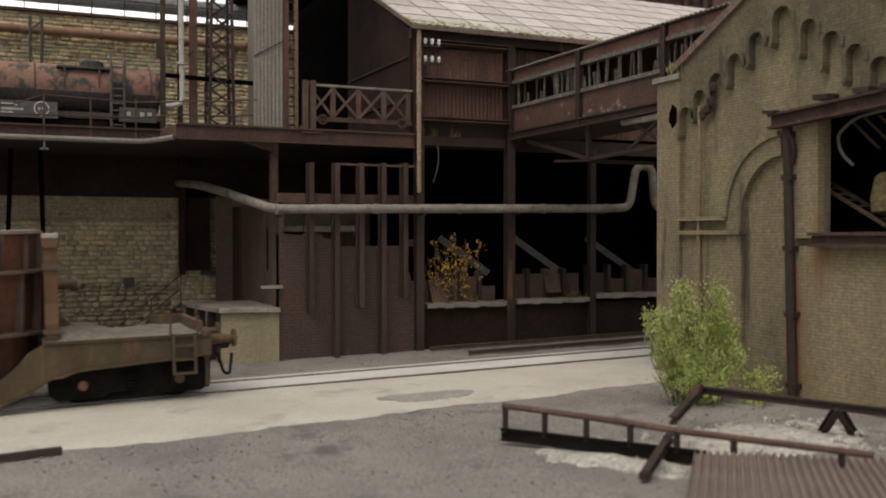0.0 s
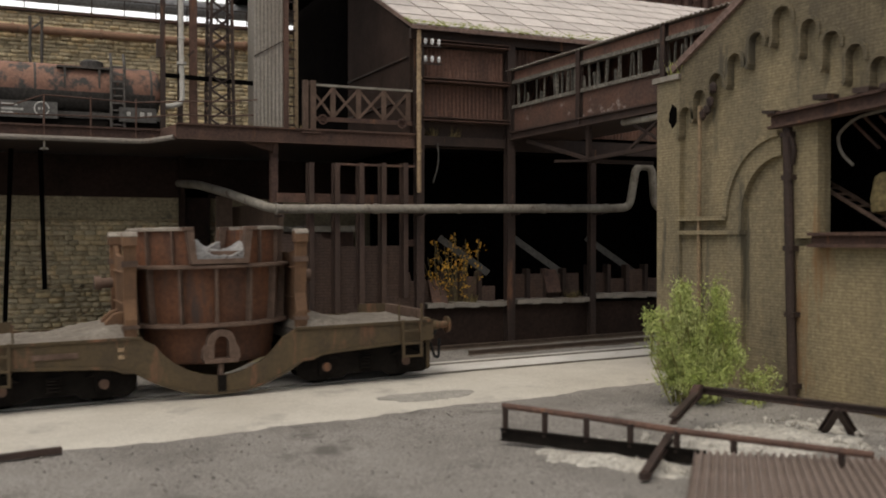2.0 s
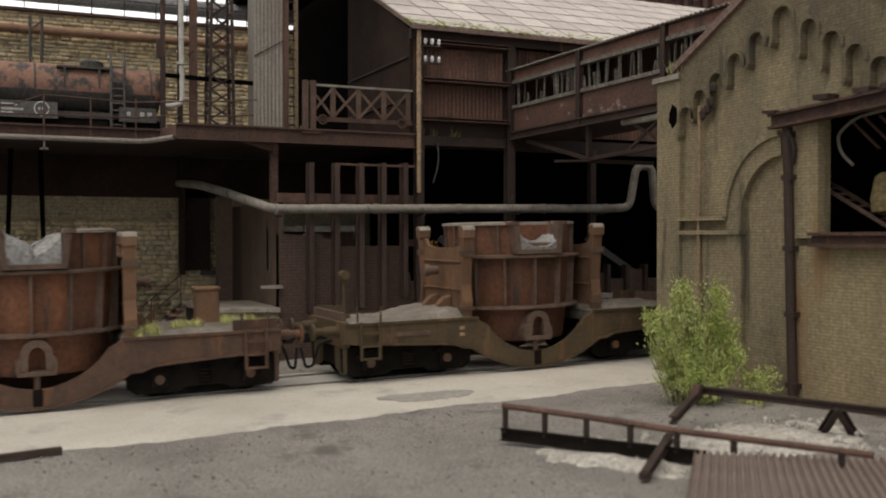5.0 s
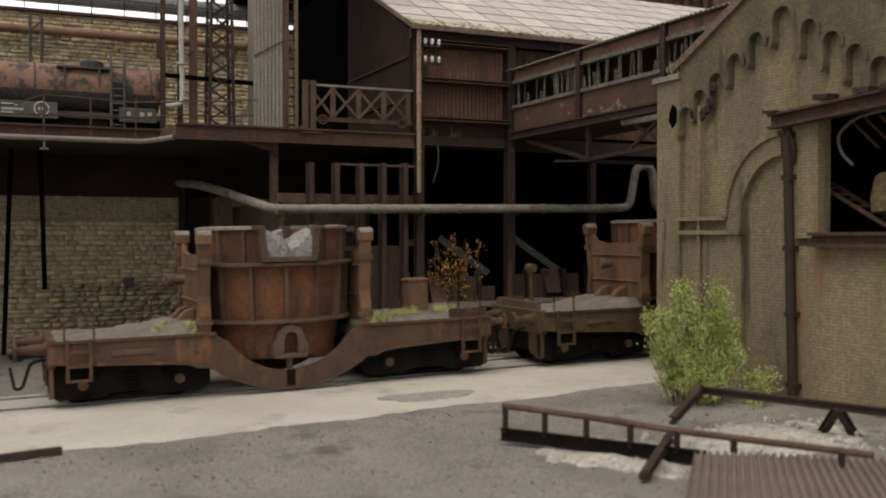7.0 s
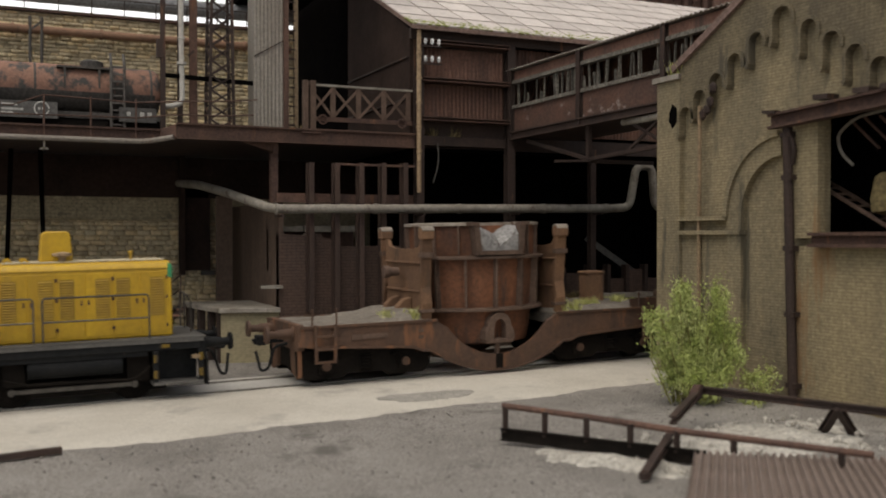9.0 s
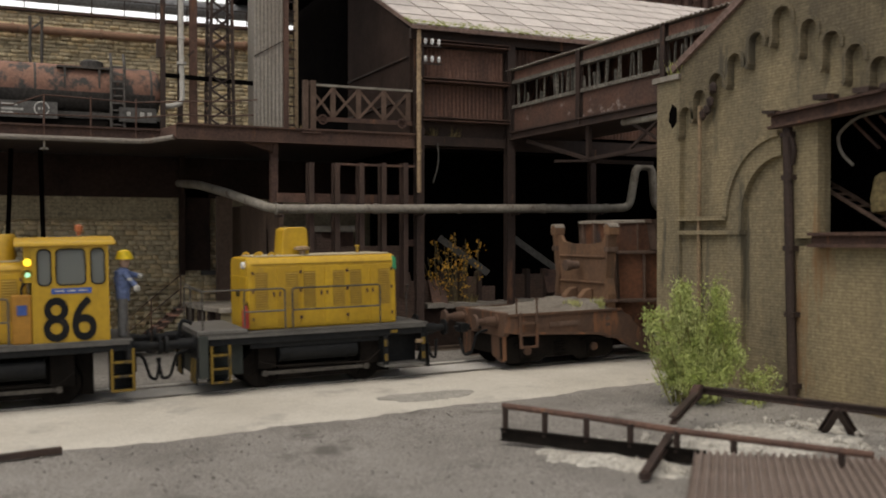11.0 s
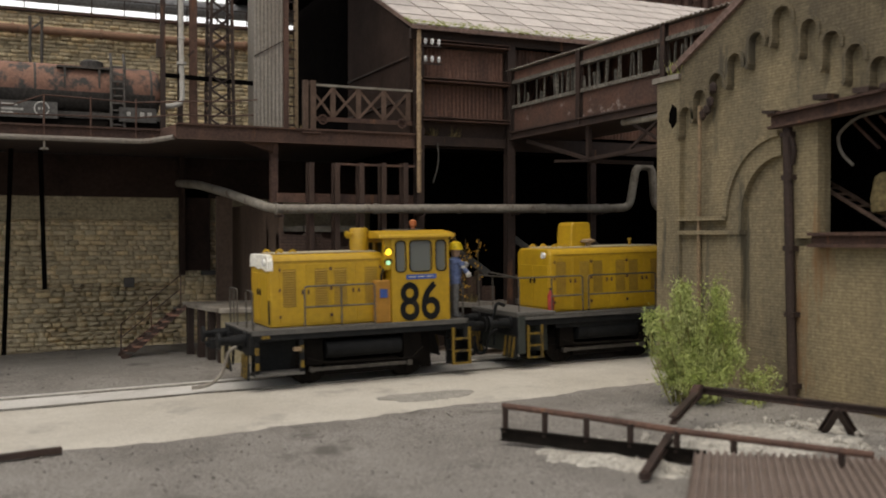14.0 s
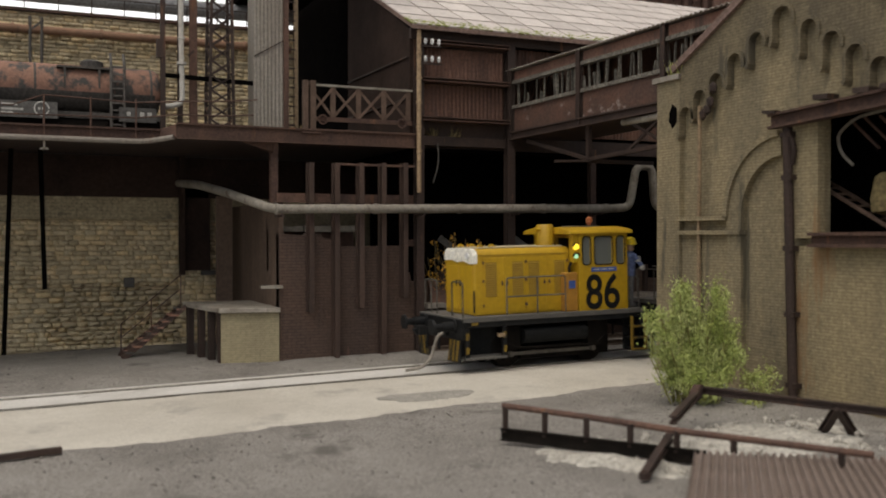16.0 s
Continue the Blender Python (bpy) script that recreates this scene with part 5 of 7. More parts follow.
for k in range(5):
    u = k / 4.6
    a, b = on(7.52, 14.15, 0.15).lerp(on(9.25, 11.3, 0.15), u), on(7.52, 14.15, 0.57).lerp(on(9.25, 11.3, 0.45), u)
    bm = beam(B(), a, b, 0.07, 0.07, (0, 1, 0))
    part("post", bm, STEEL, fg)
for u in (0.3, 0.85):
    b = on(9.07, 11.65, 0.46).lerp(on(10.43, 9.4, 0.41), u)
    bm = beam(B(), b - Vector((0, 0, 0.22)), b, 0.07, 0.07, (0, 1, 0))
    part("post", bm, STEEL, fg)
fr = thing("girder_scrap", "bent steel girders lying on rubble behind the railing", "scrap metal", 11.5, 13, level(11))
for p, q in (((11.3, 13.95, 0.55), (12.6, 11.0, 0.5)), ((11.3, 13.95, 0.55), (9.35, 12.2, 0.5)), ((9.2, 12.05, 0.3), (8.05, 11.1, 0.06)), ((12.25, 11.75, 0.5), (12.46, 12.28, -0.02)), ((12.25, 11.75, 0.5), (12.85, 12.0, -0.02))):
    bm = girder(B(), on(*p), on(*q), 0.11, 0.13, 0.03)
    part("member", bm, STEEL, fr)
bm = prism(B(), [(-0.42, -0.09), (0.30, -0.05), (0.34, 0.07), (0.0, 0.12), (-0.42, 0.05)], "y", -0.07, 0.07)
bm.transform(Matrix.Translation(on(11.15, 13.86, 0.55)) @ Euler((0, 0, radians(42))).to_matrix().to_4x4())
part("gusset_plate", bm, RUST, fr, "thick rust-pale corner gusset", bevel=0.015)
for p in ((8.05, 11.1), (12.6, 10.98)):
    bm = beam(B(), on(p[0], p[1], 0.0), on(p[0], p[1], 0.5 if p[0] > 9 else 0.1), 0.12, 0.12, (0, 1, 0))
    part("stub_leg", bm, STEEL, fr)
bm = corrugated(B(), on(9.05, 11.3, 0.24), (0.83, -0.55, 0.0), (-0.58, -0.68, 0.02), 4.5, 3.2, 0.11, 0.06)
solo("corrugated_sheet", bm, RUSTY_SHEET, "weathered corrugated sheet lying under the fallen railing", "metal sheet")
bm = B()
rnd = random.Random(17)
for _ in range(300):
    x, y = rnd.uniform(8.6, 13.2), rnd.uniform(10.9, 13.6)
    r = 0.02 + 0.09 * rnd.random() ** 3
    m = Matrix.Translation((x, y, level(x) + r * 0.2 - 0.02)) @ Euler((rnd.uniform(0, 6), rnd.uniform(0, 6), rnd.uniform(0, 6))).to_matrix().to_4x4() @ Matrix.Diagonal((1, 0.75, 0.55, 1))
    bmesh.ops.create_icosphere(bm, subdivisions=1, radius=r, matrix=m)
for (cx, cy, rx_, ry_) in ((8.5, 12.9, 0.8, 1.2), (9.5, 12.0, 1.3, 0.9), (11.4, 12.4, 1.6, 1.2)):
    grid = [[None] * 33 for _ in range(33)]
    for i in range(33):
        for j in range(33):
            u, v_ = i / 16 - 1, j / 16 - 1
            x, y = cx + u * rx_ * 1.2, cy + v_ * ry_ * 1.2
            d = 0.075 - 0.10 * (u * u + v_ * v_) + 0.05 * noise.noise(Vector((x * 2.2, y * 2.2, 1))) + 0.02 * noise.noise(Vector((x * 8, y * 8, 2)))
            grid[i][j] = bm.verts.new((x, y, level(x) - 0.05 + max(-0.06, d)))
    for i in range(32):
        for j in range(32):
            bm.faces.new((grid[i][j], grid[i + 1][j], grid[i + 1][j + 1], grid[i][j + 1]))
solo("rubble", bm, RUBBLE, "pale rubble and plaster debris on the gravel", "rubble", "stuff")
bm = beam(B(), on(-0.6, 16.75, 0.03), on(0.95, 17.0, 0.03), 0.12, 0.1)
solo("scrap_bar", bm, STEEL, "dark scrap bar lying at the road edge", "scrap")
# ---- rolling stock (built about its own centre on the rail head) ----
WHEELS = []


def wheelset(parent, x, r):
    """Two wheels on an axle, turning about its own centre."""
    bm = cyl(B(), (0, -0.9, 0), (0, 0.9, 0), 0.07, 10)
    ob = part("wheelset", bm, BOGIE, parent)
    for y in (-0.75, 0.62):
        bm = B()
        cyl(bm, (0, y, 0), (0, y + 0.13, 0), r, 20)
        cyl(bm, (0, y + (0.0 if y > 0 else 0.13), 0), (0, y + (-0.03 if y > 0 else 0.16), 0), r + 0.035, 20)
        for k in range(4):
            a = k * math.pi / 4
            d = Vector((math.cos(a), 0, math.sin(a))) * r * 0.8
            beam(bm, Vector((0, y - 0.01, 0)) - d, Vector((0, y - 0.01, 0)) + d, 0.03, 0.05, (0, 1, 0))
        part("wheel", bm, BOGIE, ob)
    ob.location = Vector((x, 0, r)) * U
    WHEELS.append((ob, x, r))
    return ob


def buffers(parent, x, sign, z, material, r=0.2, gap=0.87, reach=0.6):
    for y in (-gap, gap):
        bm = cyl(B(), (x, y, z), (x + sign * (reach - 0.06), y, z), 0.085, 12)
        cyl(bm, (x, y, z), (x + sign * 0.05, y, z), 0.17, 12)
        cyl(bm, (x, y, z), (x + sign * reach * 0.55, y, z), 0.125, 12, 0.11)
        cyl(bm, (x + sign * (reach - 0.06), y, z), (x + sign * reach, y, z), r, 18, r * 0.92)
        part("buffer", bm, material, parent, smooth=True)


def coupler(parent, x, sign, hose="short"):
    bm = box(B(), min(x, x + sign * 0.5), max(x, x + sign * 0.5), -0.08, 0.08, 0.9, 1.04)
    box(bm, min(x + sign * 0.42, x + sign * 0.62), max(x + sign * 0.42, x + sign * 0.62), -0.17, 0.17, 0.86, 1.08)
    prism(bm, [(x + sign * 0.5, 1.06), (x + sign * 0.72, 1.0), (x + sign * 0.66, 0.88), (x + sign * 0.5, 0.9)], "y", -0.06, 0.06)
    part("coupler", bm, FRAME, parent, bevel=0.015)
    if hose == "long":
        bm = tube(B(), [(x, -0.4, 0.92), (x + sign * 0.25, -0.42, 0.85), (x + sign * 0.45, -0.45, 0.3), (x + sign * 0.7, -0.45, 0.1), (x + sign * 1.1, -0.45, 0.07)], 0.04, 8, 0.25)
        part("brake_hose", bm, PIPE, parent, "pale grey brake hose trailing to the rails")
    else:
        bm = tube(B(), [(x, -0.4, 0.9), (x + sign * 0.3, -0.4, 0.86), (x + sign * 0.45, -0.4, 0.35), (x + sign * 0.6, -0.3, 0.3), (x + sign * 0.68, -0.2, 0.75)], 0.035, 8, 0.22)
        part("brake_hose", bm, FRAME, parent, "black hanging brake hose")


def step_ladder(parent, x0, x1, y, z0, z1, material, n=3, treads=True):
    bm = B()
    for x in (x0, x1):
        beam(bm, (x, y, z0), (x, y, z1), 0.06, 0.05, (0, 1, 0))
    for k in range(n):
        z = z0 + (z1 - z0) * k / n
        if treads:
            box(bm, x0, x1, y - 0.04, y + 0.22, z, z + 0.045)
        else:
            beam(bm, (x0, y, z + 0.03), (x1, y, z + 0.03), 0.06, 0.05)
    part("step_ladder", bm, material, parent)


def shell(bm, profile, a0, a1, n, sy):
    """A piece of a turned wall: a closed profile of (radius, height) swept from angle a0 to a1 (degrees)."""
    rings = []
    for i in range(n + 1):
        a = radians(a0 + (a1 - a0) * i / n)
        rings.append([bm.verts.new((r * math.cos(a), r * sy * math.sin(a), z)) for r, z in profile])
    m = len(profile)
    for p, q in zip(rings, rings[1:]):
        for i in range(m):
            j = (i + 1) % m
            bm.faces.new((p[i], p[j], q[j], q[i]))
    bm.faces.new(rings[0])
    bm.faces.new(rings[-1][::-1])


def ladle(w, sy, vee, rnd):
    """The slag pot with its bands, ribs, two pouring lips and tipping eyes."""
    bm = lathe(B(), [(1.0, 0.62), (1.36, 0.68), (1.40, 0.8), (1.50, 1.46), (1.56, 2.0), (1.60, 2.72), (1.50, 2.74), (1.2, 2.7)], 48, 1, sy)
    lad = part("ladle", bm, LADLE, w, "rusty riveted slag ladle", smooth=True)
    gap = 20.0
    for a0, a1 in ((-90 + gap, 90 - gap), (90 + gap, 270 - gap)):
        bm = B()
        shell(bm, [(1.60, 2.70), (1.63, 3.5), (1.52, 3.5), (1.48, 2.70)], a0, a1, 26, sy)
        part("upper_wall", bm, LADLE, lad, smooth=True)
        bm = B()
        shell(bm, [(1.56, 3.49), (1.72, 3.50), (1.72, 3.56), (1.55, 3.58)], a0, a1, 26, sy)
        part("rim", bm, ASH_RIM, lad, "ash-whitened rim", smooth=True)
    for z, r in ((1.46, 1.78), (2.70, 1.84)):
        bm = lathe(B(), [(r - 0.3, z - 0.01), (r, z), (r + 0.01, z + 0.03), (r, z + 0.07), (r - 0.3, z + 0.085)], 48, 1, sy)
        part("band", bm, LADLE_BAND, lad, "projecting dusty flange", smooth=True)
    for k in range(14):
        a = (k + 0.4) * math.tau / 14
        c, s = math.cos(a), math.sin(a)
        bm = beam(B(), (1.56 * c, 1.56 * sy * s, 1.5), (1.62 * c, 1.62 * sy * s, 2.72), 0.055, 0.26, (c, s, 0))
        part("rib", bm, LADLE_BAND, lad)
    for k in range(16):
        a = (k + 0.5) * math.tau / 16
        if abs(math.cos(a)) < 0.45:
            continue
        c, s = math.cos(a), math.sin(a)
        bm = beam(B(), (1.62 * c, 1.62 * sy * s, 2.76), (1.64 * c, 1.64 * sy * s, 3.5), 0.04, 0.14, (c, s, 0))
        part("rib", bm, LADLE_BAND, lad)
    for s in (-1, 1):
        y0 = s * 1.60 * sy

        def span(d0, d1):
            return tuple(sorted((y0 + s * d0, y0 + s * d1)))
        bm = B()
        for e in (-1, 1):
            prism(bm, [(e * 0.48, 2.80), (e * 0.60, 2.80), (e * 0.70, 3.57), (e * 0.55, 3.57)], "y", *span(-0.32, 0.20))
            prism(bm, [(e * 0.55, 3.50), (e * 0.78, 3.50), (e * 0.78, 3.575), (e * 0.55, 3.575)], "y", *span(-0.22, 0.22))
        box(bm, -0.56, 0.56, *span(-0.3, 0.22), 2.80, 2.90)
        box(bm, -0.55, 0.55, *span(0.05, 0.13), 2.90, 3.06)
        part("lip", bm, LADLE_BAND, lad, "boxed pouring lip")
        # crust frozen in the spout
        n, m = 22, 8
        bm = B()
        grid = []
        for i in range(n + 1):
            u = -1 + 2 * i / n
            half = 0.50
            grid.append([])
            for j in range(m + 1):
                d = -0.5 + 0.66 * j / m
                sag = (0.30 * abs(u) ** 0.8 if vee else 0.22 * abs(u - 0.1) ** 2) - (0.20 if vee else 0.14) * max(0, d) / 0.16
                z = (3.20 if vee else 3.07) + sag + 0.05 * noise.noise(Vector((u * 3, d * 7, s + 2 * vee))) + 0.025 * noise.noise(Vector((u * 9, d * 18, s)))
                grid[-1].append(bm.verts.new((u * half, y0 + s * d, max(2.95, z))))
        low = [[bm.verts.new((v.co.x, v.co.y, 2.88)) for v in row] for row in grid]
        for i in range(n):
            for j in range(m):
                bm.faces.new((grid[i][j], grid[i + 1][j], grid[i + 1][j + 1], grid[i][j + 1]))
            bm.faces.new((grid[i][m], grid[i + 1][m], low[i + 1][m], low[i][m]))
            bm.faces.new((grid[i][0], low[i][0], low[i + 1][0], grid[i + 1][0]))
        part("slag_crust", bm, SLAG, lad, "pale grey slag crust frozen in the lip", smooth=True)
        yl = s * 1.42 * sy
        ringp = arc(0, 1.13, 0.30, 0, 180, 16) + [(-0.30, 0.80), (-0.16, 0.80)] + arc(0, 1.13, 0.15, 180, 0, 14) + [(0.16, 0.80), (0.30, 0.80)]
        lo, hi = sorted((yl - 0.1 * s, yl + 0.26 * s))
        bm = prism(B(), ringp, "y", lo, hi)
        box(bm, -0.36, 0.36, lo, hi, 0.70, 0.80)
        for e in (-1, 1):
            prism(bm, [(e * 0.30, 0.78), (e * 0.40, 0.78), (e * 0.38, 1.0), (e * 0.29, 1.12)], "y", lo, hi)
        cyl(bm, (0, (lo + hi) / 2, 0.72), (0, (lo + hi) / 2, 0.42), 0.07, 10)
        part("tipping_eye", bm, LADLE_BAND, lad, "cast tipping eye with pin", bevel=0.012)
    return lad


def ladle_wagon(label, body_mat, olive, seed):
    rnd = random.Random(seed)
    w = thing("ladle_wagon", label, "slag wagon", group="train")
    L, HW, SY = 4.9, 1.40, 0.86
    inner = [(-1.60, 1.30), (-1.50, 1.22)] + arc(0, 2.06, 1.62, 214, 326, 22) + [(1.50, 1.22), (1.60, 1.30)]
    outer = [(2.5, 0.74), (2.2, 0.71), (1.98, 0.62)] + arc(0, 3.05, 3.01, 306, 234, 22) + [(-1.98, 0.62), (-2.2, 0.71), (-2.5, 0.74)]
    prof = [(-L, 1.33)] + inner + [(L, 1.33), (L, 0.90), (L - 0.3, 0.86)] + outer + [(-L + 0.3, 0.86), (-L, 0.90)]
    for y in (-HW, HW - 0.12):
        bm = prism(B(), prof, "y", y, y + 0.12)
        fr_ = part("side_frame", bm, body_mat, w, "cranked steel side frame dipping under the ladle", bevel=0.008)
        s = -1 if y < 0 else 1
        ye = y if y < 0 else y + 0.12
        lo, hi = sorted((ye + s * 0.05, ye - s * 0.01))
        bm = B()
        rim = outer
        up = [(x, z + 0.055) for x, z in outer]
        prism(bm, rim + up[::-1], "y", lo, hi)
        for e in (-1, 1):
            prism(bm, [(e * 2.5, 0.74), (e * (L - 0.3), 0.86), (e * (L - 0.3), 0.91), (e * 2.5, 0.795)], "y", lo, hi)
            box(bm, min(e * 1.6, e * L), max(e * 1.6, e * L), lo, hi, 1.30, 1.355)
        part("flange", bm, body_mat, fr_)
        if s < 0:
            bm = box(B(), -3.70, -2.84, ye - 0.035, ye, 1.0, 1.11)
            for k in range(7):
                box(bm, -3.62 + k * 0.105, -3.56 + k * 0.105, ye - 0.05, ye - 0.03, 1.03, 1.08)
            part("name_plate", bm, LADLE_BAND, fr_, "raised plate with worn lettering")
            bm = B()
            for k in range(2):
                box(bm, -2.08, -1.96, ye - 0.02, ye, 0.92 + k * 0.15, 1.0 + k * 0.15)
            part("marking", bm, OCHRE_POST if olive else LADLE_BAND, fr_)
            bm = box(B(), -0.09, 0.09, ye - 0.03, ye, 0.10, 0.44)
            part("centre_strap", bm, BOGIE, fr_)
    for sx in (-1, 1):
        a, b = sorted((sx * 1.62, sx * (L - 0.02)))
        bm = B()
        n, m = 40, 18
        grid = []
        for i in range(n + 1):
            x = a + (b - a) * i / n
            heap = 0.20 * math.exp(-((abs(x) - 2.1) / 0.75) ** 2) if olive or sx < 0 else 0.08
            grid.append([])
            for j in range(m + 1):
                y = -HW + 0.1 + (2 * HW - 0.2) * j / m
                edge = min(1.0, (HW - 0.1 - abs(y)) * 4, (L - 0.02 - abs(x)) * 4, (abs(x) - 1.62) * 5)
                z = 1.31 + max(0.0, edge) * (0.05 + heap + 0.05 * noise.noise(Vector((x * 1.7, y * 1.7, seed + sx))) + 0.025 * noise.noise(Vector((x * 6, y * 6, seed))) + rnd.uniform(-0.012, 0.012))
                grid[-1].append(bm.verts.new((x, y, z)))
        for i in range(n):
            for j in range(m):
                bm.faces.new((grid[i][j], grid[i + 1][j], grid[i + 1][j + 1], grid[i][j + 1]))
        box(bm, a, b, -HW + 0.14, HW - 0.14, 1.05, 1.28)
        part("deck", bm, ASH, w, "deck buried under heaped ash", smooth=True)
        bm = box(B(), min(sx * L, sx * (L - 0.15)), max(sx * L, sx * (L - 0.15)), -HW + 0.13, HW - 0.13, 0.80, 1.38)
        bb = part("buffer_beam", bm, body_mat, w, bevel=0.02)
        bm = B()
        for e in (-1, 1):
            prism(bm, [(e * 0.55, 0.86), (e * 1.2, 0.86), (e * 1.2, 0.22), (e * 1.05, 0.16), (e * 0.6, 0.3)], "x", min(sx * (L - 0.02), sx * (L - 0.1)), max(sx * (L - 0.02), sx * (L - 0.1)))
        part("rail_guard", bm, body_mat, bb, "plate guards hanging before the wheels")
        buffers(w, sx * L, sx, 1.16, body_mat, 0.2, 0.87, 0.62)
        coupler(w, sx * L, sx)
        # bogie with plate frames, springs and axle boxes
        cx = sx * 3.3
        bm = B()
        # Centre box fills in the shadow between the wheels as a black mass.
        box(bm, cx - 1.5, cx + 1.5, -1.0, 1.0, 0.32, 0.84)
        for y in (-1.14, 1.06):
            prism(bm, [(cx - 1.62, 0.78), (cx - 1.6, 0.26), (cx - 1.42, 0.13), (cx - 0.55, 0.13), (cx - 0.4, 0.22), (cx + 0.4, 0.22), (cx + 0.55, 0.13), (cx + 1.42, 0.13), (cx + 1.6, 0.26), (cx + 1.62, 0.78)], "y", y, y + 0.08)
        bog = part("bogie", bm, BOGIE, w)
        for dx in (-0.95, 0.95):
            for y in (-1.26, 1.14):
                bm = box(B(), cx + dx - 0.16, cx + dx + 0.16, y + 0.02, y + 0.12, 0.26, 0.56)
                part("axle_guide", bm, BOGIE, bog)
                bm = cyl(B(), (cx + dx, y - 0.03, 0.42), (cx + dx, y + 0.08, 0.42), 0.10, 14)
                part("axle_box", bm, WAGON_RUST, bog, smooth=True)
                bm = B()
                for k in range(5):
                    box(bm, cx + dx - 0.34 + k * 0.06, cx + dx + 0.34 - k * 0.06, y + 0.03, y + 0.11, 0.56 + k * 0.035, 0.59 + k * 0.035)
                part("leaf_spring", bm, BOGIE, bog)
            wheelset(w, cx + dx, 0.40)
        bm = box(B(), cx - 0.14, cx + 0.14, -1.22, -1.1, 0.3, 0.62)
        for k in range(4):
            cyl(bm, (cx, -1.2, 0.34 + k * 0.07), (cx, -1.2, 0.37 + k * 0.07), 0.13, 10)
        part("coil_spring", bm, BOGIE, bog)
        xa = sx * 4.33
        step_ladder(w, xa - 0.22, xa + 0.22, -HW - 0.09, 0.52, 1.38, body_mat, 3, False)
        for x in (xa - 0.26, xa + 0.3):
            bm = tube(B(), [(x, -HW + 0.04, 1.2), (x, -HW + 0.04, 1.70)], 0.022, 6)
            cyl(bm, (x, -HW + 0.04, 1.66), (x, -HW + 0.04, 1.72), 0.035, 8)
            part("grab_post", bm, body_mat, w)
        # forked pedestal: a web plate between two flanged columns
        px = sx * 1.80
        half = [(1.16, 1.25), (1.22, 1.6), (1.12, 2.05), (1.20, 2.6), (1.30, 3.2), (1.06, 3.2), (0.95, 3.02), (0.55, 2.97)]
        bm = prism(B(), half + [(-y, z) for y, z in half[::-1]], "x", px - 0.045, px + 0.045)
        for z in (2.62, 1.95):
            box(bm, px - 0.1, px + 0.1, -1.1, 1.1, z, z + 0.05)
        ped_mat = PEDESTAL
        ped = part("pedestal", bm, ped_mat, w, "forked ladle pedestal", bevel=0.01)
        for e in (-1, 1):
            edge = [(e * 1.12, 1.25), (e * 1.24, 1.25), (e * 1.30, 1.7), (e * 1.20, 2.1), (e * 1.30, 2.7), (e * 1.38, 3.3), (e * 1.26, 3.3), (e * 1.19, 2.7), (e * 1.08, 2.1), (e * 1.18, 1.7)]
            bm = prism(B(), edge, "x", px - 0.13, px + 0.13)
            part("column", bm, ped_mat, ped, bevel=0.012)
            cap = arc(e * 1.31, 3.36, 0.13, 0, 180, 10)
            bm = prism(B(), cap + [(e * 1.31 - 0.13, 3.2), (e * 1.31 + 0.13, 3.2)], "x", px - 0.15, px + 0.15)
            horn = part("horn", bm, ped_mat, ped, "rounded horn gripping the ladle rim", bevel=0.02)
            bm = prism(B(), arc(e * 1.31, 3.36, 0.145, 15, 165, 10) + arc(e * 1.31, 3.36, 0.12, 165, 15, 10), "x", px - 0.155, px + 0.155)
            part("ash_crust", bm, ASH_RIM, horn, "pale ash on the horn", bevel=0.008)
            bm = box(B(), px - 0.16, px + 0.16, e * 1.28 - 0.09, e * 1.28 + 0.09, 2.78, 2.9)
            box(bm, px - 0.17, px + 0.17, e * 1.2 - 0.1, e * 1.2 + 0.1, 1.5, 1.58)
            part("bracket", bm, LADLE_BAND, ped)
        bm = cyl(B(), (px - 0.2, 0, 2.42), (px + sx * 0.52, 0, 2.42), 0.11, 14)
        cyl(bm, (px + sx * 0.44, 0, 2.42), (px + sx * 0.58, 0, 2.42), 0.15, 14)
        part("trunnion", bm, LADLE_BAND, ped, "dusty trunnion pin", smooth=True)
        bm = B()
        for dy in (-0.5, 0.25):
            prism(bm, [(px + sx * 0.06, 1.3), (px + sx * 0.5, 1.3), (px + sx * 0.42, 1.62), (px + sx * 0.25, 1.78), (px + sx * 0.06, 1.82)], "y", dy, dy + 0.22)
        part("bearing_block", bm, ped_mat, ped, bevel=0.02)
    ladle(w, SY, not olive, rnd)
    if olive:
        bm = tube(B(), [(-4.4, 0.1, 1.3), (-4.4, 0.1, 2.35)], 0.055, 8)
        box(bm, -4.5, -4.3, 0.0, 0.2, 1.36, 1.44)
        cyl(bm, (-4.4, -0.06, 2.38), (-4.4, 0.26, 2.38), 0.11, 10)
        cyl(bm, (-4.4, 0.1, 2.26), (-4.4, 0.1, 2.32), 0.12, 10)
        part("brake_standard", bm, body_mat, w, "upright handbrake standard")
        for sx in (-1, 1):
            bm = box(B(), min(sx * 4.7, sx * 4.82), max(sx * 4.7, sx * 4.82), -0.9, 1.25, 1.36, 1.56)
            part("end_board", bm, LADLE_BAND, w)
            bm = box(B(), min(sx * 4.0, sx * 4.75), max(sx * 4.0, sx * 4.75), 1.2, 1.27, 1.34, 1.58)
            part("end_board", bm, body_mat, w)
    else:
        bm = box(B(), 3.35, 3.85, -0.1, 0.35, 1.3, 2.22)
        box(bm, 3.32, 3.88, -0.13, 0.38, 2.16, 2.24)
        part("brake_box", bm, PEDESTAL, w, "rusty brake gear box", bevel=0.02)
        bm = box(B(), 3.9, 4.85, -1.26, -1.18, 1.3, 1.56)
        part("end_board", bm, body_mat, w)
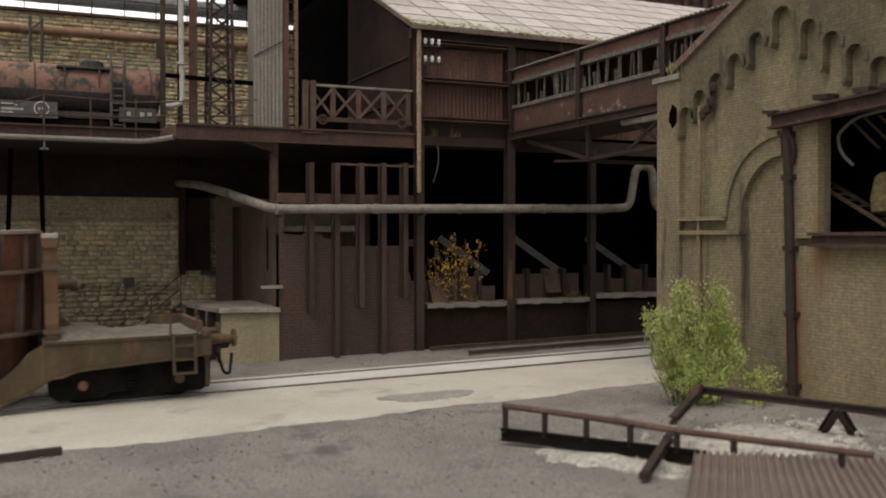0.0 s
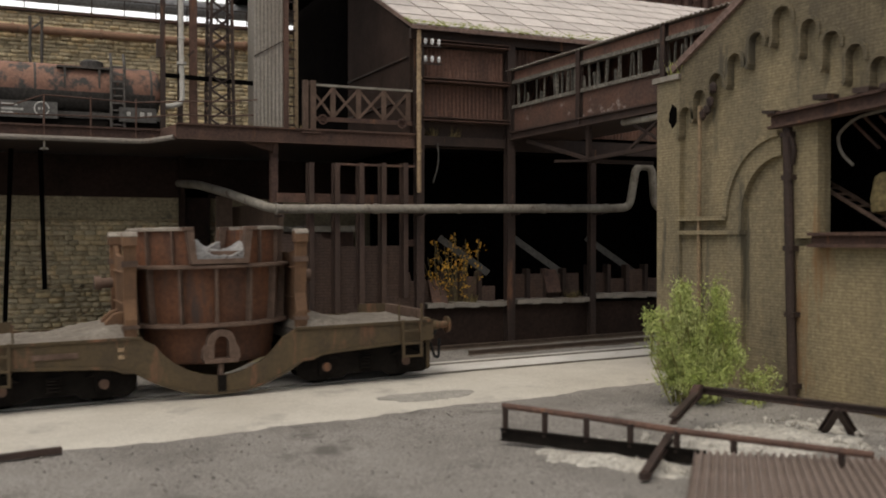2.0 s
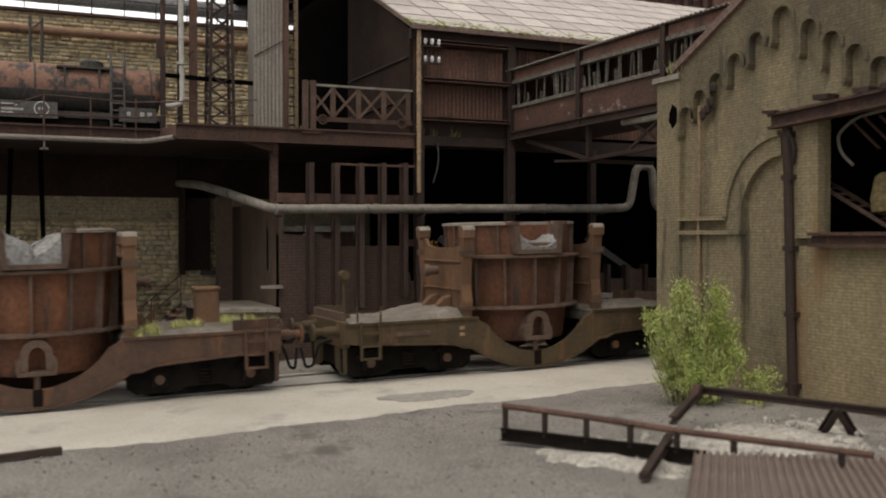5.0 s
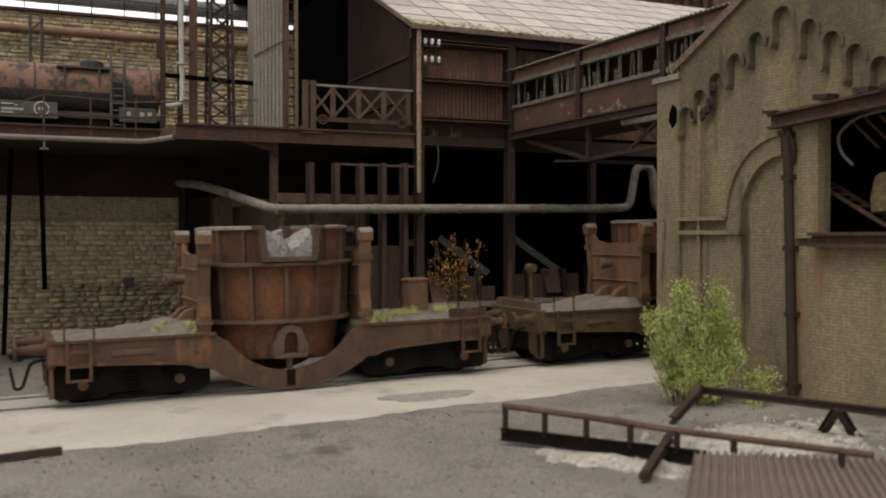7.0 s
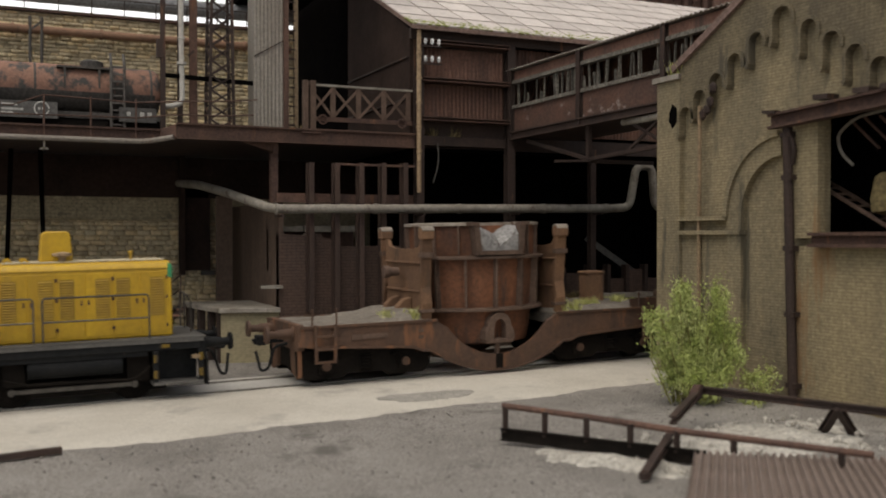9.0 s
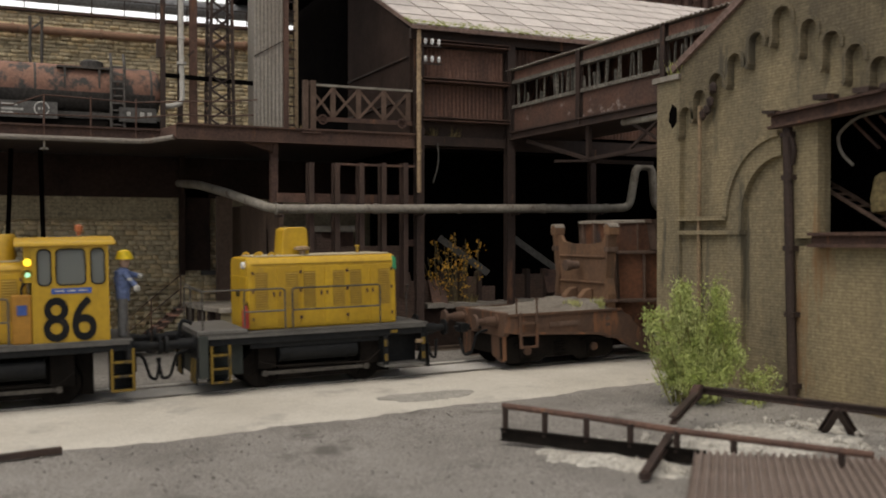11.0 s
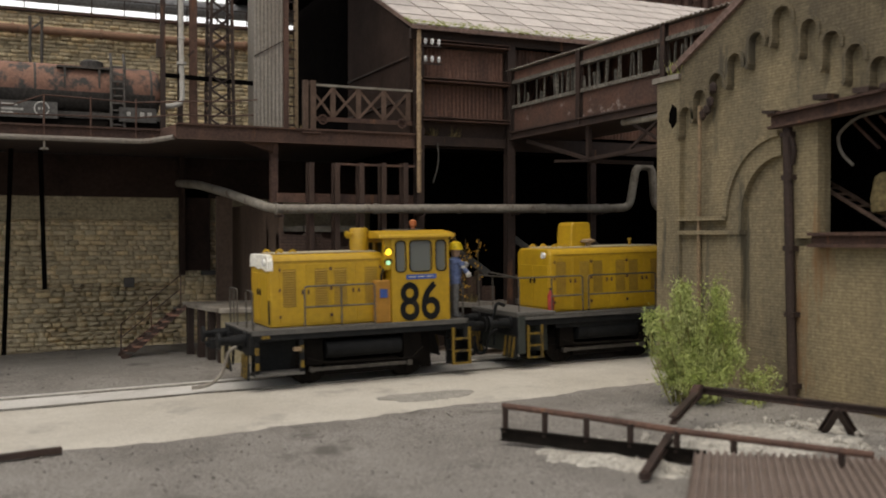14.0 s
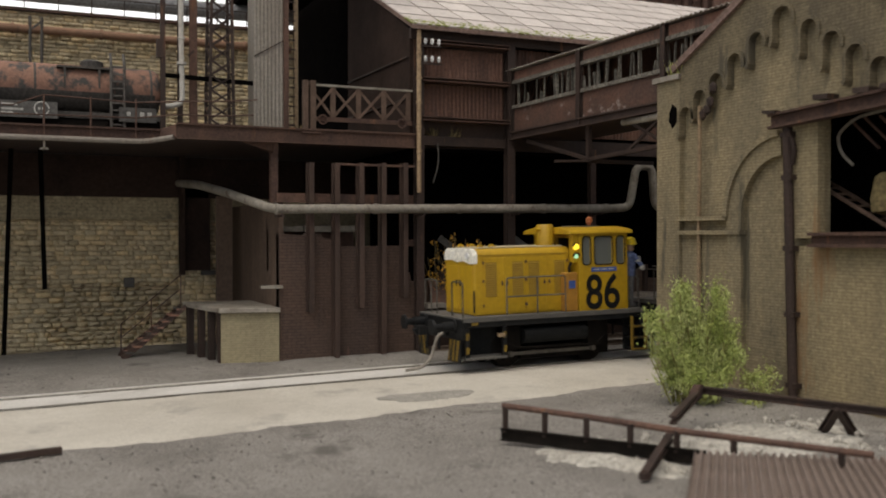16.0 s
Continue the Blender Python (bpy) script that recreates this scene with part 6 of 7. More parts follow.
        bm = tube(B(), [(2.55, 0.6, 1.3), (2.55, 0.6, 1.85)], 0.04, 8)
        part("brake_post", bm, PEDESTAL, w)
        bm = B()
        spots = [(rnd.uniform(1.95, 2.5), rnd.uniform(-1.2, -0.2)) for _ in range(8)] + [(rnd.uniform(2.8, 3.3), rnd.uniform(-1.2, 0.4)) for _ in range(9)] + [(rnd.uniform(3.8, 4.7), rnd.uniform(-0.8, 0.9)) for _ in range(9)] + [(rnd.uniform(-2.9, -2.0), rnd.uniform(-1.2, -0.4)) for _ in range(7)]
        for x, y in spots:
            tuft(bm, x, y, 1.36, 0.15, rnd.uniform(0.16, 0.34), 46, rnd)
        tagged(part("grass", bm, LIME_GRASS, w, "pale lime grass tufts growing on the deck"), kind="stuff")
    return w


def louvre(parent, x0, x1, y, z0, z1):
    bm = box(B(), x0 - 0.01, x1 + 0.01, y - 0.006, y, z0 - 0.01, z1 + 0.01)
    n = 15
    for k in range(n):
        z = z0 + (z1 - z0) * k / n
        prism(bm, [(y - 0.004, z), (y - 0.022, z + 0.005), (y - 0.004, z + (z1 - z0) / n * 0.7)], "x", x0, x1)
    part("louvre", bm, YELLOW_DARK, parent)


def hood(parent, x0, x1, hw, z0, z1, doors, lead, chip=False):
    """Engine hood: double louvred doors on both sides; lead is the plain stretch before the first door."""
    prof = [(-hw, z0), (-hw, z1 - 0.16), (-hw + 0.05, z1 - 0.06), (-hw + 0.16, z1), (hw - 0.16, z1), (hw - 0.05, z1 - 0.06), (hw, z1 - 0.16), (hw, z0)]
    bm = prism(B(), prof, "x", x0, x1)
    h = part("hood", bm, YELLOW, parent, "yellow engine hood with louvred doors", bevel=0.03)
    w = (x1 - x0 - 0.1 - lead) / doors
    for k in range(doors):
        a = x0 + lead + k * w
        for y in (-hw, hw):
            s = -1 if y < 0 else 1
            yy = y + s * 0.014
            bm = box(B(), a + 0.014, a + w - 0.014, min(y, yy), max(y, yy), z0 + 0.07, z1 - 0.22)
            door = part("door", bm, YELLOW, h, bevel=0.006)
            if s < 0:
                mid = (a + a + w) / 2 + (0.07 if k % 2 else -0.07)
                louvre(door, mid - w * 0.24, mid + w * 0.24, yy, z0 + 0.46, z1 - 0.34)
                hx = a + 0.05 if k % 2 else a + w - 0.09
                bm = box(B(), hx, hx + 0.035, yy - 0.03, yy, z0 + 0.72, z0 + 0.82)
                part("handle", bm, RUST, door)
                bx = a + w - 0.03 if k % 2 else a - 0.01
                for z in (z0 + 0.2, z0 + 0.8, z1 - 0.38):
                    part("hinge", box(B(), bx, bx + 0.04, yy - 0.022, yy, z, z + 0.07), RUST, door)
    bm = box(B(), x0 + 0.2, x1 - 0.1, -hw + 0.18, hw - 0.18, z1, z1 + 0.035)
    part("roof_plate", bm, ROOF_DUST, h, "dusty pale top plate", bevel=0.01)
    bm = box(B(), x0 + 0.1, x1 - 0.1, -hw - 0.012, -hw + 0.02, z1 - 0.175, z1 - 0.15)
    part("drip_strip", bm, YELLOW_DARK, h)
    for x in (x0 + 0.3, x0 + 0.62):
        for y in (-hw + 0.25, hw - 0.33):
            bm = prism(B(), arc(x, z1 + 0.02, 0.09, 0, 180, 8) + arc(x, z1 + 0.02, 0.04, 180, 0, 8), "y", y, y + 0.05)
            part("lifting_eye", bm, YELLOW, h)
    # nose: two doors, grab handles and lamp
    for ya, yb in ((-hw + 0.1, -0.02), (0.02, hw - 0.1)):
        bm = box(B(), x0 - 0.02, x0, ya, yb, z0 + 0.1, z1 - 0.42)
        nd = part("nose_door", bm, YELLOW, h, bevel=0.008)
        part("handle", box(B(), x0 - 0.05, x0 - 0.02, -0.12 if ya < -0.1 else 0.08, -0.08 if ya < -0.1 else 0.12, z0 + 0.7, z0 + 0.85), FRAME, nd)
    bm = cyl(B(), (x0, -hw + 0.28, z1 - 0.17), (x0 - 0.07, -hw + 0.28, z1 - 0.17), 0.08, 14)
    part("headlight", bm, PORCELAIN, h, smooth=True)
    bm = tube(B(), [(x0 - 0.03, -hw - 0.03, z0 + 0.08), (x0 - 0.03, -hw - 0.03, z0 + 0.62)], 0.022, 6)
    part("grab_bar", bm, FRAME, h)
    if chip:
        bm = prism(B(), [(-hw - 0.008, z1 - 0.36), (-hw - 0.008, z1 - 0.15), (-hw + 0.05, z1 - 0.05), (-hw + 0.15, z1 + 0.008), (hw - 0.15, z1 + 0.008), (hw, z1 - 0.14), (hw, z1 - 0.3),
                         (0.35, z1 - 0.27), (0.1, z1 - 0.34), (-0.3, z1 - 0.29), (-0.6, z1 - 0.38)], "x", x0 - 0.03, x0 + 0.09)
        part("chipped_nose", bm, WHITE_CHIP, h, "white chipped paint on the nose", bevel=0.012)
    return h


def handrail(parent, pts_, posts, y):
    bm = tube(B(), pts_, 0.02, 6, 0.08, 4)
    part("handrail", bm, RAIL_GREY, parent)
    for x, z0, z1 in posts:
        bm = tube(B(), [(x, y, z0), (x, y, z1)], 0.02, 6)
        part("handrail_post", bm, RAIL_GREY, parent)


def corner_well(w, x0, x1, z0):
    """Open step well at a frame corner: two posts, a footboard and a lamp bracket."""
    bm = B()
    for x in (x0, x1):
        beam(bm, (x, -1.22, 0.30), (x, -1.22, z0), 0.10, 0.07, (0, 1, 0))
    box(bm, x0, x1, -0.75, -0.68, 0.35, z0)
    st = part("corner_well", bm, FRAME, w)
    bm = box(B(), x0 - 0.05, x1 + 0.05, -1.27, -0.75, 0.30, 0.36)
    part("footboard", bm, DECK, st, "dusty grey footboard")
    bm = B()
    for x in (x0, x1):
        for z in (0.45, 0.78):
            beam(bm, (x, -1.262, z), (x, -1.262, z + 0.16), 0.085, 0.015, (0, 1, 0))
    box(bm, x0 + 0.1, x0 + 0.28, -1.262, -1.25, z0 + 0.06, z0 + 0.13)
    part("hazard_stripe", bm, DIRTY_YELLOW, st, "worn yellow hazard marks")
    bm = box(B(), x1 - 0.18, x1 - 0.02, -1.3, -1.2, 0.82, 0.9)
    part("marker_lamp", bm, OCHRE_POST, st)


def yellow_steps(w, x0, x1, z0):
    bm = B()
    for x in (x0, x1):
        beam(bm, (x, -1.28, 0.24), (x, -1.28, z0 + 0.05), 0.05, 0.07, (0, 1, 0))
    for k in range(3):
        box(bm, x0, x1, -1.3, -1.26, 0.24 + k * 0.29, 0.29 + k * 0.29)
    st = part("cab_steps", bm, DIRTY_YELLOW, w, "yellow-edged access steps")
    bm = B()
    for k in range(3):
        box(bm, x0, x1, -1.26, -0.95, 0.24 + k * 0.29, 0.28 + k * 0.29)
    box(bm, x0 - 0.03, x1 + 0.03, -0.95, -0.9, 0.24, z0)
    part("tread", bm, FRAME, st)


def underframe(w, L, z0, z1, front="short"):
    bm = box(B(), -L, L, -1.22, 1.22, z0, z1)
    fr_ = part("frame", bm, FRAME, w, "black frame sill", bevel=0.015)
    bm = box(B(), -L, L, -1.26, 1.26, z1, z1 + 0.035)
    part("deck_plate", bm, DECK, w, "dusty grey running board")
    for y in (-1.265, 1.225):
        bm = box(B(), -L + 0.05, L - 0.05, y, y + 0.04, z1 - 0.07, z1 - 0.005)
        part("deck_edge", bm, DECK, fr_)
    # Black boxes for brake gear, enlarged to fill in the shadow below the frame.
    bm = B()
    box(bm, -1.35, 1.9, -0.62, 0.62, 0.15, z0)
    box(bm, -0.85, 0.9, -0.9, -0.62, 0.18, 0.5)
    box(bm, -1.3, -0.9, -1.0, -0.62, 0.45, z0)
    box(bm, 1.05, 1.5, -1.0, -0.62, 0.4, z0)
    part("tank_gear", bm, BOGIE, w)
    bm = cyl(B(), (-0.85, -0.98, 0.78), (0.95, -0.98, 0.78), 0.20, 18)
    for x in (-0.6, 0.7):
        cyl(bm, (x, -0.98, 0.78), (x + 0.05, -0.98, 0.78), 0.215, 18)
    part("air_tank", bm, FRAME, w, "black cylindrical air tank", smooth=True)
    bm = tube(B(), [(-1.3, -1.12, 0.62), (-0.9, -1.14, 0.5), (1.2, -1.14, 0.46), (1.5, -1.12, 0.7)], 0.022, 6, 0.1)
    part("air_pipe", bm, BOGIE, w)
    bm = beam(B(), (-1.15, -0.95, 0.34), (1.2, -0.95, 0.34), 0.05, 0.08)
    part("side_rod", bm, RAIL_GREY, w, "greasy grey coupling rod")
    for x in (-1.15, 1.2):
        bm = cyl(B(), (x, -1.02, 0.34), (x, -0.9, 0.34), 0.07, 10)
        part("crank_pin", bm, RAIL_GREY, w)
        wheelset(w, x, 0.45)
    for sx in (-1, 1):
        x = sx * L
        bm = box(B(), min(x, x - sx * 0.12), max(x, x - sx * 0.12), -1.25, 1.25, 0.78, z1)
        bb = part("buffer_beam", bm, FRAME, w, bevel=0.015)
        bm = B()
        for y in (-0.55, 0.35):
            box(bm, min(x, x + sx * 0.1), max(x, x + sx * 0.1), y, y + 0.2, 0.85, 1.15)
        tube(bm, [(x, -0.3, 0.95), (x + sx * 0.14, -0.3, 0.9), (x + sx * 0.16, -0.3, 0.5)], 0.03, 6, 0.1)
        tube(bm, [(x, 0.4, 0.95), (x + sx * 0.14, 0.4, 0.9), (x + sx * 0.16, 0.45, 0.45)], 0.03, 6, 0.1)
        part("beam_gear", bm, FRAME, bb)
        buffers(w, x, sx, 1.10, FRAME, 0.19, 0.87, 0.62)
        coupler(w, x, sx, front if sx < 0 else "short")
        for s in (-1, 1):
            bm = prism(B(), [(s * 0.5, 0.24), (s * 1.24, 0.24), (s * 1.24, 0.80), (s * 0.85, 0.80)], "x", min(x + sx * 0.005, x + sx * 0.04), max(x + sx * 0.005, x + sx * 0.04))
            gd = part("rail_guard", bm, FRAME, w)
            bm = B()
            for k in range(3):
                y = s * (0.56 + k * 0.21)
                prism(bm, [(y, 0.27), (y + s * 0.11, 0.27), (y + s * 0.25, 0.78), (y + s * 0.14, 0.78)], "x", min(x + sx * 0.042, x + sx * 0.05), max(x + sx * 0.042, x + sx * 0.05))
            part("hazard_stripe", bm, DIRTY_YELLOW, gd, "yellow hazard stripe")


def locomotive():
    w = thing("locomotive", "weathered yellow diesel shunter with end cab, black frame", "locomotive", group="train")
    underframe(w, 2.62, 1.06, 1.27, "long")
    corner_well(w, -2.46, -1.46, 1.06)
    yellow_steps(w, 2.2, 2.62, 1.06)
    h = hood(w, -2.05, 0.66, 0.84, 1.305, 2.93, 4, 0.22, True)
    bm = lathe(B(), [(0.22, 2.93), (0.22, 3.46), (0.19, 3.5), (0.12, 3.5)], 18, 1, 1, 0.26, -0.28)
    part("exhaust_box", bm, YELLOW, w, "yellow exhaust casing", smooth=True)
    bm = cyl(B(), (0.05, -0.42, 3.36), (-0.12, -0.42, 3.36), 0.03, 8, 0.07)
    part("horn", bm, YELLOW, w)
    # cab with real openings; its front corner is cut back beside the hood
    x0, x1, hw, z0, z1 = 0.74, 2.20, 1.12, 1.29, 3.26
    sill, head = 2.47, 3.16
    wins = ((0.86, 1.09), (1.21, 1.74), (1.87, 2.11))
    bm = B()
    for s in (-1, 1):
        a, b = sorted((s * hw, s * (hw - 0.06)))
        box(bm, x0, x1, a, b, z0, sill)
        box(bm, x0, x1, a, b, head, z1)
        edges = [x0] + [e for p in wins for e in p] + [x1]
        for k in range(0, len(edges), 2):
            box(bm, edges[k], edges[k + 1], a, b, sill, head)
        # rounded window corners
        r = 0.07
        for p, q in wins:
            for cx_, dx in ((p, 1), (q, -1)):
                for cz, dz in ((sill, 1), (head, -1)):
                    fillet = [(cx_, cz)] + [(cx_ + dx * (r - r * math.sin(radians(t_))), cz + dz * (r - r * math.cos(radians(t_)))) for t_ in range(0, 91, 18)]
                    prism(bm, fillet, "y", a, b)
    for x in (x0, x1 - 0.06):
        box(bm, x, x + 0.06, -hw + 0.06, hw - 0.06, z0, 2.47)
        box(bm, x, x + 0.06, -hw + 0.06, hw - 0.06, 3.14, z1)
        for y in (-hw + 0.06, -0.08, hw - 0.22):
            box(bm, x, x + 0.06, y, y + 0.16, 2.47, 3.14)
    cab = part("cab", bm, YELLOW, w, "yellow driver's cab")
    for s in (-1, 1):
        for p, q in wins:
            y = s * (hw - 0.035)
            bm = prism(B(), [(p - 0.03, sill - 0.03), (q + 0.03, sill - 0.03), (q + 0.03, head + 0.03), (p - 0.03, head + 0.03)], "y", y, y + 0.012)
            win = part("window", bm, PANE, cab, "dull grey cab window")
            r, t_ = 0.09, 0.026
            def loop(g):
                out = []
                for cx_, cz, a0 in ((q - r, head - r, 0), (p + r, head - r, 90), (p + r, sill + r, 180), (q - r, sill + r, 270)):
                    out += [(cx_ + (r + g) * math.cos(radians(a0 + k * 18)), cz + (r + g) * math.sin(radians(a0 + k * 18))) for k in range(6)]
                return out
            o, i_ = loop(t_), loop(0.0)
            bm = B()
            ya, yb = sorted((s * hw, s * (hw + 0.014)))
            rings = [[bm.verts.new((x, yy, z)) for x, z in lp] for lp, yy in ((o, ya), (o, yb), (i_, yb), (i_, ya))]
            n = len(o)
            for k in range(4):
                for m in range(n):
                    bm.faces.new((rings[k][m], rings[k][(m + 1) % n], rings[(k + 1) % 4][(m + 1) % n], rings[(k + 1) % 4][m]))
            part("window_frame", bm, FRAME, win, "black rubber window surround")
    prof = [(-hw - 0.08, z1 - 0.02), (-hw - 0.06, z1 + 0.05), (-hw + 0.1, z1 + 0.10), (-0.5, z1 + 0.16), (0.5, z1 + 0.16), (hw - 0.1, z1 + 0.10), (hw + 0.06, z1 + 0.05), (hw + 0.08, z1 - 0.02)]
    bm = prism(B(), prof, "x", x0 - 0.30, x1 + 0.14)
    rf = part("cab_roof", bm, YELLOW, w, "sun-faded yellow cab roof", bevel=0.015)
    bm = box(B(), 1.1, 1.75, -0.5, 0.3, z1 + 0.13, z1 + 0.19)
    part("roof_hatch", bm, DECK, rf)
    bm = lathe(B(), [(0.05, z1 + 0.1), (0.05, z1 + 0.26), (0.085, z1 + 0.27), (0.085, z1 + 0.38), (0.03, z1 + 0.42)], 12, 1, 1, 1.72, -0.1)
    part("beacon", bm, BEACON, rf, "small orange beacon", smooth=True)
    bm = box(B(), 1.10, 1.86, -hw - 0.012, -hw, 2.28, 2.39)
    np_ = part("name_plate", bm, BLUE, cab, "blue name plate under the windows")
    bm = B()
    for k in range(3):
        box(bm, 1.17 + k * 0.22, 1.34 + k * 0.22, -hw - 0.016, -hw - 0.012, 2.325, 2.35)
    part("lettering", bm, CHALK, np_)
    writing("86", 1.22, FRAME, "number", cab, (1.44, -hw - 0.010, 1.72), (1, 0, 0), (0, 0, 1), "large black painted number 86", 0.86)
    # control locker between hood and cab
    bm = box(B(), 0.36, 0.73, -1.08, -0.84, 1.305, 2.28)
    lk = part("locker", bm, LOCKER, w, "faded orange control locker", bevel=0.02)
    bm = box(B(), 0.46, 0.64, -1.10, -1.08, 1.88, 2.08)
    part("locker_plate", bm, BLUE, lk)
    bm = tube(B(), [(0.55, -0.96, 2.28), (0.55, -0.96, 2.4), (0.62, -0.96, 2.55)], 0.03, 6)
    part("conduit", bm, FRAME, lk)
    bm = box(B(), 0.60, 0.74, -1.08, -0.9, 2.52, 3.24)
    sg = part("signal_box", bm, YELLOW, w)
    for z, m in ((2.93, LAMP_YELLOW), (2.68, LAMP_GREEN)):
        bm = cyl(B(), (0.67, -1.08, z), (0.67, -1.13, z), 0.078 if z > 2.8 else 0.05, 16)
        part("signal_lamp", bm, m, sg, "glowing signal lamp")
        bm = prism(B(), arc(0.67, z, 0.095, 0, 180, 10) + arc(0.67, z, 0.08, 180, 0, 10), "y", -1.17, -1.08)
        part("lamp_hood", bm, FRAME, sg)
    handrail(w, [(-1.35, -1.18, 1.31), (-1.35, -1.18, 2.22), (0.3, -1.18, 2.22), (0.3, -1.18, 1.31)], [(-0.5, 1.31, 2.22)], -1.18)
    handrail(w, [(-1.35, -1.18, 1.76), (0.3, -1.18, 1.76)], [], -1.18)
    handrail(w, [(-2.5, -1.1, 1.31), (-2.5, -1.1, 2.15), (-2.5, -0.5, 2.15), (-2.5, -0.5, 1.31)], [], -1.1)
    handrail(w, [(-2.5, 0.4, 1.31), (-2.5, 0.4, 2.15), (-2.5, 1.12, 2.15), (-2.5, 1.12, 1.31)], [(-2.5, 1.31, 2.15)], 0.75)
    handrail(w, [(2.55, -1.1, 1.31), (2.55, -1.1, 2.1), (2.55, -0.5, 2.1), (2.55, -0.5, 1.31)], [], 1.1)
    return w


def slug():
    w = thing("booster_locomotive", "cabless yellow booster locomotive with black frame", "locomotive", group="train")
    underframe(w, 2.64, 1.02, 1.25)
    corner_well(w, 1.60, 2.52, 1.02)
    h = hood(w, -1.46, 2.02, 0.85, 1.29, 2.88, 6, 0.10, False)
    bm = prism(B(), [(-0.55, 2.88), (0.10, 2.88), (0.06, 3.48), (0.0, 3.54), (-0.42, 3.54), (-0.5, 3.48)], "y", -0.35, 0.35)
    part("exhaust_box", bm, YELLOW, w, "tapered yellow exhaust box", bevel=0.025)
    bm = lathe(B(), [(0.07, 2.9), (0.07, 3.0), (0.19, 3.03), (0.19, 3.08), (0.06, 3.11)], 16, 1, 1, -0.12, -0.52)
    part("vent_cap", bm, OCHRE_POST, w, smooth=True)
    bm = lathe(B(), [(0.03, 2.9), (0.03, 3.05), (0.06, 3.06), (0.05, 3.1)], 10, 1, 1, 1.25, -0.4)
    part("filler_cap", bm, YELLOW, h, smooth=True)
    bm = prism(B(), [(1.93, 2.55), (2.035, 2.50), (2.035, 2.78), (1.95, 2.84)], "y", -0.865, -0.62)
    part("green_mark", bm, GREEN, h, "green painted corner mark", bevel=0.01)
    bm = lathe(B(), [(0.08, 1.36), (0.085, 1.72), (0.05, 1.78), (0.03, 1.86)], 12, 1, 1, -1.56, -1.02)
    part("extinguisher", bm, RED, w, "small red fire extinguisher", smooth=True)
    for a, b in ((-1.62, -0.72), (-0.55, 1.5)):
        handrail(w, [(a, -1.18, 1.29), (a, -1.18, 2.2), (b, -1.18, 2.2), (b, -1.18, 1.29)], [], -1.18)
        handrail(w, [(a, -1.18, 1.72), (b, -1.18, 1.72)], [], -1.18)
    handrail(w, [(-2.5, -1.1, 1.36), (-2.5, -1.1, 2.2), (-2.62, 0.2, 2.3)], [], -1.1)
    handrail(w, [(-2.5, 1.1, 1.36), (-2.5, 1.1, 2.2), (-2.5, -1.1, 2.2)], [(-2.5, 1.36, 2.2)], 0.3)
    handrail(w, [(-1.62, -1.18, 2.2), (-2.5, -1.1, 2.2)], [], -1.18)
    handrail(w, [(2.5, -0.3, 1.29), (2.5, -0.3, 1.95), (2.3, -0.9, 2.15)], [], -1.1)
    handrail(w, [(2.5, 0.5, 1.29), (2.5, 0.5, 2.1), (2.5, 1.1, 2.1), (2.5, 1.1, 1.29)], [], 1.1)
    # equipment cabinet under the raised end of the deck, with its steps
    bm = box(B(), -2.62, -2.42, -1.28, 1.1, 0.36, 1.27)
    box(bm, -2.42, -1.62, -0.95, 1.1, 0.36, 1.27)
    part("end_cabinet", bm, CABINET, w, "dull green-black equipment cabinet", bevel=0.02)
    bm = box(B(), -2.64, -1.58, -1.28, 1.26, 1.29, 1.37)
    part("raised_deck", bm, DECK, w, "pale grey raised end deck", bevel=0.012)
    yellow_steps(w, -2.36, -1.98, 1.0)
    bm = box(B(), -1.5, 1.45, -1.16, -1.05, 0.92, 1.04)
    part("side_skirt", bm, FRAME, w)
    bm = tube(B(), [(-2.64, -0.6, 1.5), (-2.85, -0.6, 1.6), (-2.95, -0.5, 1.1), (-3.2, -0.4, 0.95)], 0.04, 8, 0.15)
    part("jumper_cable", bm, FRAME, w, "thick black jumper cable")
    return w


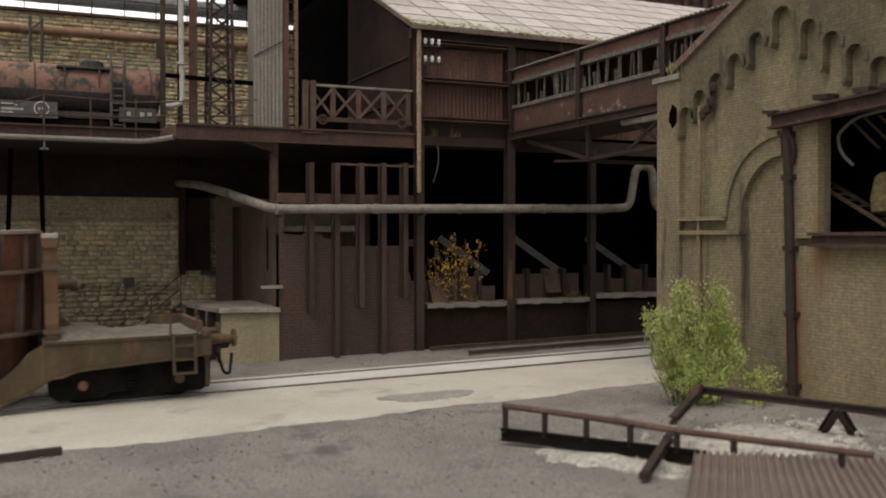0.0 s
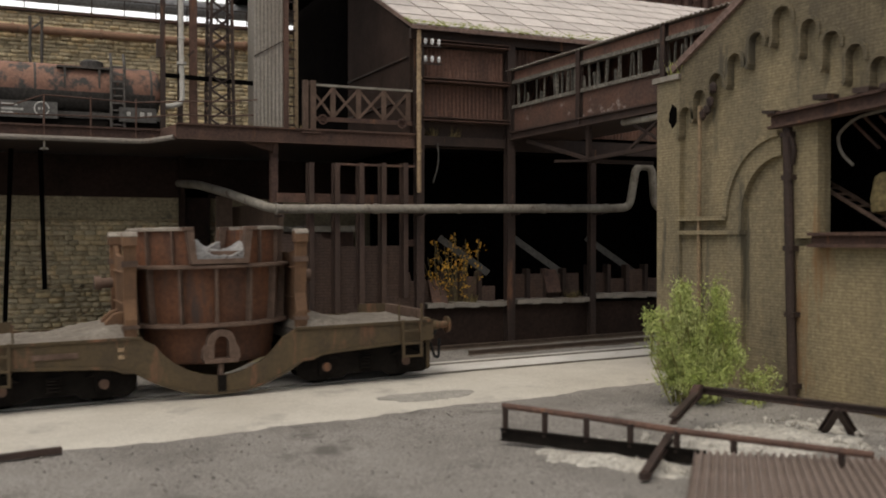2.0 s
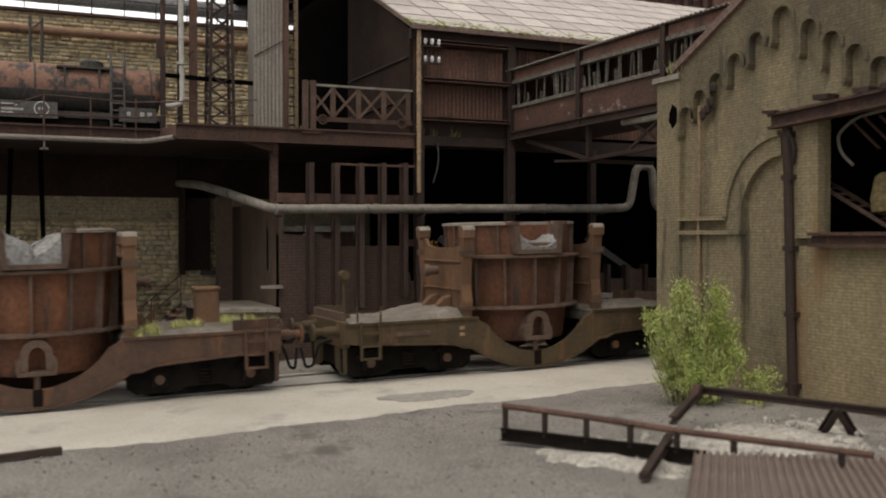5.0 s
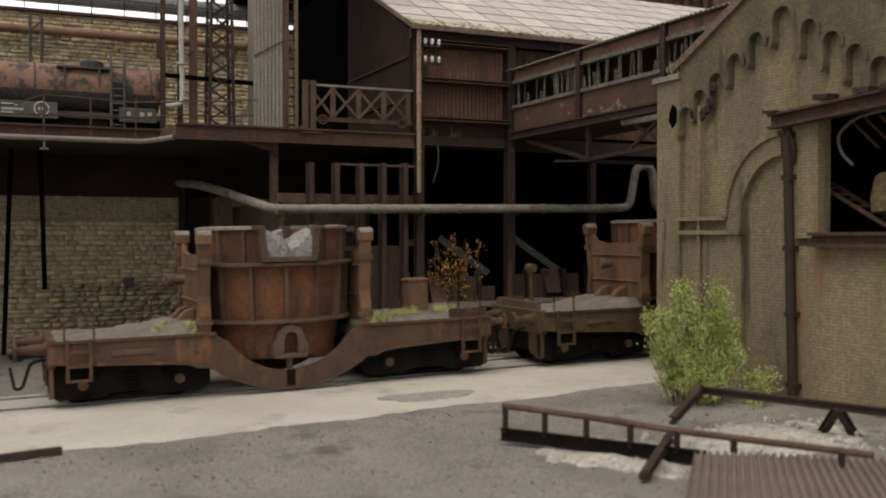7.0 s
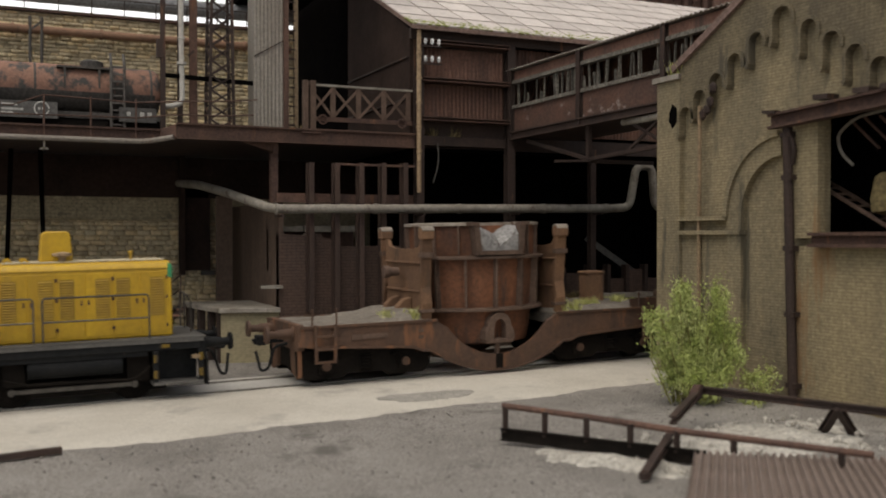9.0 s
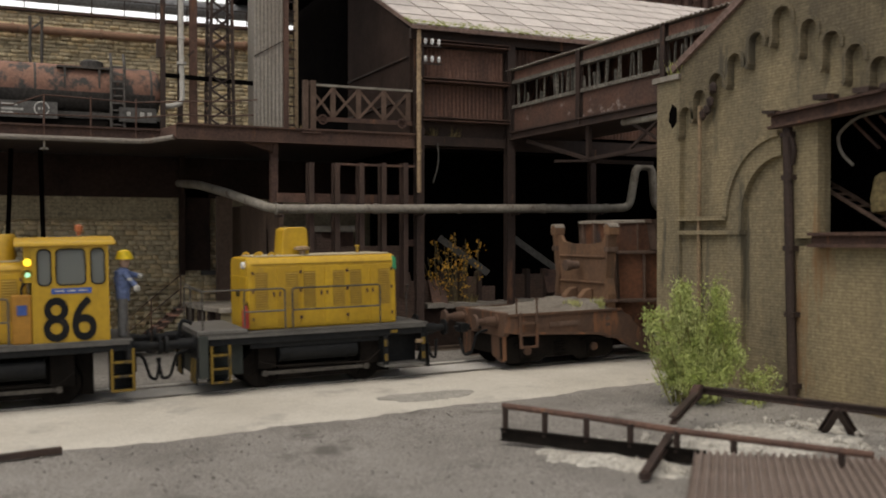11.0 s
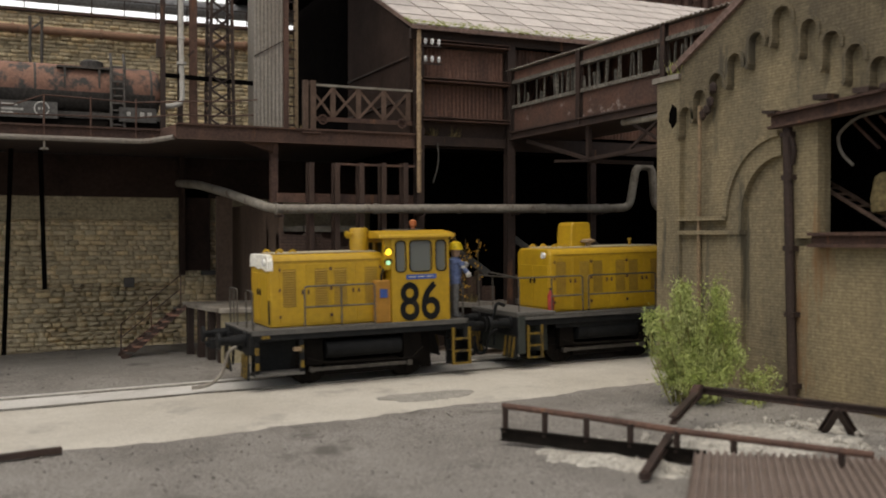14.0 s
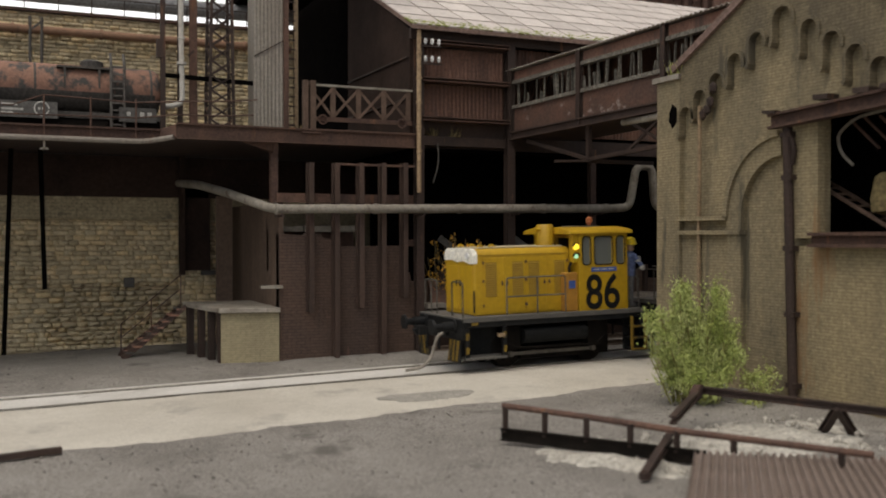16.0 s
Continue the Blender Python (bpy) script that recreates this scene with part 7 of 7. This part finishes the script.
def figurine():
    """A tiny painted standing figure holding the rail, one plain mesh."""
    bm = B()
    counts = []
    for s in (-1, 1):
        cyl(bm, (0.0, s * 0.09, 0.0), (0.02, s * 0.08, 0.78), 0.075, 10, 0.10)
        box(bm, -0.06, 0.14, s * 0.09 - 0.055, s * 0.09 + 0.055, 0.0, 0.08)
    counts.append(len(bm.faces))
    lathe(bm, [(0.15, 0.74), (0.17, 0.95), (0.20, 1.2), (0.18, 1.36), (0.07, 1.43)], 12, 0.9, 1.0, 0.04)
    cyl(bm, (0.06, -0.2, 1.32), (0.26, -0.24, 1.06), 0.07, 8, 0.055)
    cyl(bm, (0.06, 0.2, 1.32), (0.36, 0.1, 1.24), 0.07, 8, 0.055)
    counts.append(len(bm.faces))
    lathe(bm, [(0.05, 1.40), (0.10, 1.47), (0.11, 1.58), (0.06, 1.66)], 12, 1, 0.9, 0.08)
    counts.append(len(bm.faces))
    lathe(bm, [(0.17, 1.60), (0.155, 1.66), (0.12, 1.76), (0.04, 1.80)], 14, 1.1, 1.0, 0.08)
    counts.append(len(bm.faces))
    bmesh.ops.create_icosphere(bm, subdivisions=2, radius=0.075, matrix=Matrix.Translation((0.29, -0.25, 1.0)))
    bmesh.ops.create_icosphere(bm, subdivisions=2, radius=0.06, matrix=Matrix.Translation((0.4, 0.08, 1.24)))
    box(bm, 0.1, 0.2, -0.3, -0.16, 1.16, 1.22)
    bm.faces.ensure_lookup_table()
    for i, f in enumerate(bm.faces):
        f.material_index = sum(i >= c for c in counts)
    ob = part("figurine", bm, (TROUSER, DENIM, SKIN, HELMET, CHALK), None, smooth=True)
    return tagged(ob, "tiny painted figurine in blue with a yellow helmet", "figurine")


wagon_front = ladle_wagon("olive-brown slag ladle wagon with a rusty ladle and ash-covered deck", WAGON_OLIVE, True, 1)
wagon_rear = ladle_wagon("rust-brown slag ladle wagon with lime grass growing on its deck", WAGON_RUST, False, 2)
booster = slug()
loco = locomotive()
crew = figurine()

# ---- rubble stones of the lower wall, one by one ----
rnd = random.Random(41)
everyone = list(stones(-1.0, 7.0, 0.0, 4.0, 32.3, 0.148, 0.30, rnd))
chosen = [s for s in everyone if 1.2 < s[0] < 5.0 and 0.1 < s[2] < 2.0]
rest = [s for s in everyone if s not in chosen]
rest += chosen[300:]
chosen = chosen[:300]
kinds = []
for k in range(14):
    bm = B()
    stone_mesh(bm, 1.0, 1.0, 0.14, (0, 0, 0), None)
    bmesh.ops.recalc_face_normals(bm, faces=list(bm.faces))
    for v in bm.verts:
        if v.co.y < 0.02:
            v.co += Vector((rnd.uniform(-0.14, 0.14), rnd.uniform(-0.04, 0.015), rnd.uniform(-0.14, 0.14)))
        elif v.co.y < 0.06:
            v.co += Vector((rnd.uniform(-0.07, 0.07), 0, rnd.uniform(-0.09, 0.09)))
    for v in bm.verts:
        v.co *= U
    bmesh.ops.recalc_face_normals(bm, faces=list(bm.faces))
    me = bpy.data.meshes.new("stone")
    bm.to_mesh(me)
    bm.free()
    me.materials.append(STONE)
    kinds.append(me)
for a, b, z0, z1, y in chosen:
    ob = new("stone", rnd.choice(kinds))
    ob.parent = wall_stone
    ob.location = Vector((a, y, z0)) * U
    ob.scale = (b - a, 1, z1 - z0)
bm = B()
for a, b, z0, z1, y in rest:
    stone_mesh(bm, b - a, z1 - z0, 0.14, (a, y, z0), rnd)
tagged(part("stone_courses", bm, STONE, wall_stone, "coursed yellow rubble stones"), kind="stuff")


# ---- what moves ----
def travelled(t):
    """Metres run by the train since the start: steady, easing slightly at the end."""
    return 2.55 * t - 0.03 * max(0.0, t - 14.0)


def motions():
    climb = math.degrees(math.atan(GRADE))
    times = [k * 0.2 for k in range(81)]
    for ob, start, dx, dy, dz in ((wagon_front, -0.75, 0, 0, 0), (wagon_rear, -12.0, 0, 0, 0), (booster, -21.52, 0, 0, 0), (loco, -28.09, 0, 0, 0), (crew, -28.09, 2.44, -0.75, 1.33)):
        rows = []
        for t in times[::4] + [16.0]:
            x = start + travelled(t) + dx
            rows.append((t, pose(x * U, (TRACK_Y + dy) * U, (level(x) + 0.03 + dz) * U, 0, -climb, 0)))
        walk(ob, rows[:-1] if rows[-1][0] == rows[-2][0] else rows)
    for ob, x, r in WHEELS:
        walk(ob, [(t, pose(x * U, 0, r * U, 0, math.degrees(travelled(t) / r), 0)) for t in times])


motions()
